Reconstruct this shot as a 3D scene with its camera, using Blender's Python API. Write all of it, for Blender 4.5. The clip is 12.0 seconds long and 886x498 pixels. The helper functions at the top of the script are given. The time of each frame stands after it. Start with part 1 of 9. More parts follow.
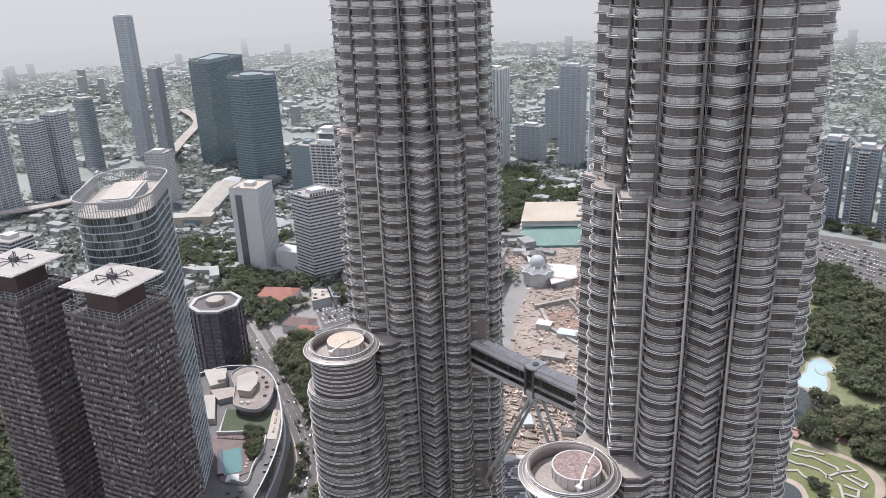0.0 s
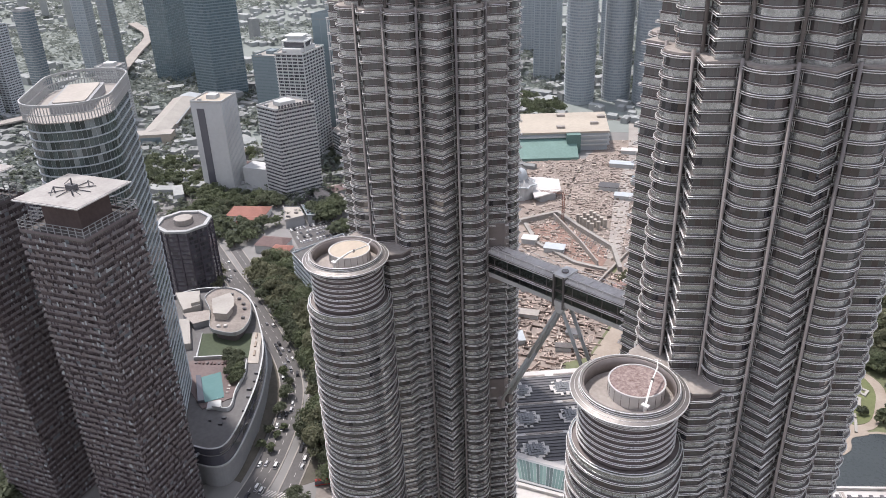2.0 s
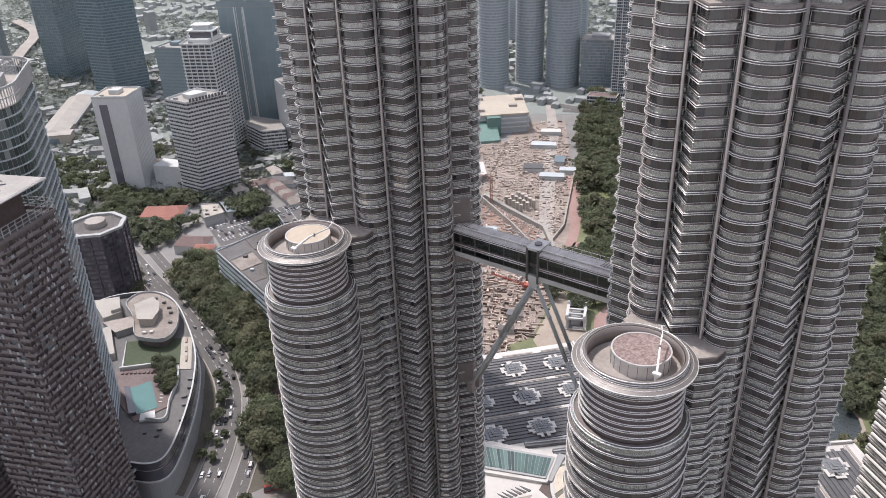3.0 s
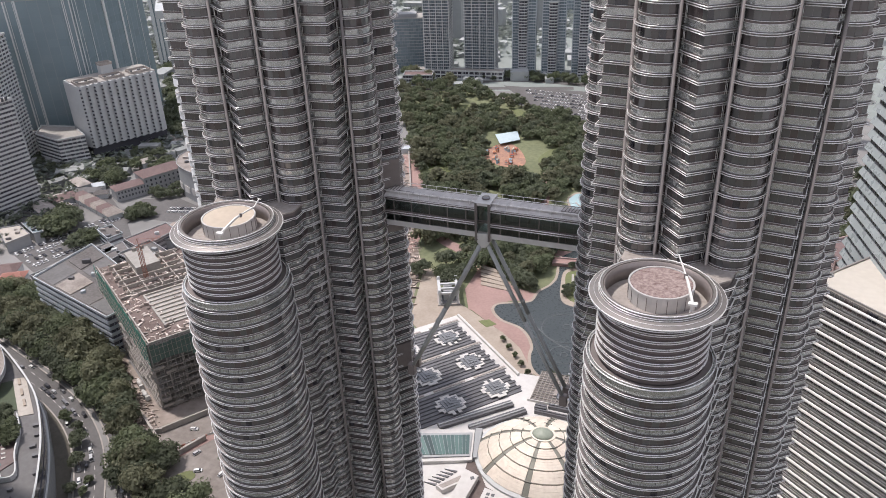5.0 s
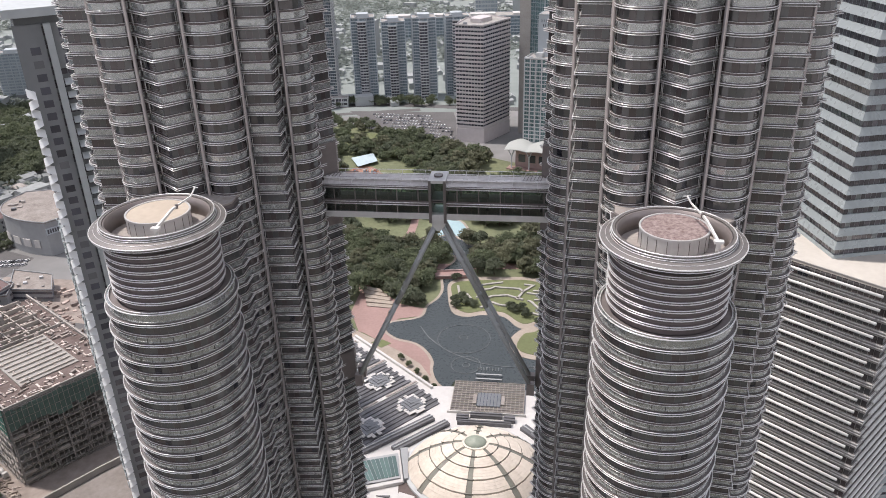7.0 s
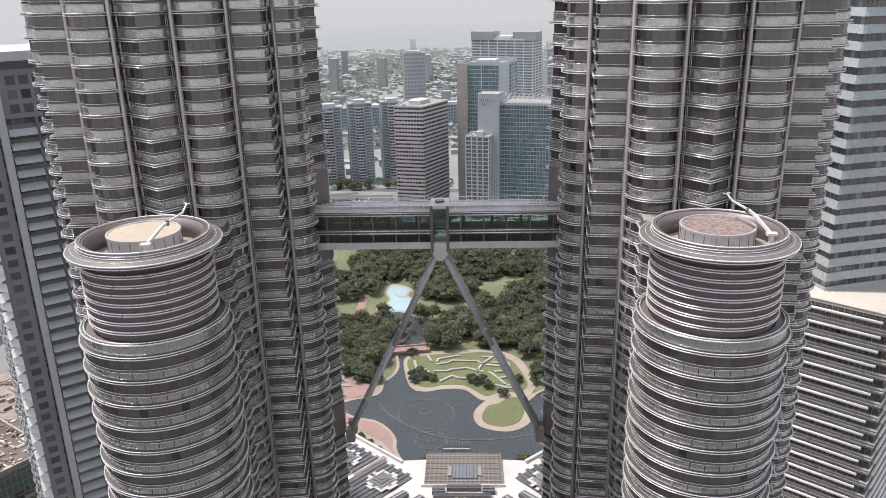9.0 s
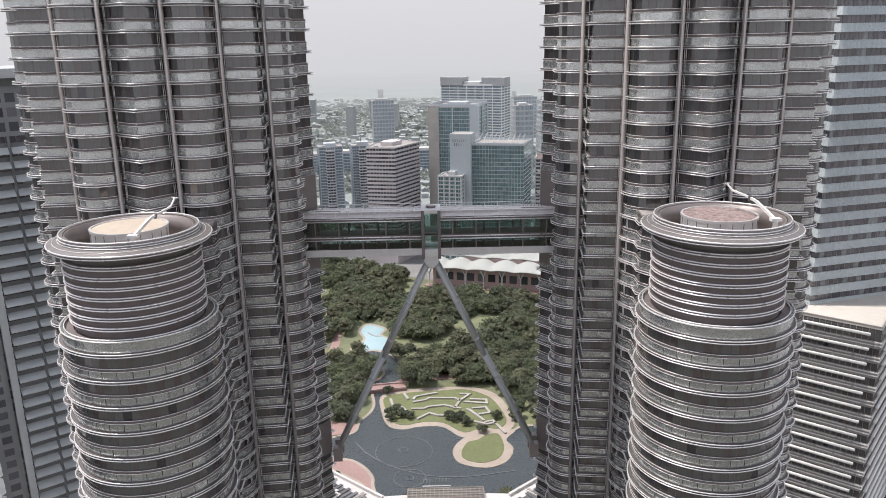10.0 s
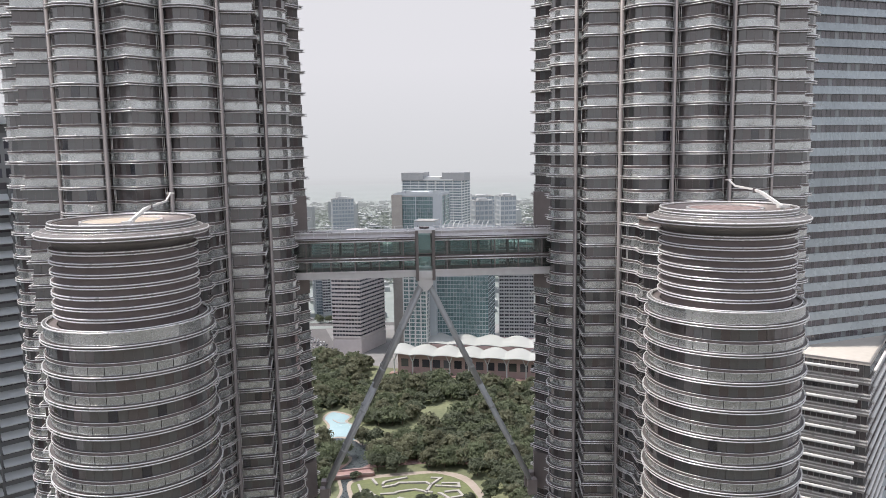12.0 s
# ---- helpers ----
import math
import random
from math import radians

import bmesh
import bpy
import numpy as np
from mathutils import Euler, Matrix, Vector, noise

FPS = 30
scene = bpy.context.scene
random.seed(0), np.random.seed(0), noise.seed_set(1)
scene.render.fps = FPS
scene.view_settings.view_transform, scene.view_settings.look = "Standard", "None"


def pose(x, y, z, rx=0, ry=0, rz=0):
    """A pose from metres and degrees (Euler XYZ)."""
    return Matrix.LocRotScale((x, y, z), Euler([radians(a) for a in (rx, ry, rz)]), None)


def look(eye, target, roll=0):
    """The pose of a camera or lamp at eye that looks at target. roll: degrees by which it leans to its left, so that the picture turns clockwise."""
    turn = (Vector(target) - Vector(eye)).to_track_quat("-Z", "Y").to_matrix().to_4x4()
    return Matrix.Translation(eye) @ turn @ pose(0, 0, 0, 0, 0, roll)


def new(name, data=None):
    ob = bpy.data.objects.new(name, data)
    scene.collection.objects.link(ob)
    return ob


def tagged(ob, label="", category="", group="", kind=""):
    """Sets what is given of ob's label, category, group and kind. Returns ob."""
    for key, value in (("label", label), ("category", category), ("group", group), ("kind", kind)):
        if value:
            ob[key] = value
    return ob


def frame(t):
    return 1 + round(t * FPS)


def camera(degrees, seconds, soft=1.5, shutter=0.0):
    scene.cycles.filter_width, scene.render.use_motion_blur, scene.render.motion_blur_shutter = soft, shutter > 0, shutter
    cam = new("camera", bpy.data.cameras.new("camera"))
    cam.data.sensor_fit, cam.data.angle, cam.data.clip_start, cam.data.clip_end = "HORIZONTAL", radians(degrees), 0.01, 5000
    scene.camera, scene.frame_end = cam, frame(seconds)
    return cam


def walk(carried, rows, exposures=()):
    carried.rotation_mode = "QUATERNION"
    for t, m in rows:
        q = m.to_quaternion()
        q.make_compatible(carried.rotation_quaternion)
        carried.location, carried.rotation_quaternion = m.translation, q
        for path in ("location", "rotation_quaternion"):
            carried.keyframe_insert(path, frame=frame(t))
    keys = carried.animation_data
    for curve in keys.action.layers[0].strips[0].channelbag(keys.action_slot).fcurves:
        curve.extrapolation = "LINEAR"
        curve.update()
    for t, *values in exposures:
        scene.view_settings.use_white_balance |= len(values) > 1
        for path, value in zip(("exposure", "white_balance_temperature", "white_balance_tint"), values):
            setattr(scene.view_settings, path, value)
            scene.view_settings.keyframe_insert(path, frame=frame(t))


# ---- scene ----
# ---------------------------------------------------------------- camera
cam = camera(59.4, 12.0, soft=0.9)
PATH = [
    (0, (147.82, -171.49, 308.65), (78.34, -108.96, 273.13), -2.30),
    (0.5, (140.92, -169.18, 304.48), (72.41, -107.52, 265.70), -2.30),
    (1, (133.24, -166.97, 299.96), (65.90, -106.12, 257.98), -2.30),
    (1.5, (125.96, -166.10, 295.32), (59.88, -105.15, 251.52), -2.14),
    (2, (117.03, -166.06, 290.67), (53.61, -103.03, 245.90), -2.17),
    (2.5, (108.14, -167.18, 286.56), (48.73, -100.89, 240.99), -2.27),
    (3, (98.08, -168.87, 281.51), (43.49, -98.85, 235.51), -2.23),
    (3.5, (87.36, -170.14, 278.30), (38.03, -96.92, 231.35), -2.36),
    (4, (77.16, -171.62, 273.90), (33.11, -95.23, 226.74), -2.30),
    (4.5, (67.26, -172.67, 269.54), (28.64, -93.44, 222.30), -2.22),
    (5, (57.20, -172.91, 265.46), (24.49, -91.22, 217.96), -2.14),
    (5.5, (48.43, -172.41, 260.82), (21.30, -88.76, 213.21), -2.08),
    (6, (39.59, -172.24, 255.90), (17.83, -86.96, 208.44), -1.94),
    (6.5, (32.33, -171.76, 251.41), (15.18, -84.74, 205.24), -1.78),
    (7, (25.48, -170.76, 246.58), (12.71, -81.79, 202.76), -1.64),
    (7.5, (20.46, -170.33, 241.81), (10.50, -79.60, 200.96), -1.86),
    (8, (15.38, -169.00, 237.36), (7.92, -76.84, 199.27), -1.80),
    (8.5, (11.29, -167.86, 232.90), (5.67, -74.47, 197.60), -1.71),
    (9, (7.09, -166.06, 228.09), (3.57, -71.63, 195.38), -1.30),
    (9.5, (4.39, -165.74, 223.07), (2.60, -70.32, 193.20), -1.18),
    (10, (1.57, -165.58, 217.81), (2.36, -69.18, 191.24), -1.07),
    (10.5, (-0.70, -165.63, 213.24), (2.49, -68.48, 189.76), -0.87),
    (11, (-2.98, -165.20, 208.45), (2.23, -67.35, 188.48), -0.85),
    (11.5, (-4.90, -165.18, 203.98), (1.20, -66.80, 187.17), -0.89),
    (12, (-7.03, -165.49, 199.30), (-0.22, -66.60, 186.05), -0.88),
]
walk(cam, [(t, look(eye, target, roll)) for t, eye, target, roll in PATH],
     exposures=[(0, 0.32, 6300, 14), (2.5, 0.22, 6400, 15), (6, 0.14, 6450, 15), (8.5, 0.26, 6450, 14), (12, 0.35, 6400, 13)])

# ---------------------------------------------------------------- daylight
world = bpy.data.worlds.new("hazy_sky")
scene.world = world
world.use_nodes = True
wn = world.node_tree.nodes
sky = wn.new("ShaderNodeTexSky")
sky.sky_type = "NISHITA"
sky.sun_disc = False
sky.sun_elevation = radians(66)
sky.sun_rotation = radians(276)
sky.air_density = 1.6
sky.dust_density = 0.8
sky.ozone_density = 2.0
veil = wn.new("ShaderNodeMix")
veil.data_type = "RGBA"
veil.inputs[0].default_value = 0.6
veil.inputs[7].default_value = (6.3, 6.25, 6.45, 1)
world.node_tree.links.new(sky.outputs["Color"], veil.inputs[6])
world.node_tree.links.new(veil.outputs[2], wn["Background"].inputs["Color"])
wn["Background"].inputs["Strength"].default_value = 0.145

SUN_FROM = Vector((-0.5, 0.05, 1.15))
sun_data = bpy.data.lights.new("sun", "SUN")
sun_data.energy = 3.4
sun_data.angle = radians(3.0)
sun_data.color = (1.0, 0.95, 0.88)
sun = new("sun", sun_data)
sun.matrix_world = look(SUN_FROM, (0, 0, 0))


# ---------------------------------------------------------------- materials
def mix_rgb(nt, fac, a, b):
    n = nt.nodes.new("ShaderNodeMix")
    n.data_type = "RGBA"
    for sock, v in ((n.inputs[0], fac), (n.inputs[6], a), (n.inputs[7], b)):
        if hasattr(v, "is_output"):
            nt.links.new(v, sock)
        else:
            sock.default_value = v if isinstance(v, (int, float)) else (*v, 1)
    return n.outputs[2]


def ramp(nt, value, low, high, a=0.0, b=1.0):
    n = nt.nodes.new("ShaderNodeMapRange")
    nt.links.new(value, n.inputs[0])
    n.inputs[1].default_value, n.inputs[2].default_value = low, high
    n.inputs[3].default_value, n.inputs[4].default_value = a, b
    return n.outputs[0]


def noise_of(nt, scale, detail=4.0, coords=None, stretch=None):
    n = nt.nodes.new("ShaderNodeTexNoise")
    n.inputs["Scale"].default_value, n.inputs["Detail"].default_value = scale, detail
    src = coords
    if src is None:
        src = nt.nodes.new("ShaderNodeNewGeometry").outputs["Position"]
    if stretch:
        m = nt.nodes.new("ShaderNodeMapping")
        m.inputs["Scale"].default_value = stretch
        nt.links.new(src, m.inputs["Vector"])
        src = m.outputs["Vector"]
    nt.links.new(src, n.inputs["Vector"])
    return n.outputs["Fac"]


def paint(name, color, rough=0.7, metal=0.0, dark=None, coarse=0.05, fine=0.8, amount=0.6, vary=0.0, bump=0.0,
          island=0.0, stretch=None, spec=0.5):
    """A surface with stains at two scales; vary: how far whole objects differ; island: how far loose pieces of one mesh differ."""
    m = bpy.data.materials.new(name)
    m.use_nodes = True
    nt = m.node_tree
    b = nt.nodes["Principled BSDF"]
    if dark is None:
        dark = tuple(c * 0.62 for c in color)
    big = noise_of(nt, coarse, 3, stretch=stretch)
    small = noise_of(nt, fine, 5, stretch=stretch)
    f = nt.nodes.new("ShaderNodeMath")
    f.operation = "MULTIPLY_ADD"
    nt.links.new(big, f.inputs[0])
    f.inputs[1].default_value = 0.9
    k = nt.nodes.new("ShaderNodeMath")
    k.operation = "MULTIPLY"
    nt.links.new(small, k.inputs[0])
    k.inputs[1].default_value = 0.6
    nt.links.new(k.outputs[0], f.inputs[2])
    col = mix_rgb(nt, ramp(nt, f.outputs[0], 0.5, 1.05, 0, amount), color, dark)
    for strength, source in ((vary, "obj"), (island, "isl")):
        if strength:
            if source == "obj":
                r = nt.nodes.new("ShaderNodeObjectInfo").outputs["Random"]
            else:
                r = nt.nodes.new("ShaderNodeNewGeometry").outputs["Random Per Island"]
            h = nt.nodes.new("ShaderNodeHueSaturation")
            nt.links.new(ramp(nt, r, 0, 1, 1 - strength, 1 + strength), h.inputs["Value"])
            nt.links.new(col, h.inputs["Color"])
            col = h.outputs["Color"]
    nt.links.new(col, b.inputs["Base Color"])
    nt.links.new(ramp(nt, small, 0.3, 0.7, max(rough - 0.08, 0.03), min(rough + 0.08, 1)), b.inputs["Roughness"])
    b.inputs["Metallic"].default_value = metal
    b.inputs["Specular IOR Level"].default_value = spec
    if bump:
        bn = nt.nodes.new("ShaderNodeBump")
        bn.inputs["Strength"].default_value = bump
        bn.inputs["Distance"].default_value = 0.3
        nt.links.new(small, bn.inputs["Height"])
        nt.links.new(bn.outputs[0], b.inputs["Normal"])
    return m


def window_glass(name, color, blind=(0.45, 0.43, 0.4), share=0.14, rough=0.07, spec=0.7, spread=0.45, second=None):
    """Panes: each loose pane has its own depth of tint, and a few show pale blinds behind them."""
    m = bpy.data.materials.new(name)
    m.use_nodes = True
    nt = m.node_tree
    b = nt.nodes["Principled BSDF"]
    r1 = nt.nodes.new("ShaderNodeNewGeometry").outputs["Random Per Island"]
    r2 = nt.nodes.new("ShaderNodeObjectInfo").outputs["Random"]
    w = nt.nodes.new("ShaderNodeTexWhiteNoise")
    w.noise_dimensions = "2D"
    c = nt.nodes.new("ShaderNodeCombineXYZ")
    nt.links.new(r1, c.inputs[0])
    nt.links.new(r2, c.inputs[1])
    nt.links.new(c.outputs[0], w.inputs["Vector"])
    col = mix_rgb(nt, ramp(nt, w.outputs["Value"], 0, 0.7), tuple(x * (1 - spread) for x in color), tuple(x * (1 + spread * 0.8) for x in second or color))
    pick = nt.nodes.new("ShaderNodeMath")
    pick.operation = "GREATER_THAN"
    nt.links.new(w.outputs["Value"], pick.inputs[0])
    pick.inputs[1].default_value = 1 - share
    col = mix_rgb(nt, pick.outputs[0], col, blind)
    nt.links.new(col, b.inputs["Base Color"])
    b.inputs["Roughness"].default_value = rough
    b.inputs["Specular IOR Level"].default_value = spec
    b.inputs["IOR"].default_value = 1.9
    return m


STEEL = paint("stainless_steel", (0.20, 0.18, 0.175), 0.42, 0.5, (0.14, 0.122, 0.117), 0.05, 0.5, 0.7, vary=0.06)
BRIM = paint("grey_brim_sheet", (0.26, 0.242, 0.23), 0.45, 0.45, (0.19, 0.172, 0.162), 0.2, 0.8, 0.8)
RAIL = paint("polished_steel_tube", (0.86, 0.84, 0.83), 0.32, 0.4, (0.68, 0.66, 0.65), 0.06, 0.6, 0.6)
SPANDREL = paint("brushed_steel_panel", (0.61, 0.635, 0.622), 0.23, 0.75, (0.41, 0.41, 0.395), 0.14, 0.7, 0.85, vary=0.07, island=0.14)
PIPE = paint("steel_column_cover", (0.28, 0.252, 0.243), 0.6, 0.15, (0.21, 0.187, 0.18), 0.05, 0.3, 0.7)
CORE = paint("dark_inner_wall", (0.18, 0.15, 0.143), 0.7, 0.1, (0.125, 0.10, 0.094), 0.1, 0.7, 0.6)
GLASS = window_glass("dark_tower_glass", (0.088, 0.066, 0.065), (0.012, 0.012, 0.02), 0.035, 0.1, 0.6, 0.2, (0.074, 0.074, 0.073))


def clear_glass(name, tint, gloss=0.35):
    """See-through tinted panes with a mirror sheen that grows towards grazing views."""
    m = bpy.data.materials.new(name)
    m.use_nodes = True
    nt = m.node_tree
    nt.nodes.remove(nt.nodes["Principled BSDF"])
    see = nt.nodes.new("ShaderNodeBsdfTransparent")
    see.inputs["Color"].default_value = (*tint, 1)
    shine = nt.nodes.new("ShaderNodeBsdfGlossy")
    shine.inputs["Roughness"].default_value = 0.06
    shine.inputs["Color"].default_value = (gloss * 2.2, gloss * 2.3, gloss * 2.25, 1)
    fres = nt.nodes.new("ShaderNodeFresnel")
    fres.inputs["IOR"].default_value = 1.9
    mixer = nt.nodes.new("ShaderNodeMixShader")
    nt.links.new(fres.outputs[0], mixer.inputs[0])
    nt.links.new(see.outputs[0], mixer.inputs[1])
    nt.links.new(shine.outputs[0], mixer.inputs[2])
    nt.links.new(mixer.outputs[0], nt.nodes["Material Output"].inputs["Surface"])
    return m


BRIDGE_GLASS = clear_glass("green_bridge_glass", (0.42, 0.55, 0.52))
PLATE = paint("pale_metal_cladding", (0.66, 0.65, 0.64), 0.45, 0.35, (0.50, 0.48, 0.47), 0.1, 0.8, 0.6)
BRIDGE_ROOF = paint("bridge_roof_sheet", (0.66, 0.63, 0.615), 0.6, 0.1, (0.40, 0.37, 0.36), 0.2, 1.0, 0.8)
CONCRETE = paint("weathered_concrete", (0.37, 0.35, 0.325), 0.85, 0, (0.24, 0.22, 0.20), 0.08, 0.5, 0.8, bump=0.2)
DECK = paint("gravel_roof_deck", (0.40, 0.36, 0.33), 0.9, 0, (0.24, 0.21, 0.19), 0.15, 1.2, 0.9, bump=0.3)
DRUM_TOP = paint("beige_plant_roof", (0.55, 0.47, 0.38), 0.85, 0, (0.42, 0.35, 0.28), 0.12, 0.7, 0.8)
DRUM_TOP_RED = paint("mottled_red_roof", (0.36, 0.285, 0.265), 0.9, 0, (0.15, 0.095, 0.09), 0.9, 1.8, 1.0)
WHITE_METAL = paint("white_painted_steel", (0.78, 0.77, 0.74), 0.5, 0, (0.62, 0.6, 0.57), 0.2, 1.5, 0.6)


# ---------------------------------------------------------------- building blocks
def mesh_from(name, verts, faces, smooth=False):
    me = bpy.data.meshes.new(name)
    me.from_pydata([tuple(v) for v in verts], [], faces)
    me.update()
    if smooth:
        me.shade_smooth()
    return me


def thing(name, place=(0, 0, 0), turn=0.0):
    ob = new(name)
    ob.matrix_world = pose(*place, 0, 0, turn)
    ob.empty_display_size = 0.5
    return ob


def part(name, data, material, parent, label="", at=None):
    """Links a bmesh or a mesh as ONE mesh object under a thing or a part (at: a place in its parent)."""
    if isinstance(data, bmesh.types.BMesh):
        me = bpy.data.meshes.new(name)
        data.to_mesh(me)
        data.free()
    else:
        me = data
    if material and not me.materials:
        me.materials.append(material)
    ob = new(name, me)
    if parent:
        ob.parent = parent
    if at is not None:
        ob.location = at
    if label:
        ob["label"] = label
    return ob


class Shape:
    """Collects vertices and faces of one mesh."""

    def __init__(self):
        self.v, self.f = [], []

    def add(self, verts, faces):
        n = len(self.v)
        self.v += [tuple(p) for p in verts]
        self.f += [tuple(i + n for i in face) for face in faces]
        return self

    def prism(self, poly, z0, z1, top=None):
        """An upright prism over a polygon (anticlockwise); top: another polygon of as many corners."""
        n, top = len(poly), top or poly
        v = [(x, y, z0) for x, y in poly] + [(x, y, z1) for x, y in top]
        f = [(i, (i + 1) % n, n + (i + 1) % n, n + i) for i in range(n)]
        return self.add(v, f + [tuple(range(n, 2 * n)), tuple(range(n - 1, -1, -1))])

    def box(self, x0, y0, z0, x1, y1, z1):
        return self.prism([(x0, y0), (x1, y0), (x1, y1), (x0, y1)], z0, z1)

    def rod(self, a, b, r, sides=8, r2=None):
        a, b = Vector(a), Vector(b)
        q = (b - a).to_track_quat("Z", "Y")
        r2 = r if r2 is None else r2
        v = []
        for base, rad in ((a, r), (b, r2)):
            v += [base + q @ Vector((rad * math.cos(math.tau * k / sides), rad * math.sin(math.tau * k / sides), 0)) for k in range(sides)]
        f = [(k, (k + 1) % sides, sides + (k + 1) % sides, sides + k) for k in range(sides)]
        return self.add(v, f + [tuple(range(sides, 2 * sides)), tuple(range(sides - 1, -1, -1))])

    def beam(self, a, b, w, h):
        """A square bar from a to b, w wide and h high."""
        a, b = Vector(a), Vector(b)
        d = (b - a).normalized()
        side = d.cross(Vector((0, 0, 1)))
        side = Vector((1, 0, 0)) if side.length < 1e-4 else side.normalized()
        up = side.cross(d)
        v = [p + side * (sx * w / 2) + up * (sz * h / 2) for p in (a, b) for sx, sz in ((-1, -1), (1, -1), (1, 1), (-1, 1))]
        return self.add(v, [(0, 3, 2, 1), (4, 5, 6, 7), (0, 1, 5, 4), (1, 2, 6, 5), (2, 3, 7, 6), (3, 0, 4, 7)])

    def lathe(self, prof, seg=48, cx=0.0, cy=0.0, closed=True, a0=0.0, a1=math.tau):
        """Turns a profile of (radius, z) about the upright through (cx, cy)."""
        full = abs(a1 - a0 - math.tau) < 1e-6
        rings = seg if full else seg + 1
        v = []
        for k in range(rings):
            a = a0 + (a1 - a0) * k / seg
            v += [(cx + r * math.cos(a), cy + r * math.sin(a), z) for r, z in prof]
        m, f = len(prof), []
        for k in range(seg):
            p, q = k * m, ((k + 1) % rings) * m
            for j in range(m if closed else m - 1):
                f.append((p + j, q + j, q + (j + 1) % m, p + (j + 1) % m))
        return self.add(v, f)

    def mesh(self, name, smooth=False):
        return mesh_from(name, self.v, self.f, smooth)


def circle(r, n, cx=0.0, cy=0.0, a0=0.0):
    return [(cx + r * math.cos(a0 + math.tau * k / n), cy + r * math.sin(a0 + math.tau * k / n)) for k in range(n)]


def tube_profile(x, z, r, n=6):
    return [(x + r * math.cos(-math.tau * k / n), z + r * math.sin(-math.tau * k / n)) for k in range(n)]


# ---------------------------------------------------------------- the twin towers
FLOOR = 4.42
AXIS = 53.42
TWIST = 6.36
LEVEL0 = 3.08
SETBACK = 57
TOP_LEVEL = 74


def offset_line(pts, off):
    """An open line moved to its right by off, with mitred corners."""
    pts = [Vector(p) for p in pts]
    out = []
    for i, p in enumerate(pts):
        ns = []
        for q, r in ((i - 1, i), (i, i + 1)):
            if q >= 0 and r < len(pts):
                d = (pts[r] - pts[q]).normalized()
                ns.append(Vector((d.y, -d.x)))
        n = sum(ns, Vector((0, 0)))
        n.normalize()
        out.append(tuple(p + n * (off / max(n.dot(ns[0]), 0.35))))
    return out


def sweep_line(shape, line, prof):
    """Carries a closed profile of (offset, z) along an open line."""
    lines = [offset_line(line, off) for off, z in prof]
    n, m = len(line), len(prof)
    v = [(*lines[j][i], prof[j][1]) for i in range(n) for j in range(m)]
    f = [(i * m + j, (i + 1) * m + j, (i + 1) * m + (j + 1) % m, i * m + (j + 1) % m) for i in range(n - 1) for j in range(m)]
    return shape.add(v, f + [tuple(range(m)), tuple(reversed(range((n - 1) * m, n * m)))])


def pane_line(shape, line, off, z0, z1, width=1.3):
    line = [Vector(p) for p in offset_line(line, off)]
    for a, b in zip(line, line[1:]):
        n = max(1, round((b - a).length / width))
        for k in range(n):
            u, w = a.lerp(b, (k + 0.012) / n), a.lerp(b, (k + 0.988) / n)
            shape.add([(*u, z0), (*w, z0), (*w, z1), (*u, z1)], [(0, 1, 2, 3)])
    return shape


class StarPlan:
    """The star-shaped plan: eight right-angled points and eight round bays between sixteen columns."""

    def __init__(self, scale):
        self.scale, self.notch, self.half, self.bulge, self.column = scale, 24.35 * scale, 11.74, 4.15 * scale, 25.83 * scale

    def lobe(self, k, gap=0.0, steps=10):
        """The outline of lobe k, anticlockwise, its ends held back by gap metres."""
        half = radians(22.5 - self.half if k % 2 else self.half)
        c, d = self.notch * math.sin(half), self.notch * math.cos(half)
        if k % 2:
            s = self.bulge
            rad = (c * c + s * s) / (2 * s)
            mid, span = d + s - rad, math.asin(min(1, c / rad)) - gap / rad
            pts = [(mid + rad * math.cos(t), rad * math.sin(t)) for t in np.linspace(-span, span, steps)]
        else:
            g = gap * 0.707
            pts = [(d + g, -c + g), (d + c, 0), (d + g, c - g)]
        t = radians(22.5 * k)
        return [(x * math.cos(t) - y * math.sin(t), x * math.sin(t) + y * math.cos(t)) for x, y in pts]

    def outline(self, inset):
        k = 1 - inset / (27 * self.scale)
        return [(x * k, y * k) for n in range(16) for x, y in self.lobe(n, 0.0, 7)[:-1]]


PLAN_LOW, PLAN_HIGH = StarPlan(1.0), StarPlan(0.912)
PANEL_SECTION = [(-0.45, 0.0), (-0.45, 1.25), (-0.05, 1.25), (-0.05, 0.0)]
SILL_SECTION = [(-0.45, 1.25), (-0.45, 1.8), (-0.05, 1.8), (-0.05, 1.25)]
SHADE_SECTION = [(-0.45, 3.78), (-0.45, 4.42), (0.0, 4.42), (0.0, 4.2), (0.42, 4.14), (0.42, 4.06), (0.0, 3.98), (-0.1, 3.78)]


def tubes_on(shape, line):
    for off, z, r, n in ((0.55, 3.87, 0.095, 6), (0.55, 4.29, 0.095, 6), (0.12, 1.34, 0.05, 5), (0.12, 1.84, 0.055, 5)):
        sweep_line(shape, line, tube_profile(off, z, r, n))
    edge = offset_line(line, 0.16)
    for a, b in ((edge[0], edge[1]), (edge[-1], edge[-2])):
        d = (Vector(b) - Vector(a)).normalized()
        for along in (0.75, 1.1):
            q = Vector(a) + d * along
            shape.rod((*q, 1.3), (*q, 3.95), 0.07, 4)
    return shape


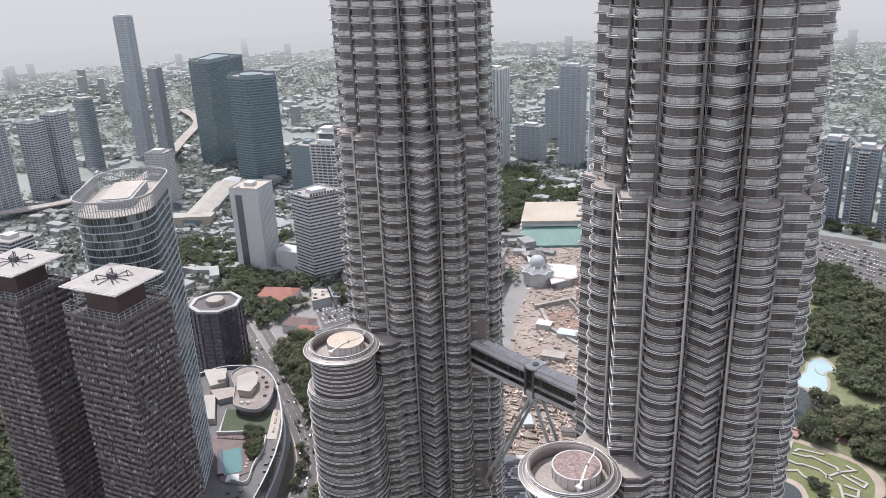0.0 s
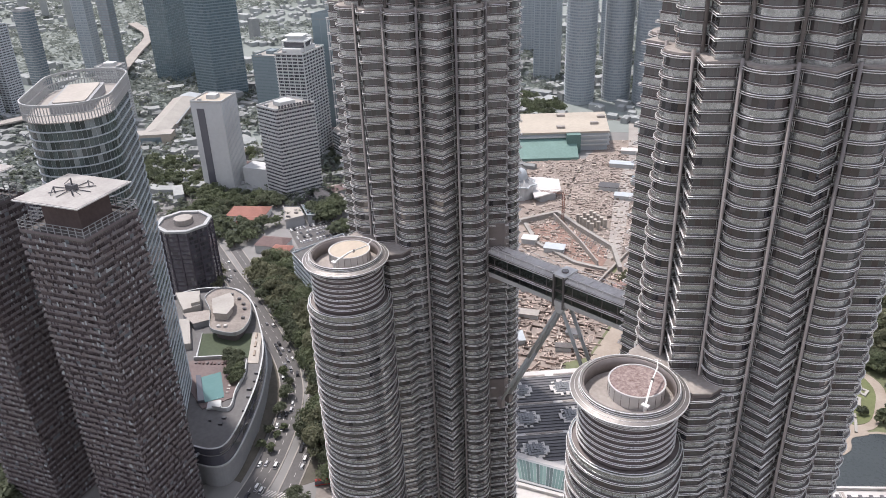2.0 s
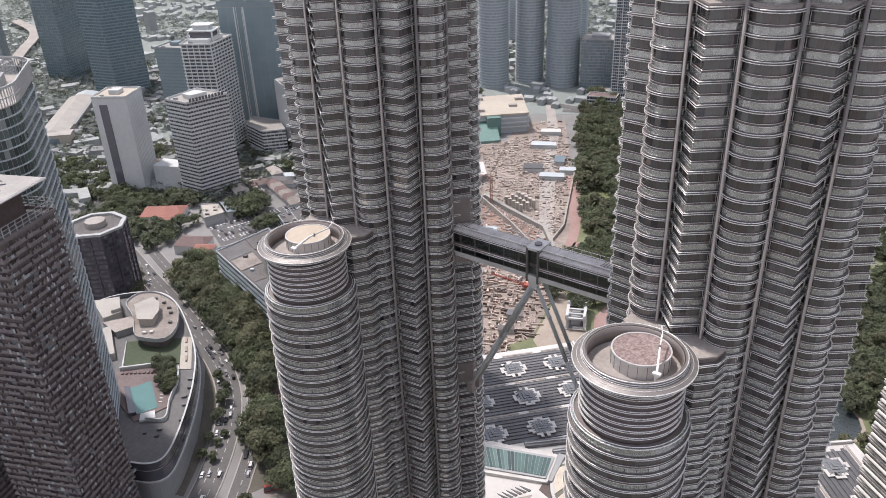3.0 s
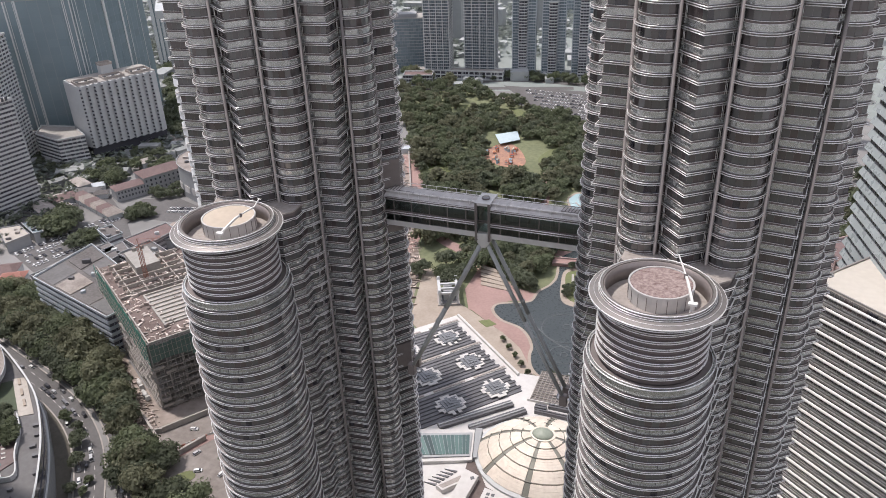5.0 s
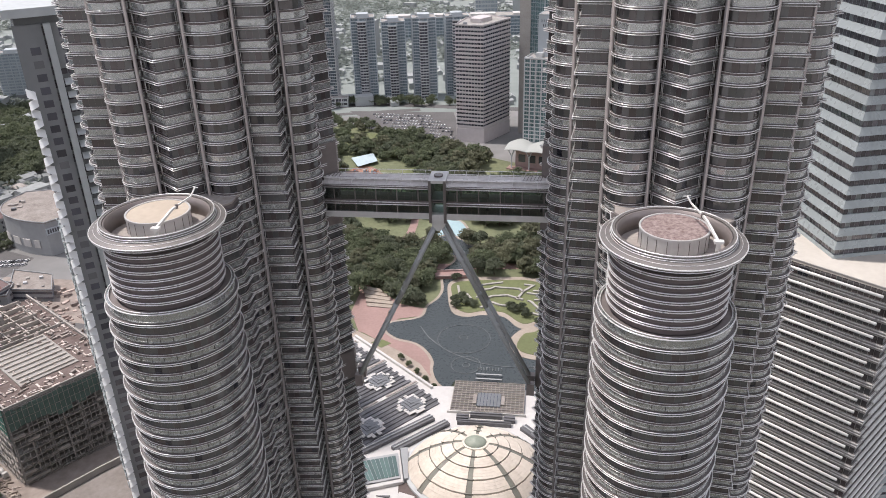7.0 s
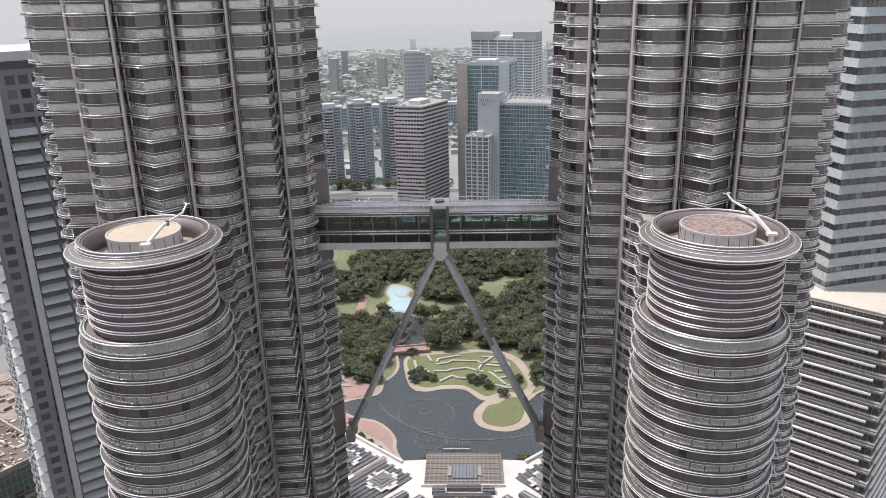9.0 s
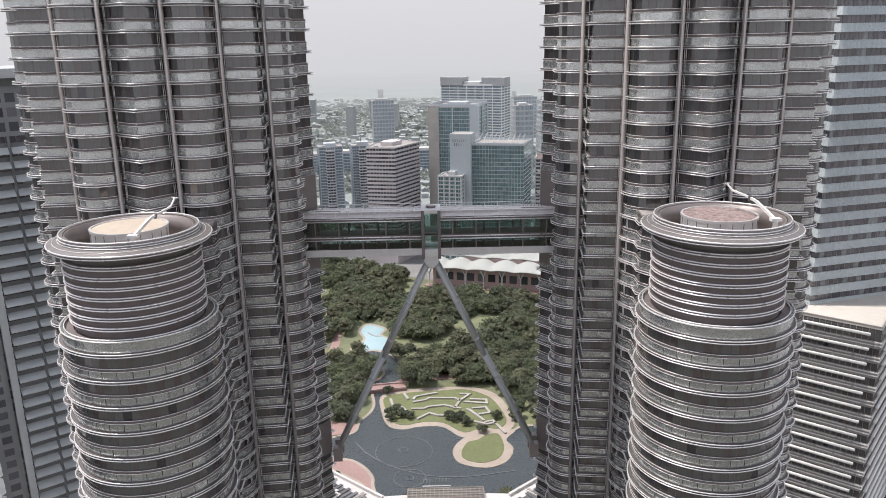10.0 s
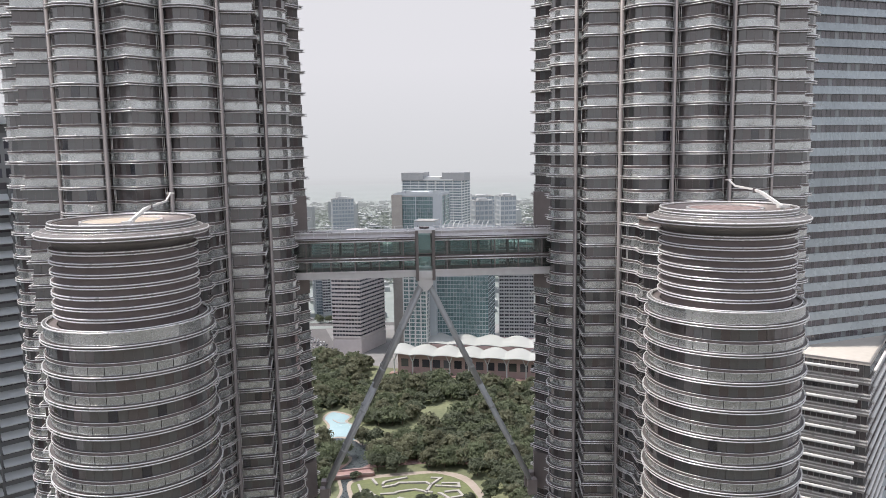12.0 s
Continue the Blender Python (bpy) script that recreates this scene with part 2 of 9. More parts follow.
def floor_meshes(lines, sheets=True):
    """Wall panel, sill strip, panes, sunshade and tubes of one storey along the given lines."""
    panel, sill, pane, shade, tube = Shape(), Shape(), Shape(), Shape(), Shape()
    for line in lines:
        sweep_line(panel, line, PANEL_SECTION)
        if sheets:
            pane_line(panel, line, 0.0, 0.02, 1.24, 1.5)
        sweep_line(sill, line, SILL_SECTION)
        pane_line(pane, line, -0.2, 1.8, 3.78)
        sweep_line(shade, line, SHADE_SECTION)
        tubes_on(tube, line)
    return panel.mesh("wall_panel"), sill.mesh("sill_strip"), pane.mesh("window_band"), shade.mesh("sunshade"), tube.mesh("sunshade_tube", True)


def add_storey(t, meshes, z, lobes=()):
    """One storey; lobes: the panels and sunshades of each bay, where they are parts of their own."""
    panel, sill, pane, shade, tube = meshes
    for bay_panel, sill_mesh, pane_mesh, bay_shade, tube_mesh in lobes:
        part("wall_panel", bay_panel, SPANDREL, t, at=(0, 0, z))
        part("sunshade", bay_shade, STEEL, t, at=(0, 0, z))
    if not lobes:
        tagged(part("wall_panel", panel, SPANDREL, t, at=(0, 0, z)), kind="stuff")
        tagged(part("sunshade", shade, STEEL, t, at=(0, 0, z)), kind="stuff")
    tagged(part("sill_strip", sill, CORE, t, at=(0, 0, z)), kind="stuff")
    tagged(part("window_band", pane, GLASS, t, at=(0, 0, z)), kind="stuff")
    tagged(part("rail", tube, RAIL, t, at=(0, 0, z)), kind="stuff")


STOREYS = {key: floor_meshes([plan.lobe(k, 0.14) for k in range(16)]) for key, plan in (("low", PLAN_LOW), ("high", PLAN_HIGH))}
BAYS = [floor_meshes([PLAN_LOW.lobe(k, 0.14)], False) for k in range(16)]
SPLIT_FLOORS = range(37, 55)


def star_tower(side, label):
    t = tagged(thing("skyscraper", (side * AXIS, 0, 0), -side * TWIST), label, "skyscraper", "twin towers")
    top, cut = LEVEL0 + TOP_LEVEL * FLOOR, LEVEL0 + SETBACK * FLOOR
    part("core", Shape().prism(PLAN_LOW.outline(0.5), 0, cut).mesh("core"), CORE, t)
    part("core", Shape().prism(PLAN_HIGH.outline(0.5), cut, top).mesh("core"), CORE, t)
    for n in range(TOP_LEVEL):
        add_storey(t, STOREYS["low" if n < SETBACK else "high"], LEVEL0 + n * FLOOR, BAYS if n in SPLIT_FLOORS else ())
    for plan, z0, z1, shafts in ((PLAN_LOW, 0, cut + 1.2, {}), (PLAN_HIGH, cut, top, {})):
        for k in range(16):
            a = radians(45 * (k // 2) + (plan.half if k % 2 else -plan.half))
            r = plan.column
            if not shafts:
                shafts["mesh"] = Shape().rod((0, 0, z0), (0, 0, z1), 0.4, 14).mesh("column_cover", True)
            part("column_cover", shafts["mesh"], PIPE, t, at=(r * math.cos(a), r * math.sin(a), 0))
    part("setback_roof", Shape().prism(PLAN_LOW.outline(0.0), cut, cut + 0.4).mesh("setback_roof"), DECK, t)
    part("roof", Shape().prism(PLAN_HIGH.outline(0.0), top, top + 0.6).mesh("roof"), DECK, t)
    inner = 0 if side < 0 else 180
    blank = Shape()
    for z0, z1 in ((168.0, 189.0), (121.5, 130.0)):
        a = radians(inner)
        u, w = Vector((math.cos(a), math.sin(a))), Vector((-math.sin(a), math.cos(a)))
        quad = [u * 24.0 - w * 4.9, u * 27.2 - w * 2.6, u * 28.9 - w * 1.2, u * 28.9 + w * 1.2, u * 27.2 + w * 2.6, u * 24.0 + w * 4.9]
        part("blank_wall", Shape().prism([tuple(p) for p in quad], z0, z1).mesh("blank_wall"), BLANK, t)
    return t


BLANK = paint("brown_metal_wall", (0.27, 0.235, 0.225), 0.5, 0.4, (0.20, 0.17, 0.16), 0.1, 0.6, 0.7)
west_tower = star_tower(-1, "brown-grey steel and glass skyscraper with star-shaped plan")
east_tower = star_tower(1, "brown-grey steel and glass skyscraper with star-shaped plan")

# ---------------------------------------------------------------- the round annexes
SHOULDER = 173.3
ANNEX_R = 12.3


def ring_mesh(profiles, name, seg=64, smooth=True):
    s = Shape()
    for p in profiles:
        s.lathe(p, seg)
    return s.mesh(name, smooth)


def ring_section(section, r):
    return [(r + off, z) for off, z in reversed(section)]


def annex_storey(r):
    pane = Shape()
    for k in range(56):
        a, b, rr = math.tau * (k + 0.012) / 56, math.tau * (k + 0.988) / 56, r - 0.2
        pane.add([(rr * math.cos(a), rr * math.sin(a), 1.8), (rr * math.cos(b), rr * math.sin(b), 1.8),
                  (rr * math.cos(b), rr * math.sin(b), 3.78), (rr * math.cos(a), rr * math.sin(a), 3.78)], [(0, 1, 2, 3)])
    panel = Shape()
    for k in range(32):
        a0 = math.tau * k / 32
        v = [(q * math.cos(t), q * math.sin(t), z) for t in (a0 + 0.004, a0 + math.tau / 64, a0 + math.tau / 32 - 0.004) for q, z in ((r, 0.0), (r, 1.25))]
        panel.add(v, [(0, 2, 3, 1), (2, 4, 5, 3)])
    tubes = [tube_profile(r + off, z, rad, n) for off, z, rad, n in ((0.55, 3.87, 0.095, 6), (0.55, 4.29, 0.095, 6), (0.12, 1.34, 0.05, 5), (0.12, 1.84, 0.055, 5))]
    return (panel.mesh("wall_panel"), ring_mesh([ring_section(SILL_SECTION, r)], "sill_strip", smooth=False), pane.mesh("window_band"),
            ring_mesh([ring_section(SHADE_SECTION, r)], "sunshade", smooth=False), ring_mesh(tubes, "sunshade_tube"))


ANNEX = annex_storey(ANNEX_R)
LOUVRE = ring_mesh([tube_profile(10.75, 0.0, 0.11), tube_profile(10.75, 0.42, 0.11)], "louvre_ring")
LOUVRE_BAND = ring_mesh([[(10.62, -0.08), (10.62, 0.5), (10.1, 0.62), (10.1, -0.2)]], "louvre_band", smooth=False)
LINK_EDGES = [[(-13.2, -22.6), (-11.4, -26.2), (-11.2, -29.6), (-8.6, -32.9), (8.6, -32.9), (11.2, -29.6), (11.4, -26.2), (13.2, -22.6)]]
LINK = floor_meshes(LINK_EDGES)


def davit(base, elbow, wrist, tip, label):
    d = tagged(thing("roof_davit", base), label, "window-cleaning crane", "roof davits")
    p, e, w, q = Vector((0, 0, 0)), Vector(elbow) - Vector(base), Vector(wrist) - Vector(base), Vector(tip) - Vector(base)
    part("pedestal", Shape().rod((0, 0, -3.6), (0, 0, 0.2), 0.42, 10).box(-0.8, -0.5, -0.1, 0.8, 0.5, 0.35).mesh("pedestal"), WHITE_METAL, d)
    bend = p.lerp(e, 0.75) + Vector((0, 0, 0.25))
    part("arm", Shape().beam(p, bend, 0.4, 0.46).beam(bend, e, 0.36, 0.4).mesh("arm"), WHITE_METAL, d)
    part("joint", Shape().rod(e - Vector((0, 0, 0.55)), e + Vector((0, 0, 0.3)), 0.3, 10).mesh("joint"), STEEL, d)
    part("boom", Shape().beam(e, w, 0.26, 0.3).mesh("boom"), WHITE_METAL, d)
    part("jib", Shape().beam(w, q, 0.22, 0.24).mesh("jib"), WHITE_METAL, d)
    side = (w - e).cross(Vector((0, 0, 1))).normalized()
    part("spreader", Shape().beam(q - side * 0.7, q + side * 0.7, 0.16, 0.16).mesh("spreader"), WHITE_METAL, d)
    return d


def annex(side, label, drum_roof, drum_at):
    t = tagged(thing("round_annex", (side * 48.1, -42.5, 0)), label, "office tower", "round annexes")
    part("core", Shape().prism(circle(ANNEX_R - 0.45, 64), 0, SHOULDER - 0.4).mesh("core"), CORE, t)
    part("upper_core", Shape().prism(circle(10.2, 64), SHOULDER, 184.6).mesh("upper_core"), CORE, t)
    n = 0
    while SHOULDER - 1.9 - (n + 1) * FLOOR > -2:
        add_storey(t, ANNEX, 167.35 - n * FLOOR)
        n += 1
    part("shoulder_panel", ring_mesh([[(ANNEX_R - 0.45, 171.77), (ANNEX_R - 0.45, 173.5), (ANNEX_R, 173.5), (ANNEX_R, 171.77)]], "shoulder_panel", smooth=False), SPANDREL, t)
    part("shoulder_deck", ring_mesh([[(10.4, SHOULDER - 0.5), (10.4, SHOULDER), (ANNEX_R - 0.1, SHOULDER), (ANNEX_R - 0.1, SHOULDER - 0.5)]], "shoulder_deck", smooth=False), BLANK, t)
    part("shoulder_rail", ring_mesh([tube_profile(ANNEX_R + 0.1, 173.6, 0.13), tube_profile(ANNEX_R - 0.5, 173.75, 0.1)], "shoulder_rail"), RAIL, t)
    for k in range(8):
        part("louvre_ring", LOUVRE, RAIL, part("louvre_band", LOUVRE_BAND, CORE, t, at=(0, 0, 174.75 + k * 1.62)))
    brim = [(9.75, 184.8), (10.9, 186.1), (11.9, 186.4), (12.5, 186.7), (12.6, 187.0), (12.55, 187.25), (11.4, 187.6), (10.75, 187.75), (10.65, 188.6), (10.05, 188.65), (9.95, 184.8)]
    part("brim", ring_mesh([list(reversed(brim))], "brim", smooth=False), BRIM, t)
    for r, z, rad in ((12.62, 187.1, 0.14), (12.45, 186.6, 0.1), (10.65, 188.7, 0.12), (10.75, 188.2, 0.09), (10.9, 187.85, 0.07), (11.7, 187.55, 0.05)):
        part("brim_rail", ring_mesh([tube_profile(r, z, rad)], "brim_rail"), RAIL, t)
    part("inner_wall", ring_mesh([[(9.7, 184.6), (9.7, 188.5), (9.93, 188.5), (9.93, 184.6)]], "inner_wall"), BLANK, t)
    part("well_floor", Shape().prism(circle(10.0, 48), 184.2, 185.0).mesh("well_floor"), DECK, t)
    d = part("plant_drum", Shape().prism(circle(6.1, 40, *drum_at), 185.0, 188.1).mesh("plant_drum"), PLATE, t)
    part("drum_roof", Shape().prism(circle(5.85, 40, *drum_at), 188.1, 188.25).mesh("drum_roof"), drum_roof, d)
    part("drum_rim", Shape().lathe([(5.85, 188.0), (6.2, 188.0), (6.2, 188.4), (5.85, 188.4)], 40, *drum_at).mesh("drum_rim"), PLATE, d)
    ribs = Shape()
    for k in range(20):
        a = math.tau * k / 20
        ribs.rod((drum_at[0] + 6.12 * math.cos(a), drum_at[1] + 6.12 * math.sin(a), 185.0), (drum_at[0] + 6.12 * math.cos(a), drum_at[1] + 6.12 * math.sin(a), 188.0), 0.06, 5)
    tagged(part("drum_ribbing", ribs.mesh("drum_ribbing"), STEEL, d), kind="stuff")
    # the block that ties it to its tower
    link = tagged(thing("link_block", (side * AXIS, 0, 0), -side * TWIST), "steel-banded link block between tower and round annex", "link block", "link blocks")
    poly = [(-8.4, -32.5), (8.4, -32.5), (10.9, -29.4), (11.0, -26.2), (12.7, -22.8), (9, -18), (-9, -18), (-12.7, -22.8), (-11.0, -26.2), (-10.9, -29.4)]
    part("core", Shape().prism(poly, 0, 185.2).mesh("core"), CORE, link)
    part("deck", Shape().prism([(x * 1.02, y) for x, y in poly], 185.2, 185.6).mesh("deck"), DECK, link)
    for k in range(41):
        add_storey(link, LINK, LEVEL0 + k * FLOOR)
    return t


annex(-1, "round steel-ringed annex with a beige plant roof", DRUM_TOP, (-1.1, 2.4))
annex(1, "round steel-ringed annex with a mottled red plant roof", DRUM_TOP_RED, (0.5, 2.2))
davit((54.9, -47.4, 188.8), (52.9, -41.7, 191.3), (51.6, -37.4, 191.7), (50.9, -36.4, 192.7), "white steel roof davit with a bent arm")
davit((-45.3, -48.9, 188.6), (-43.8, -42.6, 190.6), (-42.5, -38.8, 191.1), (-42.2, -37.0, 192.3), "white steel roof davit with a bent arm")


# ---------------------------------------------------------------- the skybridge
def skybridge():
    t = tagged(thing("skybridge", (0.4, 0, 0)), "two-storey steel and green glass bridge between the towers", "bridge")
    for s in (-1, 1):
        x0, x1 = sorted((s * 2.1, s * 27.5))
        part("floor_beam", Shape().prism([(x0, -2.7), (x1, -2.7), (x1, 2.7), (x0, 2.7)], 171.6, 173.2).box(x0, -2.95, 172.85, x1, 2.95, 173.2).mesh("floor_beam"), PLATE, t)
        part("deck", Shape().box(x0, -2.5, 175.4, x1, 2.5, 176.3).mesh("deck"), CORE, t)
        part("ceiling", Shape().box(x0, -2.6, 179.3, x1, 2.6, 180.3).mesh("ceiling"), BLANK, t)
        for k in range(4):
            x = x0 + (x1 - x0) * (k + 0.5) / 4
            part("inner_post", Shape().rod((x, 0.0, 173.2), (x, 0.0, 179.3), 0.3, 10).mesh("inner_post", True), STEEL, t)
        part("inner_handrail", Shape().box(x0, -2.3, 177.3, x1, -2.2, 177.4).box(x0, 2.2, 177.3, x1, 2.3, 177.4).mesh("inner_handrail"), STEEL, t)
        for y in (-2.7, 2.7):
            for z0, z1 in ((173.2, 175.3), (176.35, 179.3)):
                n = 13
                for k in range(n):
                    u, w = x0 + (x1 - x0) * (k + 0.01) / n, x0 + (x1 - x0) * (k + 0.99) / n
                    pane = part("pane", Shape().add([(u, y, z0), (w, y, z0), (w, y, z1), (u, y, z1)], [(0, 1, 2, 3)]).mesh("pane"), BRIDGE_GLASS, t)
                    pane.visible_shadow = False
            for z in (175.35, 175.95, 179.45, 180.0):
                part("rail", Shape().rod((x0, y * 1.17, z), (x1, y * 1.17, z), 0.13, 8).mesh("rail", True), RAIL, t)
            part("fascia", Shape().box(x0, min(y, y * 1.06), 175.3, x1, max(y, y * 1.06), 176.2).mesh("fascia"), CORE, t)
            part("fascia", Shape().box(x0, min(y, y * 1.06), 179.3, x1, max(y, y * 1.06), 180.45).mesh("fascia"), CORE, t)
            for k in range(5):
                x = x0 + (x1 - x0) * (k + 0.5) / 5
                part("mullion", Shape().box(x - 0.14, y - 0.1, 173.2, x + 0.14, y + 0.1, 179.3).mesh("mullion"), STEEL, t)
        part("roof", Shape().prism([(x0, -3.3), (x1, -3.3), (x1, 3.3), (x0, 3.3)], 180.3, 180.75, [(x0, -2.4), (x1, -2.4), (x1, 2.4), (x0, 2.4)]).box(x0, -1.6, 180.7, x1, 1.6, 181.3).mesh("roof"), BRIDGE_ROOF, t)
        part("roof_ridge", Shape().rod((x0, -2.0, 181.35), (x1, -2.0, 181.35), 0.1).rod((x0, 2.0, 181.35), (x1, 2.0, 181.35), 0.1).mesh("roof_ridge"), RAIL, t)
        for y in (-2.9, 2.9):
            part("roof_rail", Shape().rod((x0, y, 182.0), (x1, y, 182.0), 0.06, 6).mesh("roof_rail"), RAIL, t)
            for k in range(9):
                x = x0 + (x1 - x0) * (k + 0.5) / 9
                part("rail_post", Shape().rod((x, y, 180.5), (x, y, 182.0), 0.05, 5).mesh("rail_post"), RAIL, t)
        for k in range(9):
            x = x0 + (x1 - x0) * (k + 0.5) / 9
            part("roof_rib", Shape().box(x - 0.06, -2.1, 180.72, x + 0.06, 2.1, 181.42).mesh("roof_rib"), PLATE, t)
        x = s * 22.0
        gear = part("roof_gantry", Shape().beam((x - 2.4, -1.4, 181.5), (x + 2.4, -1.4, 181.5), 0.12, 0.12).mesh("roof_gantry"), STEEL, t)
        part("gantry_rail", Shape().beam((x - 2.4, 1.2, 181.9), (x + 2.4, 1.2, 181.9), 0.12, 0.12).mesh("gantry_rail"), STEEL, gear)
        for k in range(6):
            part("gantry_bar", Shape().beam((x + s * k * 0.8 - 2, -1.4, 181.5), (x + s * k * 0.8 - 1.4, 1.2, 181.9), 0.12, 0.12).mesh("gantry_bar"), STEEL, gear)
    for x in (-1.75, 1.75):
        for y in (-3.0, 3.0):
            part("portal_post", Shape().box(x - 0.32, y - 0.35, 170.9, x + 0.32, y + 0.35, 181.6).mesh("portal_post"), STEEL, t)
        part("portal_wall", Shape().box(x - 0.1, -2.7, 171.6, x + 0.1, 2.7, 181.0).mesh("portal_wall"), BLANK, t)
    for y in (-2.6, 2.6):
        for z0, z1 in ((173.4, 175.9), (176.7, 180.6)):
            pane = part("portal_glass", Shape().add([(-1.4, y, z0), (1.4, y, z0), (1.4, y, z1), (-1.4, y, z1)], [(0, 1, 2, 3)]).mesh("portal_glass"), BRIDGE_GLASS, t)
            pane.visible_shadow = False
    for z in (176.0, 176.5, 172.8):
        part("portal_rail", Shape().box(-1.6, -2.9, z, 1.6, 2.9, z + 0.18).mesh("portal_rail"), STEEL, t)
    part("portal_roof", Shape().box(-2.1, -3.3, 181.0, 2.1, 3.3, 181.7).mesh("portal_roof"), PLATE, t)
    part("roof_hatch", Shape().lathe([(0.0, 181.7), (1.1, 181.7), (1.1, 182.1), (0.0, 182.2)], 20).mesh("roof_hatch"), GLASS, t)
    part("portal_base", Shape().box(-2.1, -3.2, 171.4, 2.1, 3.2, 173.0).mesh("portal_base"), PLATE, t)
    part("bearing", Shape().prism([(-0.5, -2.6), (0.5, -2.6), (0.5, 2.6), (-0.5, 2.6)], 168.6, 170.0, [(-1.6, -2.7), (1.6, -2.7), (1.6, 2.7), (-1.6, 2.7)]).box(-1.6, -2.7, 170.0, 1.6, 2.7, 171.5).mesh("bearing"), PLATE, t)
    for sx in (-1, 1):
        for sy in (-1, 1):
            leg = part("leg", Shape().rod((sx * 0.8, sy * 1.9, 169.6), (sx * 11.4, sy * 1.95, 147.5), 0.56, 14, 0.6).rod((sx * 11.4, sy * 1.95, 147.5), (sx * 22.7, sy * 2.0, 124.6), 0.6, 14, 0.56).mesh("leg", True), LEG, t)
            for f in (0.2, 0.4, 0.6, 0.8):
                p = Vector((sx * 0.8, sy * 1.9, 169.6)).lerp(Vector((sx * 22.7, sy * 2.0, 124.6)), f)
                q = Vector((sx * 0.8, sy * 1.9, 169.6)).lerp(Vector((sx * 22.7, sy * 2.0, 124.6)), f + 0.008)
                part("collar", Shape().rod(p, q, 0.68, 14).mesh("collar", True), LEG, leg)
            part("foot", Shape().box(sx * 23.0 - 1.0, sy * 2.0 - 0.9, 121.8, sx * 23.0 + 1.0, sy * 2.0 + 0.9, 125.2).mesh("foot"), BLANK, leg)
    return t


LEG = paint("grey_steel_leg", (0.44, 0.45, 0.44), 0.6, 0.1, (0.35, 0.355, 0.345), 0.1, 0.6, 0.6)
skybridge()

# ---------------------------------------------------------------- ground, roads, water
GROUND = paint("dry_city_ground", (0.275, 0.265, 0.26), 0.95, 0, (0.175, 0.172, 0.165), 0.006, 0.05, 1.0)
ASPHALT = paint("worn_asphalt", (0.14, 0.132, 0.13), 0.9, 0, (0.096, 0.092, 0.09), 0.05, 0.5, 0.8)
PAVING = paint("pale_paving", (0.40, 0.37, 0.34), 0.9, 0, (0.27, 0.24, 0.22), 0.06, 0.5, 0.9)
PINK_PAVING = paint("pink_brick_paving", (0.36, 0.235, 0.21), 0.9, 0, (0.25, 0.165, 0.15), 0.06, 0.6, 0.8)
SAND_PAVING = paint("sand_stone_paving", (0.39, 0.33, 0.275), 0.9, 0, (0.28, 0.232, 0.19), 0.08, 0.6, 0.8)
EARTH = paint("churned_building_earth", (0.38, 0.32, 0.28), 0.95, 0, (0.18, 0.145, 0.125), 0.03, 0.25, 1.0, bump=0.4)
GRASS = paint("mown_lawn", (0.165, 0.185, 0.08), 0.95, 0, (0.11, 0.12, 0.06), 0.04, 0.5, 0.9, bump=0.3)
UNDERGROWTH = paint("park_undergrowth", (0.20, 0.21, 0.115), 0.95, 0, (0.11, 0.125, 0.07), 0.03, 0.3, 1.0, bump=0.3)
YARD = paint("worn_brown_yard", (0.29, 0.26, 0.24), 0.95, 0, (0.17, 0.145, 0.13), 0.06, 0.4, 1.0)
PAD = paint("worn_pad_coating", (0.42, 0.40, 0.38), 0.85, 0, (0.30, 0.28, 0.265), 0.15, 0.8, 0.9)
CANOPY = paint("pale_grey_canopy", (0.38, 0.39, 0.365), 0.7, 0, (0.40, 0.41, 0.385), 0.08, 0.5, 0.8)
SOIL = paint("shade_darkened_verge_soil", (0.13, 0.115, 0.095), 0.95, 0, (0.08, 0.075, 0.06), 0.1, 0.5, 0.9)
SOUTH = paint("dark_south_ground", (0.115, 0.105, 0.085), 0.95, 0, (0.06, 0.062, 0.045), 0.02, 0.2, 1.0)
# Paled ground colour that imitates haze over the far suburbs.
SUBURB = paint("haze_paled_suburb_ground", (0.27, 0.295, 0.28), 0.95, 0, (0.20, 0.225, 0.21), 0.006, 0.05, 1.0)
PLAY = paint("orange_play_surface", (0.44, 0.24, 0.16), 0.9, 0, (0.24, 0.15, 0.12), 0.15, 0.6, 1.0)
WATER = paint("dark_lake_water", (0.050, 0.060, 0.062), 0.3, 0, (0.035, 0.045, 0.048), 0.05, 0.6, 0.8, bump=0.12)
POOL = paint("pale_blue_pool", (0.38, 0.51, 0.53), 0.2, 0, (0.30, 0.43, 0.46), 0.08, 0.5, 0.8)
WHITE_ROOF = paint("white_roof_coating", (0.61, 0.59, 0.57), 0.8, 0, (0.46, 0.435, 0.415), 0.06, 0.5, 0.7)
DARK_ROOF = paint("dark_roof_sheet", (0.15, 0.148, 0.155), 0.5, 0.2, (0.095, 0.092, 0.095), 0.08, 0.6, 0.8, vary=0.15)
BEIGE = paint("beige_roof", (0.48, 0.43, 0.36), 0.9, 0, (0.36, 0.31, 0.26), 0.03, 0.3, 0.8)
CREAM = paint("cream_dome_sheet", (0.80, 0.72, 0.62), 0.6, 0.1, (0.50, 0.42, 0.35), 0.08, 0.6, 0.7, vary=0.07)
BRONZE = paint("bronze_rib", (0.22, 0.20, 0.16), 0.5, 0.5)
TERRACOTTA = paint("orange_clay_tiles", (0.36, 0.17, 0.135), 0.9, 0, (0.24, 0.11, 0.088), 0.1, 0.9, 0.8)
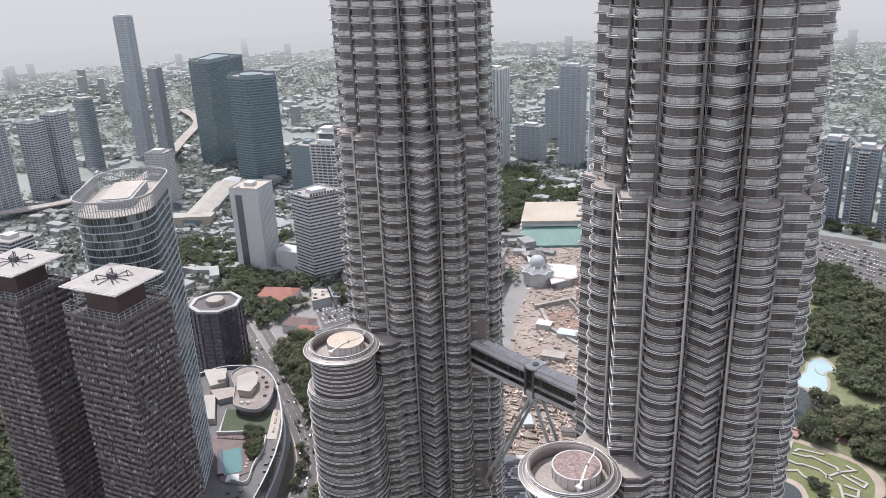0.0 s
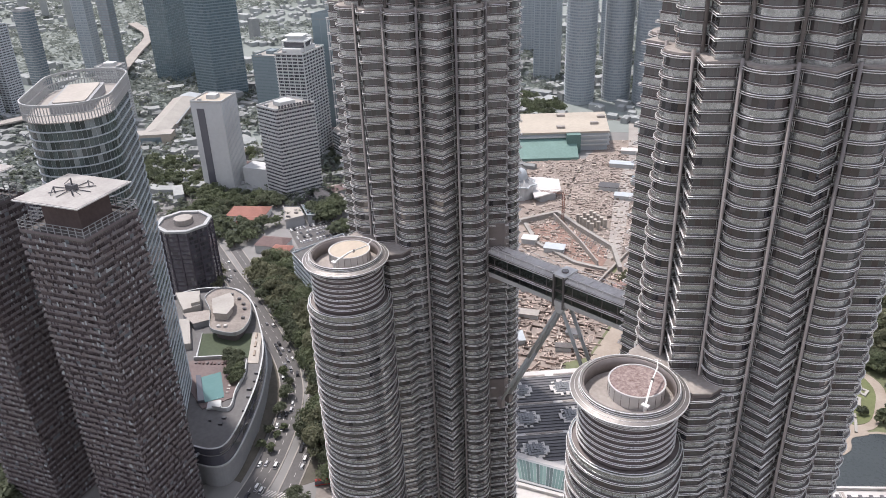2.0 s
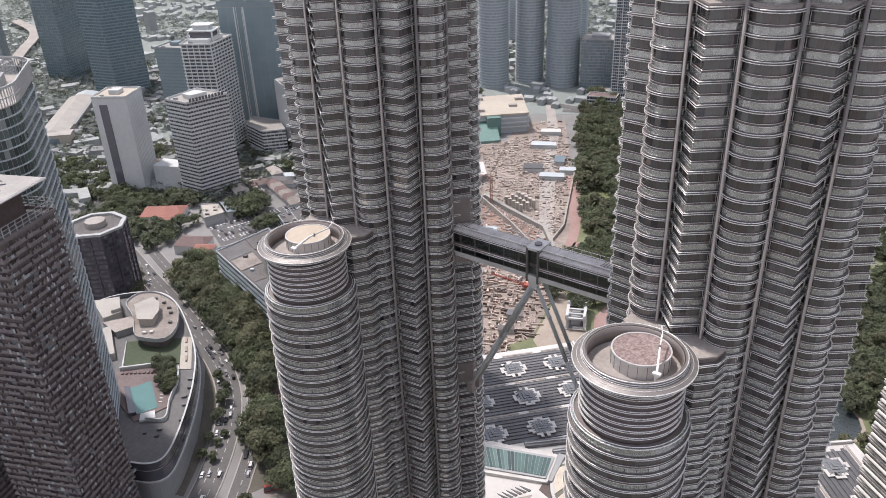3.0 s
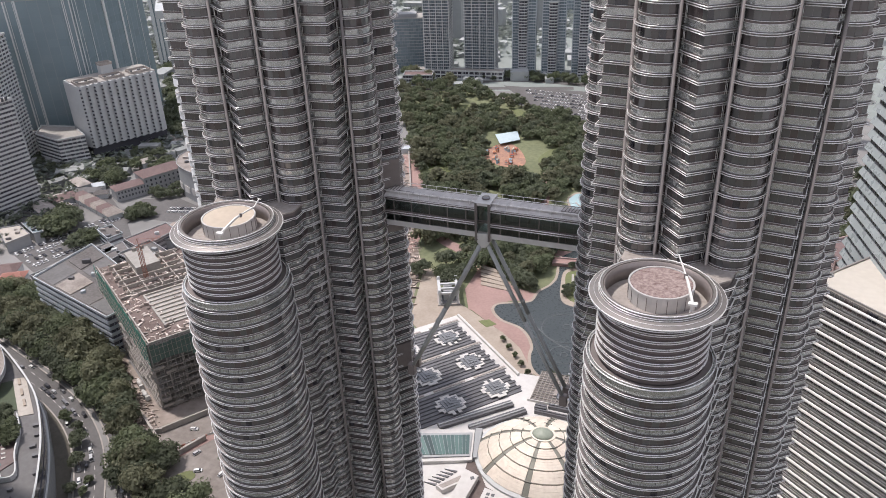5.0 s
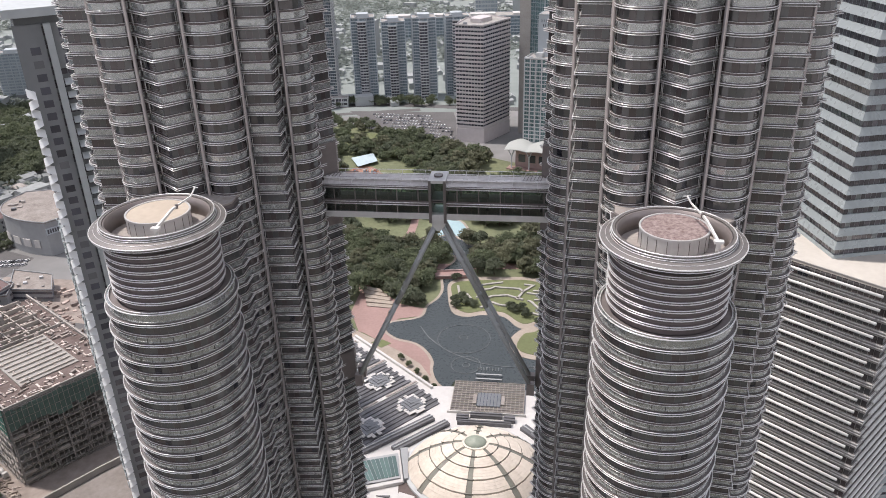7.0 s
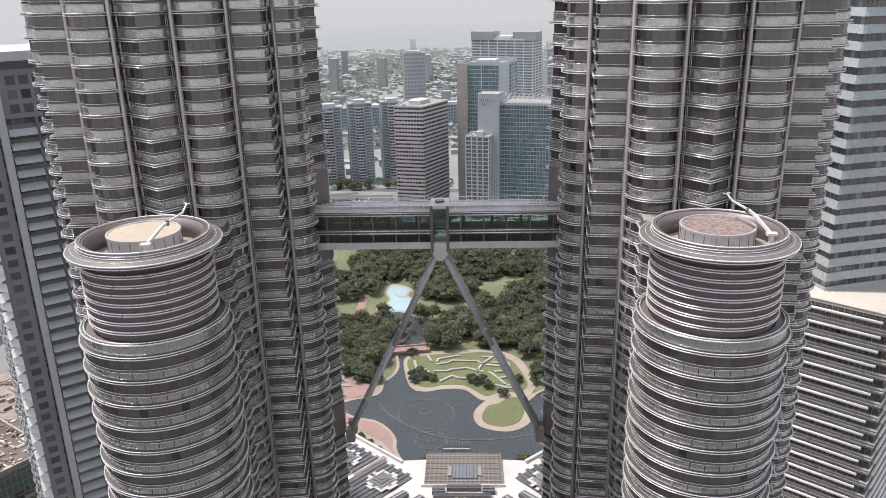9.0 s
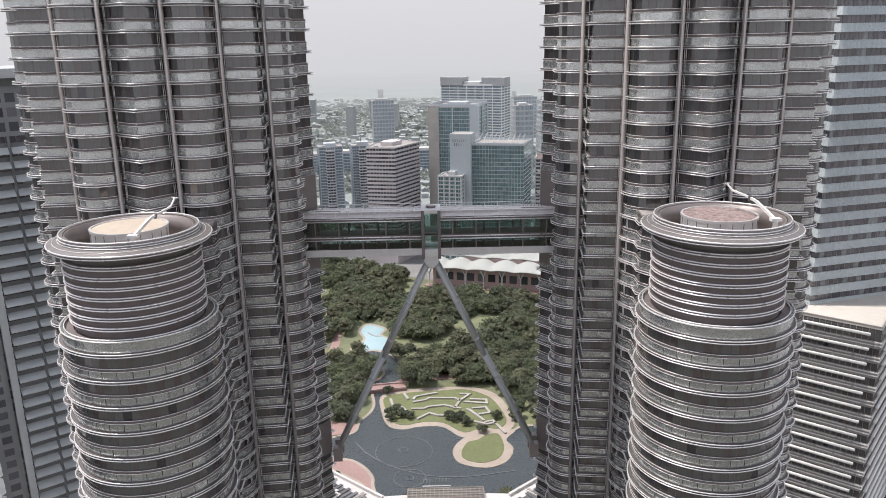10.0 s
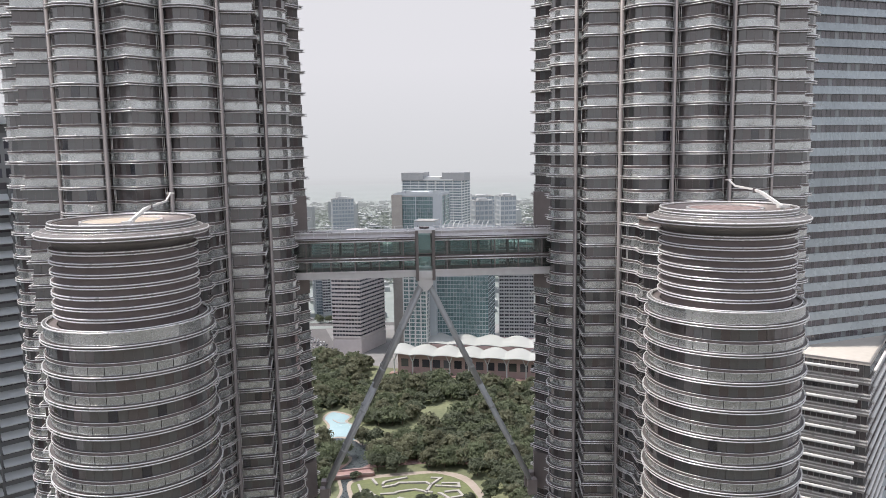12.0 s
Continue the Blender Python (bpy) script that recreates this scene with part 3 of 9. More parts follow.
MAROON = paint("maroon_roof_sheet", (0.195, 0.135, 0.128), 0.85, 0, (0.13, 0.09, 0.086), 0.06, 0.5, 0.8)
WHITE_WALL = paint("white_painted_wall", (0.56, 0.57, 0.57), 0.8, 0, (0.42, 0.425, 0.425), 0.03, 0.3, 0.6, vary=0.05)
GREY_WALL = paint("grey_rendered_wall", (0.36, 0.365, 0.37), 0.8, 0, (0.27, 0.275, 0.28), 0.03, 0.3, 0.7, vary=0.07)
# The blue of distant haze is mixed into this grey.
PALE_GREY = paint("pale_grey_cladding", (0.47, 0.505, 0.53), 0.6, 0, (0.37, 0.40, 0.425), 0.03, 0.3, 0.6, vary=0.05)
BAND_STONE = paint("pale_grey_band_stone", (0.60, 0.55, 0.545), 0.75, 0, (0.48, 0.44, 0.435), 0.03, 0.3, 0.7)
PINK_WALL = paint("pink_granite_wall", (0.45, 0.33, 0.31), 0.75, 0, (0.34, 0.25, 0.23), 0.03, 0.3, 0.7, vary=0.05)
DARK_PANEL = paint("dark_balcony_screen", (0.19, 0.157, 0.157), 0.7, 0, (0.12, 0.103, 0.112), 0.1, 0.6, 0.8, vary=0.2)
SCREEN = window_glass("balcony_screen_mix", (0.205, 0.165, 0.16), (0.42, 0.45, 0.47), 0.07, 0.45, 0.4, 0.16, (0.19, 0.175, 0.185))
FLAT_GLASS = window_glass("brown_flat_glass", (0.135, 0.112, 0.115), (0.26, 0.28, 0.30), 0.06, 0.2, 0.4, 0.3)
VIOLET = paint("dark_violet_metal", (0.085, 0.072, 0.092), 0.5, 0.2, (0.055, 0.046, 0.06), 0.05, 0.5, 0.7)
RUST = paint("rust_brown_screen", (0.13, 0.095, 0.09), 0.8, 0, (0.085, 0.062, 0.06), 0.1, 0.6, 0.9)
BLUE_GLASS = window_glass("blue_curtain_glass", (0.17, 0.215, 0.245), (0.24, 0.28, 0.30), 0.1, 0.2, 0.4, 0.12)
# Pale blue base colour stands in for haze before far glass.
PALE_GLASS = window_glass("hazy_blue_glass", (0.27, 0.315, 0.345), (0.34, 0.37, 0.39), 0.12, 0.3, 0.4, 0.1)
TEAL_GLASS = window_glass("teal_curtain_glass", (0.12, 0.19, 0.195), (0.19, 0.25, 0.255), 0.08, 0.2, 0.4, 0.2)
CURVE_GLASS = window_glass("dark_green_grey_glass", (0.065, 0.085, 0.083), (0.22, 0.25, 0.25), 0.1, 0.15, 0.3, 0.5)
SMOKE_GLASS = window_glass("smoked_glass", (0.07, 0.07, 0.085), (0.16, 0.16, 0.17), 0.1, 0.15, 0.4)
PLUM_GLASS = window_glass("plum_grey_glass", (0.085, 0.078, 0.09), (0.22, 0.24, 0.25), 0.12, 0.12, 0.5, 0.5)
NIGHT_GLASS = window_glass("night_blue_glass", (0.20, 0.262, 0.288), (0.215, 0.275, 0.30), 0.05, 0.2, 0.35, 0.05)
DEEP_BLUE_GLASS = window_glass("deep_blue_flat_glass", (0.10, 0.125, 0.145), (0.2, 0.22, 0.23), 0.1, 0.2, 0.4, 0.3)
SPANDREL_GLASS = paint("pale_green_spandrel", (0.43, 0.47, 0.475), 0.3, 0.2, (0.33, 0.365, 0.37), 0.08, 0.4, 0.9, vary=0.1)
CROWN = paint("pale_crown_fin", (0.42, 0.425, 0.425), 0.6, 0.1, (0.33, 0.335, 0.335), 0.08, 0.6, 0.7)
TEAL_POOL = paint("teal_pool_water", (0.12, 0.24, 0.235), 0.2, 0, (0.09, 0.19, 0.19), 0.08, 0.5, 0.8)
POOL_DECK = paint("brown_pink_deck", (0.205, 0.16, 0.155), 0.9, 0, (0.13, 0.10, 0.098), 0.08, 0.6, 0.9)
CREAM_ROOF = paint("cream_flat_roof", (0.41, 0.385, 0.355), 0.9, 0, (0.30, 0.28, 0.255), 0.08, 0.6, 0.8)
# Blue cast imitating haze on far offices; FAR_BLUE below has it too.
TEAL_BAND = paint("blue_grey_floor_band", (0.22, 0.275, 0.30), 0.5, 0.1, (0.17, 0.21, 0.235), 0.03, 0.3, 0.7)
FAR_BLUE = window_glass("far_blue_glass", (0.105, 0.15, 0.172), (0.17, 0.21, 0.23), 0.1, 0.2, 0.4, 0.12)
FLAT_WHITE = paint("pale_flat_render", (0.62, 0.635, 0.63), 0.8, 0, (0.48, 0.495, 0.49), 0.03, 0.3, 0.6)
OLD_ROOF = paint("old_dark_roof_felt", (0.175, 0.162, 0.157), 0.9, 0, (0.085, 0.076, 0.073), 0.05, 0.6, 1.0)
ROOF_GREY = paint("grey_roof_screed", (0.165, 0.16, 0.16), 0.9, 0, (0.11, 0.105, 0.103), 0.06, 0.5, 0.9)
ROOF_SCREED = paint("worn_brown_screed", (0.33, 0.295, 0.265), 0.9, 0, (0.18, 0.15, 0.135), 0.12, 0.7, 1.0)
PALE_SCREED = paint("pale_sand_screed", (0.47, 0.43, 0.385), 0.9, 0, (0.34, 0.305, 0.27), 0.08, 0.6, 0.8)
ROOF_LAWN = paint("dark_roof_lawn", (0.08, 0.098, 0.06), 0.95, 0, (0.055, 0.07, 0.045), 0.05, 0.6, 0.8)
GREEN_NET = paint("green_scaffold_net", (0.07, 0.24, 0.18), 0.95, 0, (0.04, 0.14, 0.11), 0.1, 0.6, 0.9)
# Greyer green for the net on the second side.
GREY_NET = paint("grey_green_scaffold_net", (0.13, 0.20, 0.17), 0.95, 0, (0.085, 0.125, 0.105), 0.1, 0.6, 0.9)
BARK = paint("tree_bark", (0.16, 0.12, 0.09), 0.95, 0, None, 0.3, 2.0, 0.8)
SIGN = paint("sign_letter", (0.10, 0.10, 0.11), 0.7)


def leaves(name, color):
    """Leaf surfaces that let part of the light through."""
    m = paint(name, color, 0.75, 0, tuple(c * 0.6 for c in color), 0.06, 0.5, 0.9, vary=0.18, island=0.15, spec=0.25)
    nt = m.node_tree
    b = nt.nodes["Principled BSDF"]
    tr = nt.nodes.new("ShaderNodeBsdfTranslucent")
    nt.links.new(b.inputs["Base Color"].links[0].from_socket, tr.inputs["Color"])
    mixer = nt.nodes.new("ShaderNodeMixShader")
    mixer.inputs[0].default_value = 0.5
    nt.links.new(b.outputs[0], mixer.inputs[1])
    nt.links.new(tr.outputs[0], mixer.inputs[2])
    nt.links.new(mixer.outputs[0], nt.nodes["Material Output"].inputs["Surface"])
    return m


LEAF = [leaves("dark_rain_tree_leaf", (0.165, 0.185, 0.125)), leaves("green_park_leaf", (0.205, 0.235, 0.145)), leaves("olive_leaf", (0.245, 0.25, 0.165))]


def slab(name, poly, z0, z1, mat, label, category, kind="structure"):
    return tagged(part(name, Shape().prism(poly, z0, z1).mesh(name), mat, None), label, category, kind=kind)


def smooth_line(pts, steps=5):
    """A Catmull-Rom line through the points."""
    p = [Vector(q) for q in pts]
    p = [2 * p[0] - p[1]] + p + [2 * p[-1] - p[-2]]
    out = []
    for i in range(1, len(p) - 2):
        for k in range(steps):
            t = k / steps
            a, b, c, d = p[i - 1], p[i], p[i + 1], p[i + 2]
            out.append(tuple(0.5 * (2 * b + (c - a) * t + (2 * a - 5 * b + 4 * c - d) * t * t + (3 * b - a - 3 * c + d) * t ** 3)))
    return out + [tuple(p[-2])]


def closed_curve(pts, steps=4):
    p = [Vector(q) for q in pts]
    n, out = len(p), []
    for i in range(n):
        a, b, c, d = p[i - 1], p[i], p[(i + 1) % n], p[(i + 2) % n]
        for k in range(steps):
            t = k / steps
            out.append(tuple(0.5 * (2 * b + (c - a) * t + (2 * a - 5 * b + 4 * c - d) * t * t + (3 * b - a - 3 * c + d) * t ** 3)))
    return out


def area_of(poly):
    return 0.5 * sum(a[0] * b[1] - b[0] * a[1] for a, b in zip(poly, poly[1:] + poly[:1]))


def anticlockwise(poly):
    return list(poly) if area_of(list(poly)) > 0 else list(reversed(poly))


def offset_poly(poly, off):
    """A convex anticlockwise polygon grown by off."""
    p = [Vector(q) for q in poly]
    out = []
    for i in range(len(p)):
        d0, d1 = (p[i] - p[i - 1]).normalized(), (p[(i + 1) % len(p)] - p[i]).normalized()
        n0, n1 = Vector((d0.y, -d0.x)), Vector((d1.y, -d1.x))
        n = (n0 + n1).normalized()
        out.append(tuple(p[i] + n * (off / max(0.4, n.dot(n0)))))
    return out


def inside(poly, x, y):
    hit = False
    for (x0, y0), (x1, y1) in zip(poly, list(poly[1:]) + [poly[0]]):
        if (y0 > y) != (y1 > y) and x < (x1 - x0) * (y - y0) / (y1 - y0) + x0:
            hit = not hit
    return hit


def ribbon(line, half, z0, z1):
    left, right = offset_line(line, -half), offset_line(line, half)
    s = Shape()
    n = len(line)
    v = [(*p, z) for i in range(n) for p, z in ((left[i], z0), (left[i], z1), (right[i], z1), (right[i], z0))]
    f = [(i * 4 + j, i * 4 + (j + 1) % 4, i * 4 + 4 + (j + 1) % 4, i * 4 + 4 + j) for i in range(n - 1) for j in range(4)]
    return s.add(v, f + [(0, 3, 2, 1), (n * 4 - 4, n * 4 - 3, n * 4 - 2, n * 4 - 1)])


slab("ground", [(-4700, -4700), (4700, -4700), (4700, 4700), (-4700, 4700)], -1.0, 0.0, GROUND, "grey-green city ground with worn patches", "ground")

PARK = [(-150, 180), (-60, 158), (0, 128), (60, 158), (150, 180), (210, 330), (190, 470), (90, 480), (-10, 520), (-75, 560), (-140, 600), (-230, 660), (-330, 690), (-300, 600), (-245, 500), (-190, 380), (-165, 290)]
slab("park_ground", anticlockwise(PARK), 0.0, 0.12, UNDERGROWTH, "dark green undergrowth of the park", "park ground")
LAKE = closed_curve([(-66, 217), (-66, 224), (-59, 228), (-51, 231), (-46, 236), (-45, 247), (-40, 257), (-38, 268), (-40, 282), (-42, 296), (-36, 308), (-35, 318), (-42, 321), (-52, 330), (-64, 341), (-60, 350), (-48, 353), (-34, 345), (-29, 337), (-18, 334), (-18, 313), (-28, 299), (-31, 284), (-32, 262), (-28, 243), (-20, 237), (-9, 240), (3, 239), (13, 228), (14, 222), (9, 212), (11, 201), (18, 196), (28, 195), (36, 201), (40, 212), (37, 222), (42, 230), (54, 237), (75, 215), (62, 180), (44, 158), (0, 154), (-20, 161), (-28, 168), (-32, 178), (-33, 187), (-38, 197), (-46, 205), (-58, 209)])
slab("lake_bank", offset_poly(anticlockwise(LAKE), 1.8), 0.12, 0.30, SAND_PAVING, "pale stone bank round the lake", "bank")
slab("water", anticlockwise(LAKE), 0.2, 0.36, WATER, "dark still lake water", "lake")
slab("headland_path", anticlockwise(closed_curve([(14, 224), (8, 212), (10, 200), (18, 194.5), (28, 193.5), (37, 200), (41, 212), (38, 222), (44, 232), (34, 234), (24, 230)])), 0.37, 0.6, SAND_PAVING, "pale stone path round the headland", "path")
slab("headland_lawn", anticlockwise(closed_curve([(16, 219), (12.5, 208), (15, 201), (24, 198), (32.5, 203), (36, 214), (34, 228), (27, 227), (22, 222)])), 0.6, 0.8, GRASS, "bright mown lawn on the headland", "lawn")
slab("terrace_walk", anticlockwise(closed_curve([(-35, 280), (-20, 288), (0, 290), (20, 290), (36, 280), (43, 258), (44, 238), (34, 228), (24, 228), (13, 226), (3, 238), (-10, 239), (-20, 236), (-29, 241), (-34, 260)])), 0.12, 0.42, SAND_PAVING, "pale stone walk round the terraced lawn", "path")
slab("terrace_lawn", anticlockwise(closed_curve([(-33, 277), (-20, 283), (0, 285), (18, 286), (32, 275), (38, 258), (40, 243), (34, 234), (26, 237), (15, 231), (3, 243), (-10, 244), (-19, 241), (-27, 246), (-31, 260)])), 0.42, 0.6, GRASS, "terraced lawn with zigzag stone kerbs", "lawn")
slab("plaza", anticlockwise([(-82, 214), (-92, 236), (-92, 268), (-82, 268), (-62, 248), (-45, 244), (-44, 236), (-60, 231), (-67, 224), (-67, 216), (-61, 210), (-48, 207), (-37, 196), (-34, 186), (-33, 177), (-29, 167), (-40, 184), (-53, 195), (-65, 203), (-79, 213)]), 0.12, 0.28, PINK_PAVING, "pink brick plaza beside the lake", "plaza")
slab("promenade", anticlockwise([(-112, 190), (-128, 253), (-117, 256), (-106, 228), (-82, 214), (-65, 203), (-53, 195), (-40, 184), (-28, 166), (-20, 150), (-14, 120), (-60, 150)]), 0.12, 0.24, SAND_PAVING, "sand-coloured promenade below the mall", "promenade")
slab("corner_lawn", anticlockwise([(-72, 203), (-66, 206.5), (-60, 203), (-65, 198)]), 0.24, 0.4, GRASS, "small clipped lawn on the promenade", "lawn")
for k in range(5):
    slab("terrace_step", anticlockwise([(-91 + k * 1.6, 266 - k * 4.6), (-76 + k * 2.6, 262 - k * 4.0), (-75 + k * 2.6, 258 - k * 4.0), (-90 + k * 1.6, 262 - k * 4.6)]), 0.28, 2.6 - k * 0.45, SAND_PAVING, "sand stone steps down to the plaza", "steps")
slab("pool_rim", anticlockwise(closed_curve([(-63, 357), (-58, 365), (-55, 376), (-60, 393), (-55, 407), (-47, 405), (-38, 395), (-41, 384), (-35, 376), (-30, 361), (-32, 345), (-40, 351), (-48, 352), (-55, 348)])), 0.3, 0.42, SAND_PAVING, "pale stone rim of the paddling pool", "pool rim")
slab("paddling_pool", anticlockwise(closed_curve([(-61, 357), (-56, 364), (-53, 376), (-58, 392), (-54, 404), (-48, 402), (-40, 394), (-43, 384), (-37, 375), (-32, 361), (-34, 347), (-40, 353), (-48, 354), (-54, 350)])), 0.42, 0.55, POOL, "shallow pale blue paddling pool", "pool")
tagged(part("pool_step", ribbon(smooth_line([(-52, 388), (-47, 381), (-41, 380)]), 0.5, 0.5, 0.8).mesh("pool_step"), PAVING, None), "curved stone step across the pool", "step", kind="structure")
slab("playground", anticlockwise(closed_curve([(-158, 466), (-144, 500), (-124, 484), (-112, 452), (-132, 444)])), 0.12, 0.3, PLAY, "orange and brown playground surface", "playground")
slab("clearing", anticlockwise(closed_curve([(-224, 590), (-210, 603), (-200, 578), (-216, 562)])), 0.12, 0.3, GRASS, "open grass clearing among trees", "lawn")
slab("clearing", anticlockwise(closed_curve([(-104, 470), (-96, 500), (-84, 496), (-90, 450)])), 0.12, 0.3, GRASS, "open grass clearing among trees", "lawn")
slab("clearing", anticlockwise(closed_curve([(-190, 560), (-170, 600), (-130, 580), (-150, 545)])), 0.12, 0.3, GRASS, "open grass clearing among trees", "lawn")
slab("clearing", anticlockwise(closed_curve([(-205, 405), (-185, 430), (-160, 415), (-175, 385)])), 0.12, 0.3, GRASS, "open grass clearing among trees", "lawn")
for line, w in (([(-150, 240), (-152, 300), (-168, 350), (-205, 420), (-228, 470)], 4.0), ([(-155, 325), (-131, 297), (-110, 284), (-85, 262)], 4.5), ([(-60, 300), (-20, 304), (20, 306), (60, 296), (110, 280)], 4.0), ([(-110, 284), (-80, 330), (-75, 380), (-90, 440)], 3.0), ([(60, 300), (80, 360), (60, 430), (20, 470)], 2.5)):
    tagged(part("path", ribbon(smooth_line(line), w, 0.12, 0.34).mesh("path"), PINK_PAVING, None), "pink brick footpath through the park", "path", kind="structure")

# construction site behind the towers
SITE = [(-188, 235), (-158, 240), (-176, 340), (-228, 455), (-310, 590), (-345, 560), (-330, 500), (-300, 430), (-330, 380), (-280, 300), (-230, 235)]
slab("site_ground", anticlockwise(SITE), 0.0, 0.2, EARTH, "churned brown earth of a building site", "building site")
slab("site_ground", anticlockwise([(-328, 378), (-298, 430), (-328, 498), (-335, 486), (-390, 430), (-440, 428), (-430, 392), (-372, 372)]), 0.0, 0.2, EARTH, "churned brown earth round the mosque", "building site")
slab("site_road", anticlockwise([(-182, 316), (-172, 320), (-229, 424), (-293, 545), (-348, 632), (-358, 628), (-303, 540), (-242, 418)]), 0.34, 0.5, PAVING, "pale dusty site road", "road")
slab("site_ground", anticlockwise([(-160, 288), (-154, 316), (-160, 342), (-221, 444), (-293, 550), (-318, 600), (-310, 588), (-228, 453), (-176, 338)]), 0.12, 0.3, EARTH, "churned brown earth along the park edge", "building site")
slab("fence_walk", anticlockwise([(-152, 312), (-158, 310), (-166, 338), (-226, 442), (-220, 446), (-160, 342)]), 0.3, 0.46, PINK_PAVING, "red-brown walk along the site fence", "path")
slab("car_park", anticlockwise([(-200, 680), (-80, 680), (-55, 560), (-140, 605)]), 0.12, 0.3, ASPHALT, "sunlit asphalt car park", "car park")
slab("car_park", anticlockwise([(-490, 225), (-430, 222), (-440, 290), (-480, 290)]), 0.0, 0.2, ASPHALT, "asphalt car park behind the shops", "car park")
slab("forecourt", anticlockwise([(-240, 74), (-170, 118), (-60, 90), (-60, -10), (-110, -40), (-150, 0), (-195, 50)]), 0.0, 0.15, YARD, "paved forecourt below the tower", "forecourt")
# Unseen dark slab, added so the steel panels reflect less brightness.
slab("south_gardens", anticlockwise([(-420, -92), (620, -92), (620, -900), (-420, -900)]), 0.0, 0.14, SOUTH, "unseen dark ground south of the towers, added to dim reflections", "gardens")
slab("mall_court", anticlockwise([(-110, 20), (110, 20), (110, -90), (-110, -90)]), 0.0, 0.2, PAVING, "pale paved court at the towers' feet", "court")

# The verge soil is coloured darker to carry roadside tree shade.
slab("street_verge", anticlockwise([(-372, 106), (-346, 124), (-262, 100), (-225, 74), (-190, 50), (-152, 12), (-160, -8), (-205, 45), (-250, 69), (-335, 95)]), 0.0, 0.12, SOIL, "soil under the street trees, darkened for their shade", "verge")
slab("street_verge", anticlockwise([(-190, -26), (-212, 6), (-232, 25), (-262, 50), (-272, 56), (-240, 42), (-218, 22), (-196, -6), (-184, -24)]), 0.0, 0.12, SOIL, "soil beside the podium wall, darkened for shade", "verge")
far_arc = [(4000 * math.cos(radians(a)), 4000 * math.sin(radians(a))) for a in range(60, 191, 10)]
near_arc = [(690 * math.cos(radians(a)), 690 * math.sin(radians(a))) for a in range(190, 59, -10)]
slab("suburb_ground", anticlockwise(far_arc + near_arc), 0.0, 0.1, SUBURB, "grey-green ground of far suburbs, paled to imitate haze", "ground")
ROAD1 = smooth_line([(-110, -130), (-130, -80), (-160, -46), (-181, -11), (-203.5, 18), (-227, 40), (-256, 57), (-295, 71), (-349, 88), (-420, 108), (-520, 140), (-640, 190), (-800, 250)])
ROAD2 = smooth_line([(-94, -110), (-120, -70), (-146, -32), (-171, 4), (-191, 29), (-216, 50), (-248, 69), (-292, 85), (-350, 103), (-430, 128)])
for line, half in ((ROAD1, 7.0), (ROAD2, 4.6)):
    tagged(part("road", ribbon(line, half, 0.0, 0.22).mesh("road"), ASPHALT, None), "grey asphalt city road with pale kerbs", "road", kind="structure")
    for off in (-half, half):
        tagged(part("kerb", ribbon(offset_line(line, off), 0.35, 0.0, 0.42).mesh("kerb"), PAVING, None), "pale concrete kerb along the road", "kerb", kind="structure")
marks = Shape()
for line, offs in ((ROAD1, (-2.3, 2.3)), (ROAD2, (0.0,))):
    for off in offs:
        lane = [Vector(p) for p in offset_line(line, off)]
        for a, b in zip(lane, lane[1:]):
            n = max(1, int((b - a).length // 7))
            for k in range(n):
                u, w = a.lerp(b, k / n), a.lerp(b, (k + 0.45) / n)
                d = (w - u).normalized() * 0.12
                marks.add([(u.x - d.y, u.y + d.x, 0.235), (u.x + d.y, u.y - d.x, 0.235), (w.x + d.y, w.y - d.x, 0.235), (w.x - d.y, w.y + d.x, 0.235)], [(0, 1, 2, 3)])
for k in range(11):
    marks.box(-168 + k * 1.5, -22 + k * 0.9, 0.225, -167.3 + k * 1.5, -17 + k * 0.9, 0.24)
tagged(part("lane_marks", marks.mesh("lane_marks"), WHITE_ROOF, None), "worn white lane marks on the road", "road marking", kind="stuff")
for line, half in (([(-640, 330), (-560, 300), (-470, 300), (-400, 260), (-340, 215), (-230, 200)], 5), ([(-560, 120), (-510, 190), (-470, 300), (-480, 420), (-430, 560), (-380, 640)], 5), ([(-420, 640), (-300, 640), (-200, 705), (-60, 700), (60, 690)], 7), ([(-330, 620), (-230, 660), (-120, 690)], 5), ([(-900, 150), (-760, 190), (-640, 150), (-560, 120)], 6)):
    tagged(part("road", ribbon(smooth_line(line), half, 0.0, 0.24).mesh("road"), ASPHALT, None), "grey asphalt side road between buildings", "road", kind="structure")


# ---------------------------------------------------------------- city buildings
def ring_prism(shape, outer, inner, z0, z1):
    n = len(outer)
    v = [(x, y, z0) for x, y in outer] + [(x, y, z1) for x, y in outer] + [(x, y, z0) for x, y in inner] + [(x, y, z1) for x, y in inner]
    f = []
    for i in range(n):
        j = (i + 1) % n
        f += [(i, j, n + j, n + i), (2 * n + j, 2 * n + i, 3 * n + i, 3 * n + j), (n + i, n + j, 3 * n + j, 3 * n + i), (j, i, 2 * n + i, 2 * n + j)]
    return shape.add(v, f)


def wall_panes(poly, z0, z1, width):
    s = Shape()
    for a, b in zip(poly, poly[1:] + poly[:1]):
        a, b = Vector(a), Vector(b)
        n = max(1, round((b - a).length / width))
        for k in range(n):
            u, w = a.lerp(b, (k + 0.04) / n), a.lerp(b, (k + 0.96) / n)
            s.add([(*u, z0), (*w, z0), (*w, z1), (*u, z1)], [(0, 1, 2, 3)])
    return s


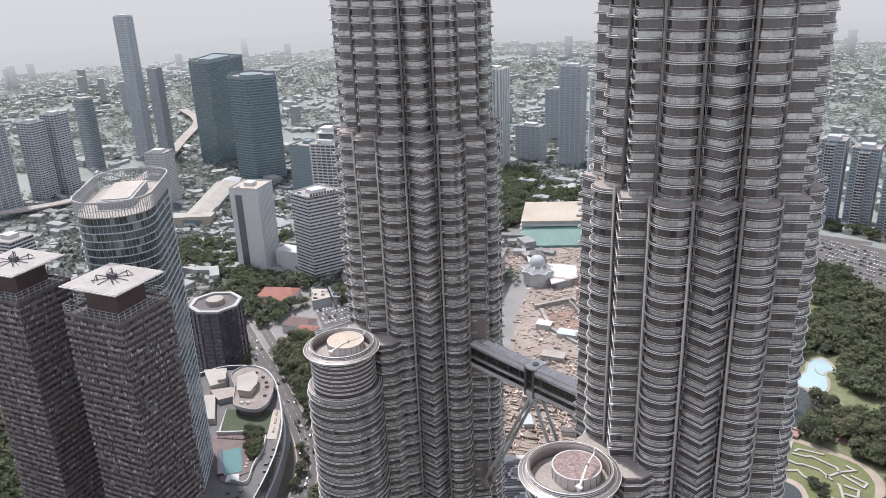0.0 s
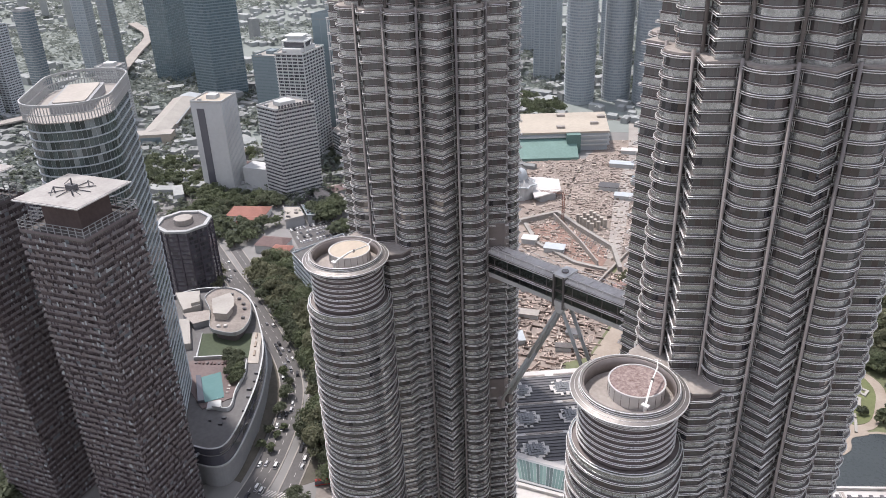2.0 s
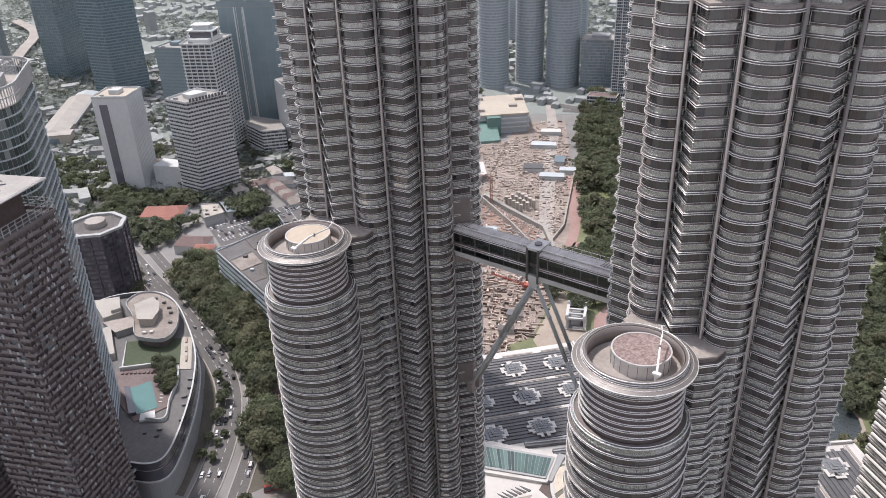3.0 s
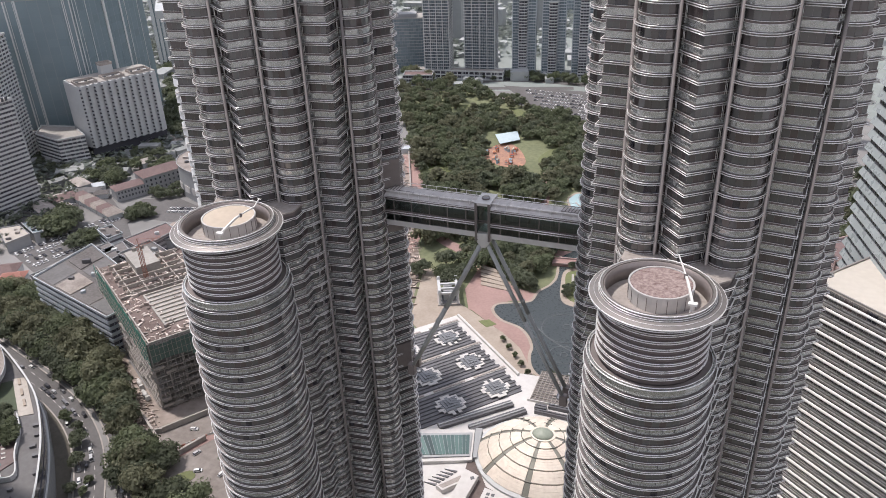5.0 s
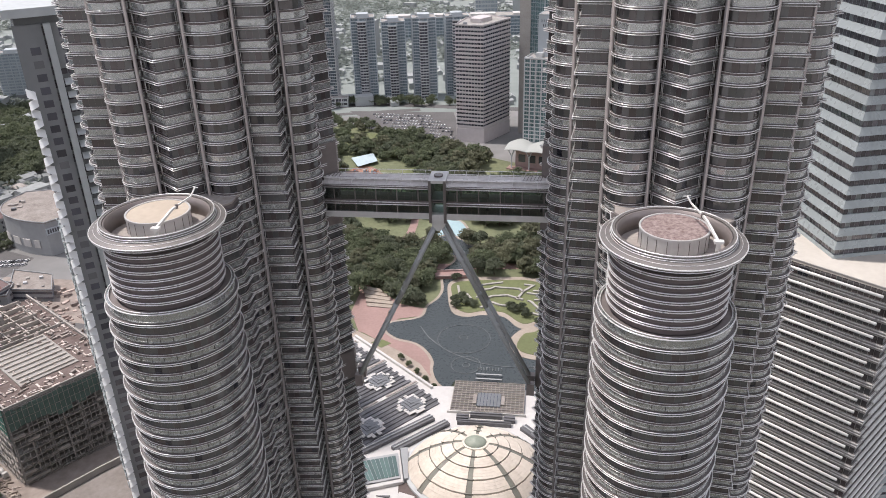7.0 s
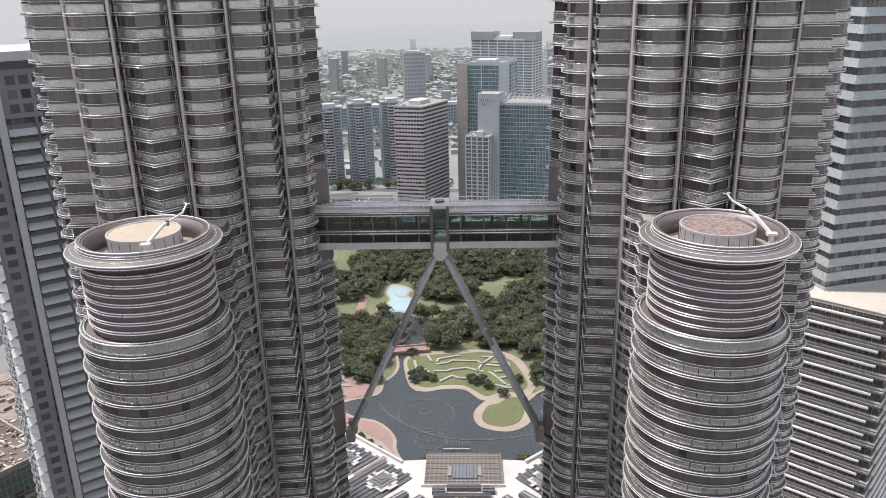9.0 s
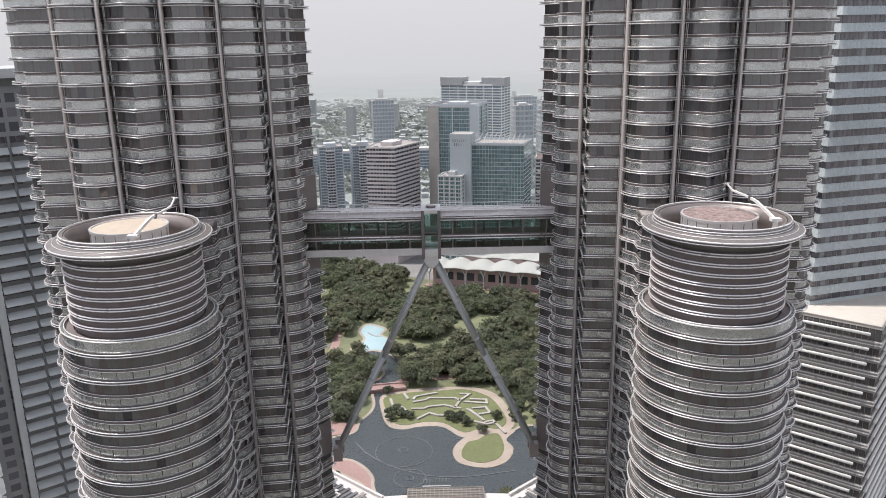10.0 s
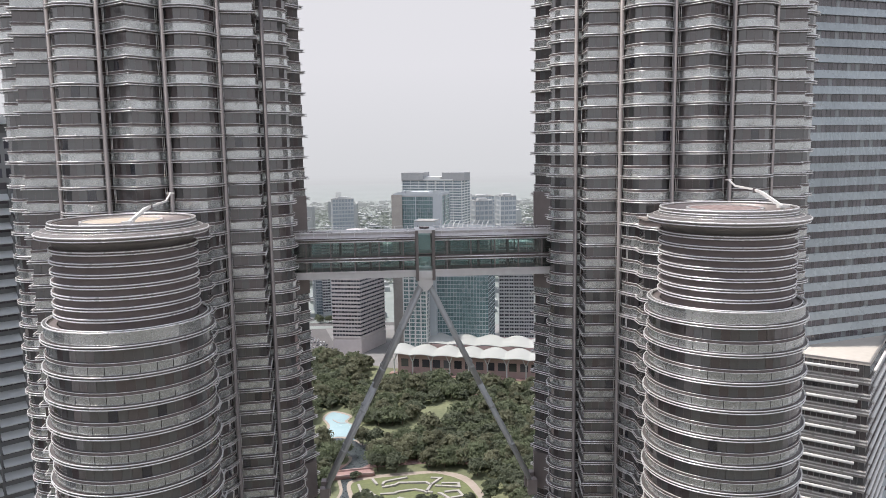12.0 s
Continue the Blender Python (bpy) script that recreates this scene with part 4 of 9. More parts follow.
def block(name, label, poly, h, wall, glass, storey=3.6, band=1.4, proud=0.35, pier=0.0, bay=3.2, z0=0.0, roof=None, parapet=1.2, plant=0.35, group="", category="building", base=0.0, near=False):
    """A building: a core, window bands, wall bands, piers, a roof with a parapet and a plant room. Near ones have one band a storey;
    on far ones, whose storeys are too small to tell apart, the bands are joined."""
    poly = anticlockwise(poly)
    t = tagged(thing(name, (0, 0, z0)), label, category, group)
    part("core", Shape().prism(offset_poly(poly, -0.15), 0, h).mesh("core"), wall, t)
    if base:
        part("base_wall", Shape().prism(offset_poly(poly, proud + 0.1), 0, base).mesh("base_wall"), wall, t)
    n = int((h - base) // storey)
    outer, inner = offset_poly(poly, proud), offset_poly(poly, -0.1)
    if near:
        strip = ring_prism(Shape(), outer, inner, 0, band).mesh("wall_band")
        panes = wall_panes(poly, band, storey, bay).mesh("window_band")
        for k in range(n):
            z = h - (k + 1) * storey
            tagged(part("window_band", panes, glass, t, at=(0, 0, z)), kind="stuff")
            part("wall_band", strip, wall, t, at=(0, 0, z))
    else:
        strip, panes = Shape(), Shape()
        for k in range(n):
            z = h - (k + 1) * storey
            ring_prism(strip, outer, inner, z, z + band)
            one = wall_panes(poly, z + band, z + storey, bay)
            panes.add(one.v, one.f)
        tagged(part("glazing", panes.mesh("glazing"), glass, t), kind="stuff")
        tagged(part("band_cladding", strip.mesh("band_cladding"), wall, t), kind="stuff")
    if pier:
        mesh = Shape().box(-0.45, -0.5, base, 0.45, 0.5, h)
        joined = Shape()
        shaft = mesh.mesh("pier") if near else None
        for a, b in zip(poly, poly[1:] + poly[:1]):
            a, b = Vector(a), Vector(b)
            m = max(1, round((b - a).length / pier))
            d = (b - a).normalized()
            turn = math.atan2(d.y, d.x)
            for k in range(m):
                p = a.lerp(b, k / m) + Vector((d.y, -d.x)) * 0.1
                if near:
                    part("pier", shaft, wall, t, at=(p.x, p.y, 0)).rotation_euler = (0, 0, turn)
                else:
                    q = Matrix.Rotation(turn, 3, "Z")
                    joined.add([q @ Vector(v) + Vector((p.x, p.y, 0)) for v in mesh.v], mesh.f)
        if joined.v:
            tagged(part("rib_cladding", joined.mesh("rib_cladding"), wall, t), kind="stuff")
    top = part("roof", Shape().prism(outer, h, h + 0.4).mesh("roof"), roof or CONCRETE, t)
    if parapet:
        part("parapet", ring_prism(Shape(), outer, offset_poly(poly, proud - 0.5), h + 0.4, h + 0.4 + parapet).mesh("parapet"), wall, top)
    if plant:
        c = sum((Vector(p) for p in poly), Vector((0, 0))) / len(poly)
        room = [tuple(c + (Vector(p) - c) * plant) for p in poly]
        part("plant_room", Shape().prism(room, h + 0.4, h + 4.2).mesh("plant_room"), wall, top)
        for dx, dy in ((0.62, 0.1), (-0.1, -0.62)):
            c2 = c + (Vector(poly[0]) - c) * dx + (Vector(poly[1]) - c) * dy
            part("cooling_unit", Shape().box(c2.x - 1.8, c2.y - 1.3, h + 0.4, c2.x + 1.8, c2.y + 1.3, h + 2.2).mesh("cooling_unit"), GREY_WALL, top)
    return t


def rect(cx, cy, w, d, turn=0.0):
    a = radians(turn)
    return [(cx + x * math.cos(a) - y * math.sin(a), cy + x * math.sin(a) + y * math.cos(a)) for x, y in ((-w / 2, -d / 2), (w / 2, -d / 2), (w / 2, d / 2), (-w / 2, d / 2))]


# the pair of dark flats with landing pads
def pad_flats(dx, dy):
    t = tagged(thing("apartment_tower", (-194.5 + dx, -65 + dy, 0), 23.4), "dark brown apartment tower with screened balconies and a white landing pad", "apartment tower", "dark apartment towers")
    h, f = 163.0, 3.3
    part("core", Shape().box(-16, -14.5, 0, 16, 14.5, h).mesh("core"), DARK_PANEL, t)
    slabm = ring_prism(Shape(), rect(0, 0, 34.5, 31.5), rect(0, 0, 31.8, 28.8), 0, 0.35).mesh("balcony_slab")
    rnd = random.Random(5)
    rails = []
    for v in range(5):
        s = Shape()
        for a, b in zip(rect(0, 0, 34.3, 31.3), rect(0, 0, 34.3, 31.3)[1:] + rect(0, 0, 34.3, 31.3)[:1]):
            a, b = Vector(a), Vector(b)
            n = 40
            for k in range(n):
                if rnd.random() < 0.86:
                    u, w = a.lerp(b, (k + 0.04) / n), a.lerp(b, (k + 0.96) / n)
                    z1 = rnd.choice((1.5, 1.5, 1.6, 1.5, 2.3))
                    s.prism([tuple(u), tuple(w), tuple(w + (b - a).normalized().orthogonal() * 0.1), tuple(u + (b - a).normalized().orthogonal() * 0.1)], 0.35, z1)
        rails.append(s.mesh("balcony_screen"))
    panes = wall_panes(rect(0, 0, 32.3, 29.3), 0.6, 2.9, 2.2).mesh("window_band")
    for k in range(int(h // f)):
        z = h - (k + 1) * f
        tagged(part("window_band", panes, FLAT_GLASS, t, at=(0, 0, z)), kind="stuff")
        tagged(part("balcony_screen", rails[(k * 7 // 3) % 5], SCREEN, part("balcony_slab", slabm, DARK_PANEL, t, at=(0, 0, z))), kind="stuff")
    part("roof", Shape().box(-16.8, -15.3, h, 16.8, 15.3, h + 0.5).mesh("roof"), OLD_ROOF, t)
    part("roof_screen", ring_prism(Shape(), rect(0, 0, 33.6, 30.6), rect(0, 0, 33, 30), h + 0.5, h + 1.6).mesh("roof_screen"), DARK_PANEL, t)
    post = Shape().box(-0.15, -0.15, h + 0.5, 0.15, 0.15, h + 5.6).mesh("screen_post")
    ring = rect(0, 0, 33.2, 30.2)
    for a, b in zip(ring, ring[1:] + ring[:1]):
        a, b = Vector(a), Vector(b)
        for k in range(9):
            p = a.lerp(b, k / 9)
            part("screen_post", post, GREY_WALL, t, at=(p.x, p.y, 0))
    for z in (h + 2.6, h + 4.1, h + 5.5):
        part("screen_rail", ring_prism(Shape(), rect(0, 0, 33.4, 30.4), rect(0, 0, 33.0, 30.0), z, z + 0.22).mesh("screen_rail"), GREY_WALL, t)
    part("lift_house", Shape().box(-9.5, -8.5, h, 9.5, 8.5, 176.4).mesh("lift_house"), RUST, t)
    pad = part("landing_pad", Shape().box(-16.2, -14.6, 176.4, 16.2, 14.6, 177.2).mesh("landing_pad"), PAD, t)
    part("pad_edge", ring_prism(Shape(), rect(0, 0, 33.4, 30.2), rect(0, 0, 32.4, 29.2), 176.5, 177.0).mesh("pad_edge"), PLATE, pad)
    mast = Shape()
    for k in range(8):
        a = math.tau * k / 8
        mast.beam((1.2 * math.cos(a), 1.2 * math.sin(a), 177.7), (9.5 * math.cos(a), 8.5 * math.sin(a), 177.5), 0.3, 0.3)
        if k % 2:
            mast.rod((6.4 * math.cos(a), 6.4 * math.sin(a), 177.2), (6.4 * math.cos(a), 6.4 * math.sin(a), 180.0), 0.25, 6)
            mast.beam((6.4 * math.cos(a), 6.4 * math.sin(a), 180.0), (8.6 * math.cos(a + 0.35), 8.6 * math.sin(a + 0.35), 177.4), 0.25, 0.25)
    part("cleaning_rig", mast.box(-2.2, -1.2, 177.2, 2.2, 1.2, 179.6).rod((0.6, 0, 179.6), (0.6, 0, 182.4), 0.3, 6).mesh("cleaning_rig"), SIGN, pad)
    return t


pad_flats(0, 0)
pad_flats(-59, -25)


def rounded(cx, cy, w, d, turn, r, n=6):
    pts = []
    for sx, sy, a0 in ((1, -1, -90), (1, 1, 0), (-1, 1, 90), (-1, -1, 180)):
        for k in range(n + 1):
            a = radians(a0 + 90 * k / n)
            pts.append((sx * (w / 2 - r) + r * math.cos(a), sy * (d / 2 - r) + r * math.sin(a)))
    t = radians(turn)
    return [(cx + x * math.cos(t) - y * math.sin(t), cy + x * math.sin(t) + y * math.cos(t)) for x, y in pts]


curved = rounded(-247, -35, 64, 36, -35.5, 15)
ct = block("glass_tower", "rounded teal glass tower with thin white floor rails", curved, 197, PALE_GREY, CURVE_GLASS, 4.0, 0.5, 0.5, bay=2.4, parapet=0.0, plant=0, roof=PAVING, category="tower", near=True)
crown = Shape()
ring_prism(crown, offset_poly(curved, 1.2), offset_poly(curved, 0.6), 204.2, 205.2)
ring_prism(crown, offset_poly(curved, 1.1), offset_poly(curved, 0.7), 200.6, 201.0)
part("crown_ring", crown.mesh("crown_ring"), CROWN, ct)
cp = offset_poly(curved, 0.9)
finm = Shape().box(-0.16, -0.16, 197.4, 0.16, 0.16, 204.3).mesh("crown_fin")
for a, b in zip(cp, cp[1:] + cp[:1]):
    a, b = Vector(a), Vector(b)
    m = max(1, round((b - a).length / 1.25))
    for k in range(m):
        p = a.lerp(b, k / m)
        part("crown_fin", finm, CROWN, ct, at=(p.x, p.y, 0))
part("plant_room", Shape().prism(rounded(-247, -35, 36, 17, -35.5, 2), 197.4, 201.5).mesh("plant_room"), GREY_WALL, ct)
part("plant_roof", Shape().prism(rounded(-247, -35, 33, 14, -35.5, 2), 201.5, 202).mesh("plant_roof"), PALE_SCREED, ct)

octo = [(-388 + 20 * math.cos(radians(22.5 + 45 * k)), 68 + 20 * math.sin(radians(22.5 + 45 * k))) for k in range(8)]
oc = block("octagonal_office", "dark violet-grey glass octagonal office with a white-rimmed roof", octo, 58, VIOLET, SMOKE_GLASS, 3.6, 1.2, 0.15, pier=7.65, bay=1.9, parapet=0, plant=0, roof=OLD_ROOF, near=True)
part("roof_rim", ring_prism(Shape(), offset_poly(octo, 0.6), offset_poly(octo, -2.2), 58.4, 60.0).mesh("roof_rim"), CROWN, oc)
part("lift_house", Shape().prism(circle(7, 8, -388, 68, radians(22.5)), 58.4, 62.5).mesh("lift_house"), PAVING, oc)

# the podium with roof gardens below the flats
OUTER = smooth_line([(-352, 30), (-347, 50), (-328, 67), (-306, 66), (-276, 53), (-249, 38), (-228, 21), (-212, 5), (-195, -15), (-188, -27), (-191, -34), (-201, -39)], 5)
POD = anticlockwise(OUTER + [(-216, -48), (-235, -70), (-300, -30), (-340, 5)])
pod = tagged(thing("podium"), "pale curved podium with roof gardens and a pool", "podium building")


def pod_slab(name, pts, z0, z1, mat, owner=None, label=""):
    return part(name, Shape().prism(anticlockwise(pts), z0, z1).mesh(name), mat, owner or pod, label)


part("wall", Shape().prism(POD, 0, 22).mesh("wall"), GREY_WALL, pod)
part("roof_deck", Shape().prism([tuple(Vector(p) * 0.998) for p in POD], 22, 22.6).mesh("roof_deck"), ROOF_GREY, pod)
part("window_band", ribbon(offset_line(OUTER, -0.2), 0.4, 14.6, 20.4).mesh("window_band"), SMOKE_GLASS, pod)
part("parapet", ribbon(OUTER, 0.35, 21.2, 25.4).mesh("parapet"), SMOKE_GLASS, pod)
part("parapet_cap", ribbon(OUTER, 0.42, 25.4, 25.75).mesh("parapet_cap"), WHITE_WALL, pod, "thin white parapet cap")
part("ledge", ribbon(offset_line(OUTER, -0.6), 0.7, 13.8, 14.6).mesh("ledge"), WHITE_WALL, pod)
part("inner_parapet", ribbon(smooth_line([(-246, 24), (-236, 16), (-225, 3), (-214, -8), (-222, -14)]), 0.3, 22.6, 25.2).mesh("inner_parapet"), WHITE_WALL, pod)
pod_slab("lawn", [(-296, 23), (-274, 7), (-261, 20), (-247, 30), (-271, 45)], 22.6, 22.9, ROOF_LAWN, None, "dark green roof lawn")
pod_slab("lawn_kerb", [(-297, 23.5), (-275, 6), (-274.3, 6.6), (-296, 23)], 22.6, 23.3, WHITE_WALL)
pod_slab("lawn_walk", [(-272.5, 45.5), (-267, 49), (-240, 28), (-245.5, 24)], 22.6, 23.0, PALE_SCREED)
for k in range(3):
    pod_slab("walk_planter", [(-269.5 + k * 8, 46 - k * 6), (-268.5 + k * 8, 46.8 - k * 6), (-264 + k * 8, 43.2 - k * 6), (-265 + k * 8, 42.4 - k * 6)], 23.0, 23.7, SAND_PAVING)
pod_slab("pool_deck", [(-274, 1), (-262, 19), (-248, 23), (-222, 1), (-226, -18), (-246, -14)], 22.6, 23.1, POOL_DECK)
pod_slab("pool", [(-253, -3), (-249, 8), (-226, -4), (-230, -14)], 23.1, 23.3, TEAL_POOL, None, "teal-green swimming pool")
pod_slab("pool_wall", [(-255, -5), (-253, -3), (-230, -14), (-232, -17)], 23.1, 25.0, SMOKE_GLASS)
pod_slab("pool_steps", [(-224, -7), (-219, -10), (-223, -17), (-228, -13)], 23.1, 24.2, WHITE_WALL)
pod_slab("garden_wall", [(-273, 4), (-258, 20), (-257.3, 19.3), (-272.3, 3.3)], 23.1, 25.4, WHITE_WALL)
for k in range(9):
    pod_slab("planter", [(-270 + k * 1.9, 3 + k * 1.5), (-269 + k * 1.9, 3.8 + k * 1.5), (-267.4 + k * 1.9, 2.4 + k * 1.5), (-268.4 + k * 1.9, 1.6 + k * 1.5)], 23.1, 23.9, MAROON if k % 3 else DARK_PANEL)
for k in range(7):
    pod_slab("sun_lounger", [(-244 + k * 2.4, 12.6 - k * 2.2), (-242.6 + k * 2.4, 13.6 - k * 2.2), (-242 + k * 2.4, 12.9 - k * 2.2), (-243.4 + k * 2.4, 11.9 - k * 2.2)], 23.1, 23.5, WHITE_ROOF)
# the raised deck with its curved white roof house
RAISED = closed_curve([(-288, 25), (-278, 26), (-269, 32), (-272, 42), (-284, 53), (-299, 61), (-318, 62), (-328, 55), (-324, 43), (-306, 36)])
ov = part("raised_house", Shape().prism(offset_poly(anticlockwise(RAISED), -3.2), 22.6, 29).mesh("raised_house"), DARK_PANEL, pod)
part("raised_deck", Shape().prism(anticlockwise(RAISED), 29, 30).mesh("raised_deck"), ROOF_SCREED, ov)
part("deck_parapet", ring_prism(Shape(), offset_poly(anticlockwise(RAISED), 0.3), offset_poly(anticlockwise(RAISED), -0.1), 28.6, 31.2).mesh("deck_parapet"), GREY_WALL, ov)
pod_slab("roof_house", [(-310, 41), (-308, 52), (-293, 45), (-287, 37), (-294, 32.5)], 30, 34.6, PALE_SCREED, ov)
pod_slab("white_roof", [(-311, 41), (-309, 53.5), (-300, 51.5), (-292, 46), (-286, 37), (-294, 31.6)], 34.6, 35.2, CREAM_ROOF, ov)
for x, y in ((-284, 29), (-281, 32), (-290, 52), (-296, 55), (-304, 57), (-281, 45), (-313, 57)):
    pod_slab("roof_unit", rect(x, y, 2.0, 1.6, 35), 30, 31.4, WHITE_ROOF if x > -288 and y < 40 else DARK_ROOF, ov)
# the flat roofs beside it
pod_slab("flat_house", [(-347, 33), (-337, 46), (-319, 36), (-322, 25)], 22.6, 29.6, CREAM_ROOF)
pod_slab("roof_room", [(-333, 37), (-330, 42), (-320, 36.5), (-322, 31)], 29.6, 31.8, CREAM_ROOF)
pod_slab("flat_house", [(-322, 24), (-312, 40), (-300, 36), (-305, 22)], 22.6, 26.6, GREY_WALL)
pod_slab("flat_roof", [(-322, 24), (-312, 40), (-300, 36), (-305, 22)], 26.6, 27.0, DECK)
pod_slab("white_strip", [(-318, 17), (-313, 24), (-285, 9), (-288, 5)], 22.6, 27.2, CREAM_ROOF)
for x, y, w, d in ((-232, 22, 3, 2), (-226, 17, 3, 2), (-222, 10, 2.5, 2), (-216, 6, 3, 2), (-210, -14, 2.2, 1.5), (-207, -18, 2.2, 1.5), (-214, -20, 1.6, 1.6), (-330, 48, 4, 3), (-336, 52, 3, 3), (-208, -2, 2, 4)):
    pod_slab("roof_unit", rect(x, y, w, d, 40), 22.6, 23.8, DARK_ROOF)
bridge_edge = tagged(thing("footbridge"), "covered footbridge with a pale blue edge beam", "footbridge")
part("edge_beam", Shape().beam((-198, -34, 21.6), (-184, -68, 21.6), 1.2, 0.9).mesh("edge_beam"), PALE_GREY, bridge_edge)
part("deck", Shape().beam((-201, -36, 17.4), (-187, -70, 17.4), 6.0, 0.7).mesh("deck"), DARK_ROOF, bridge_edge)
for k in range(6):
    p = Vector((-198, -34, 0)).lerp(Vector((-184, -68, 0)), (k + 0.5) / 6)
    part("post", Shape().box(p.x - 0.25, p.y - 0.25, 0, p.x + 0.25, p.y + 0.25, 21.4).mesh("post"), DARK_PANEL, bridge_edge)

# mid-distance offices and flats to the west
wt = block("white_office", "white slab office with a dark glass stripe", [(-567, 181), (-540, 198), (-557, 225), (-584, 208)], 92, WHITE_WALL, WHITE_WALL, 30.0, 29.6, 0.2, parapet=1.5, plant=0.3, roof=BEIGE)
d = (Vector((-540, 198)) - Vector((-567, 181)))
a, b = Vector((-567, 181)) + d * 0.18, Vector((-567, 181)) + d * 0.42
out = Vector((d.y, -d.x)).normalized() * 0.45
part("dark_stripe", Shape().prism(anticlockwise([tuple(a + out), tuple(b + out), tuple(b), tuple(a)]), 4, 86).mesh("dark_stripe"), SMOKE_GLASS, wt)
for k in range(12):
    p = Vector((-540, 198)).lerp(Vector((-557, 225)), (k + 0.5) / 12)
    part("rib", Shape().box(p.x - 0.3, p.y - 0.3, 0, p.x + 0.3, p.y + 0.3, 92).mesh("rib"), PALE_GREY, wt)
part("annex_wing", Shape().prism(anticlockwise([(-548, 228), (-522, 236), (-512, 222), (-540, 210)]), 0, 24).mesh("annex_wing"), WHITE_WALL, wt)

sb = block("striped_office", "white office with close dark window stripes and a roof sign", [(-508, 217), (-481, 219), (-474, 257), (-512, 254)], 90, WHITE_WALL, SMOKE_GLASS, 3.5, 1.7, 0.5, bay=2.5, plant=0.4, parapet=1.6, near=True)
for k in range(11):
    p = Vector((-480.2, 220)).lerp(Vector((-473.4, 256)), (k + 0.8) / 12)
    part("sign_bar", Shape().box(p.x - 0.2, p.y - 1.0, 91.2, p.x + 0.4, p.y + 1.0, 94.2).mesh("sign_bar"), SIGN, sb)
bf = block("balcony_flats", "white apartment tower with stacked balconies and a pavilion top", [(-570, 285), (-544, 300), (-560, 338), (-597, 324)], 118, FLAT_WHITE, SMOKE_GLASS, 3.4, 1.1, 1.2, pier=6, bay=2.0, plant=0.7, parapet=1.5, group="")
bc = Vector((-568, 312))
for k, (r, z0, z1) in enumerate(((11, 122.5, 128), (13.5, 128, 129.2), (8, 129.2, 133), (10, 133, 134))):
    part("roof_pavilion", Shape().prism(rect(bc.x, bc.y, r * 2, r * 1.5, 30), z0, z1).mesh("roof_pavilion"), SMOKE_GLASS if k == 0 else FLAT_WHITE, bf)
for sx in (-1, 1):
    for sy in (-1, 1):
        q = bc + Matrix.Rotation(radians(30), 2) @ Vector((sx * 12.4, sy * 9.2))
        part("pavilion_post", Shape().box(q.x - 0.6, q.y - 0.6, 118, q.x + 0.6, q.y + 0.6, 128).mesh("pavilion_post"), FLAT_WHITE, bf)
DARK_PLAN = [(-587, 347), (-523, 386), (-546, 505), (-612, 470)]
dk = block("dark_office", "smooth blue-grey glass office tower with pale vertical stripes", DARK_PLAN, 142, TEAL_BAND, NIGHT_GLASS, 7.1, 0.1, 0.02, bay=9, plant=0.6, parapet=6)
for edge, spots in ((0, ((0.235, 1.3), (0.265, 0.5), (0.345, 0.6), (0.365, 1.5), (0.905, 0.7), (0.925, 0.7), (0.985, 1.0))), (1, ((0.02, 0.9), (0.06, 0.4), (0.175, 0.7), (0.395, 0.6), (0.415, 3.4), (0.64, 2.6), (0.71, 0.7), (0.9, 0.6)))):
    a, b = Vector(DARK_PLAN[edge]), Vector(DARK_PLAN[edge + 1])
    for share, wide in spots:
        p = a.lerp(b, share)
        part("stripe", Shape().prism(rect(p.x, p.y, wide, 0.7, math.degrees(math.atan2(b.y - a.y, b.x - a.x))), 12, 142.4).mesh("stripe"), FLAT_WHITE, dk, "pale metal stripe")
block("parking_block", "striped concrete parking block below the dark office", [(-562, 352), (-548, 331), (-514, 323), (-499, 341), (-528, 358)], 28, WHITE_WALL, SMOKE_GLASS, 3.5, 1.6, 0.3, bay=4, plant=0)
block("grey_office", "grey slab office behind the balcony flats", [(-640, 300), (-612, 312), (-626, 345), (-652, 333)], 104, TEAL_BAND, NIGHT_GLASS, 3.6, 2.2, 0.1, bay=3, plant=0.3)
block("blue_office", "tall blue banded glass office tower", [(-892, 362), (-856, 371), (-842, 412), (-872, 430), (-912, 416), (-918, 384)], 153, TEAL_BAND, FAR_BLUE, 3.9, 1.3, 0.3, bay=3, plant=0.5, parapet=4)
block("blue_tower", "hazy blue-grey glass tower with a slanting top", [(-1041, 376), (-1002, 388), (-1040, 470), (-1110, 456)], 163, TEAL_BAND, FAR_BLUE, 4.0, 0.4, 0.1, bay=4, plant=0.6, parapet=3)
block("slender_tower", "very slender pale grey apartment tower", rect(-1160, 332, 22, 19, 30), 232, PALE_GREY, PALE_GLASS, 3.8, 1.6, 0.15, pier=9, bay=3, plant=0.7, parapet=2)
block("slender_annex", "lower grey annex beside the slender tower", rect(-1128, 356, 18, 17, 30), 150, GREY_WALL, PALE_GLASS, 3.8, 1.2, 0.15, bay=3, plant=0)
block("stepped_office", "grey office tower with a stepped slanted top", rounded(-1160, 246, 26, 24, 20, 7), 112, GREY_WALL, BLUE_GLASS, 3.8, 1.0, 0.15, bay=3, plant=0.7, parapet=2)
block("white_flats", "white stepped apartment block", rect(-868, 236, 28, 24, 35), 74, WHITE_WALL, GREY_WALL, 3.4, 1.8, 0.3, bay=3, pier=7, plant=0.5)
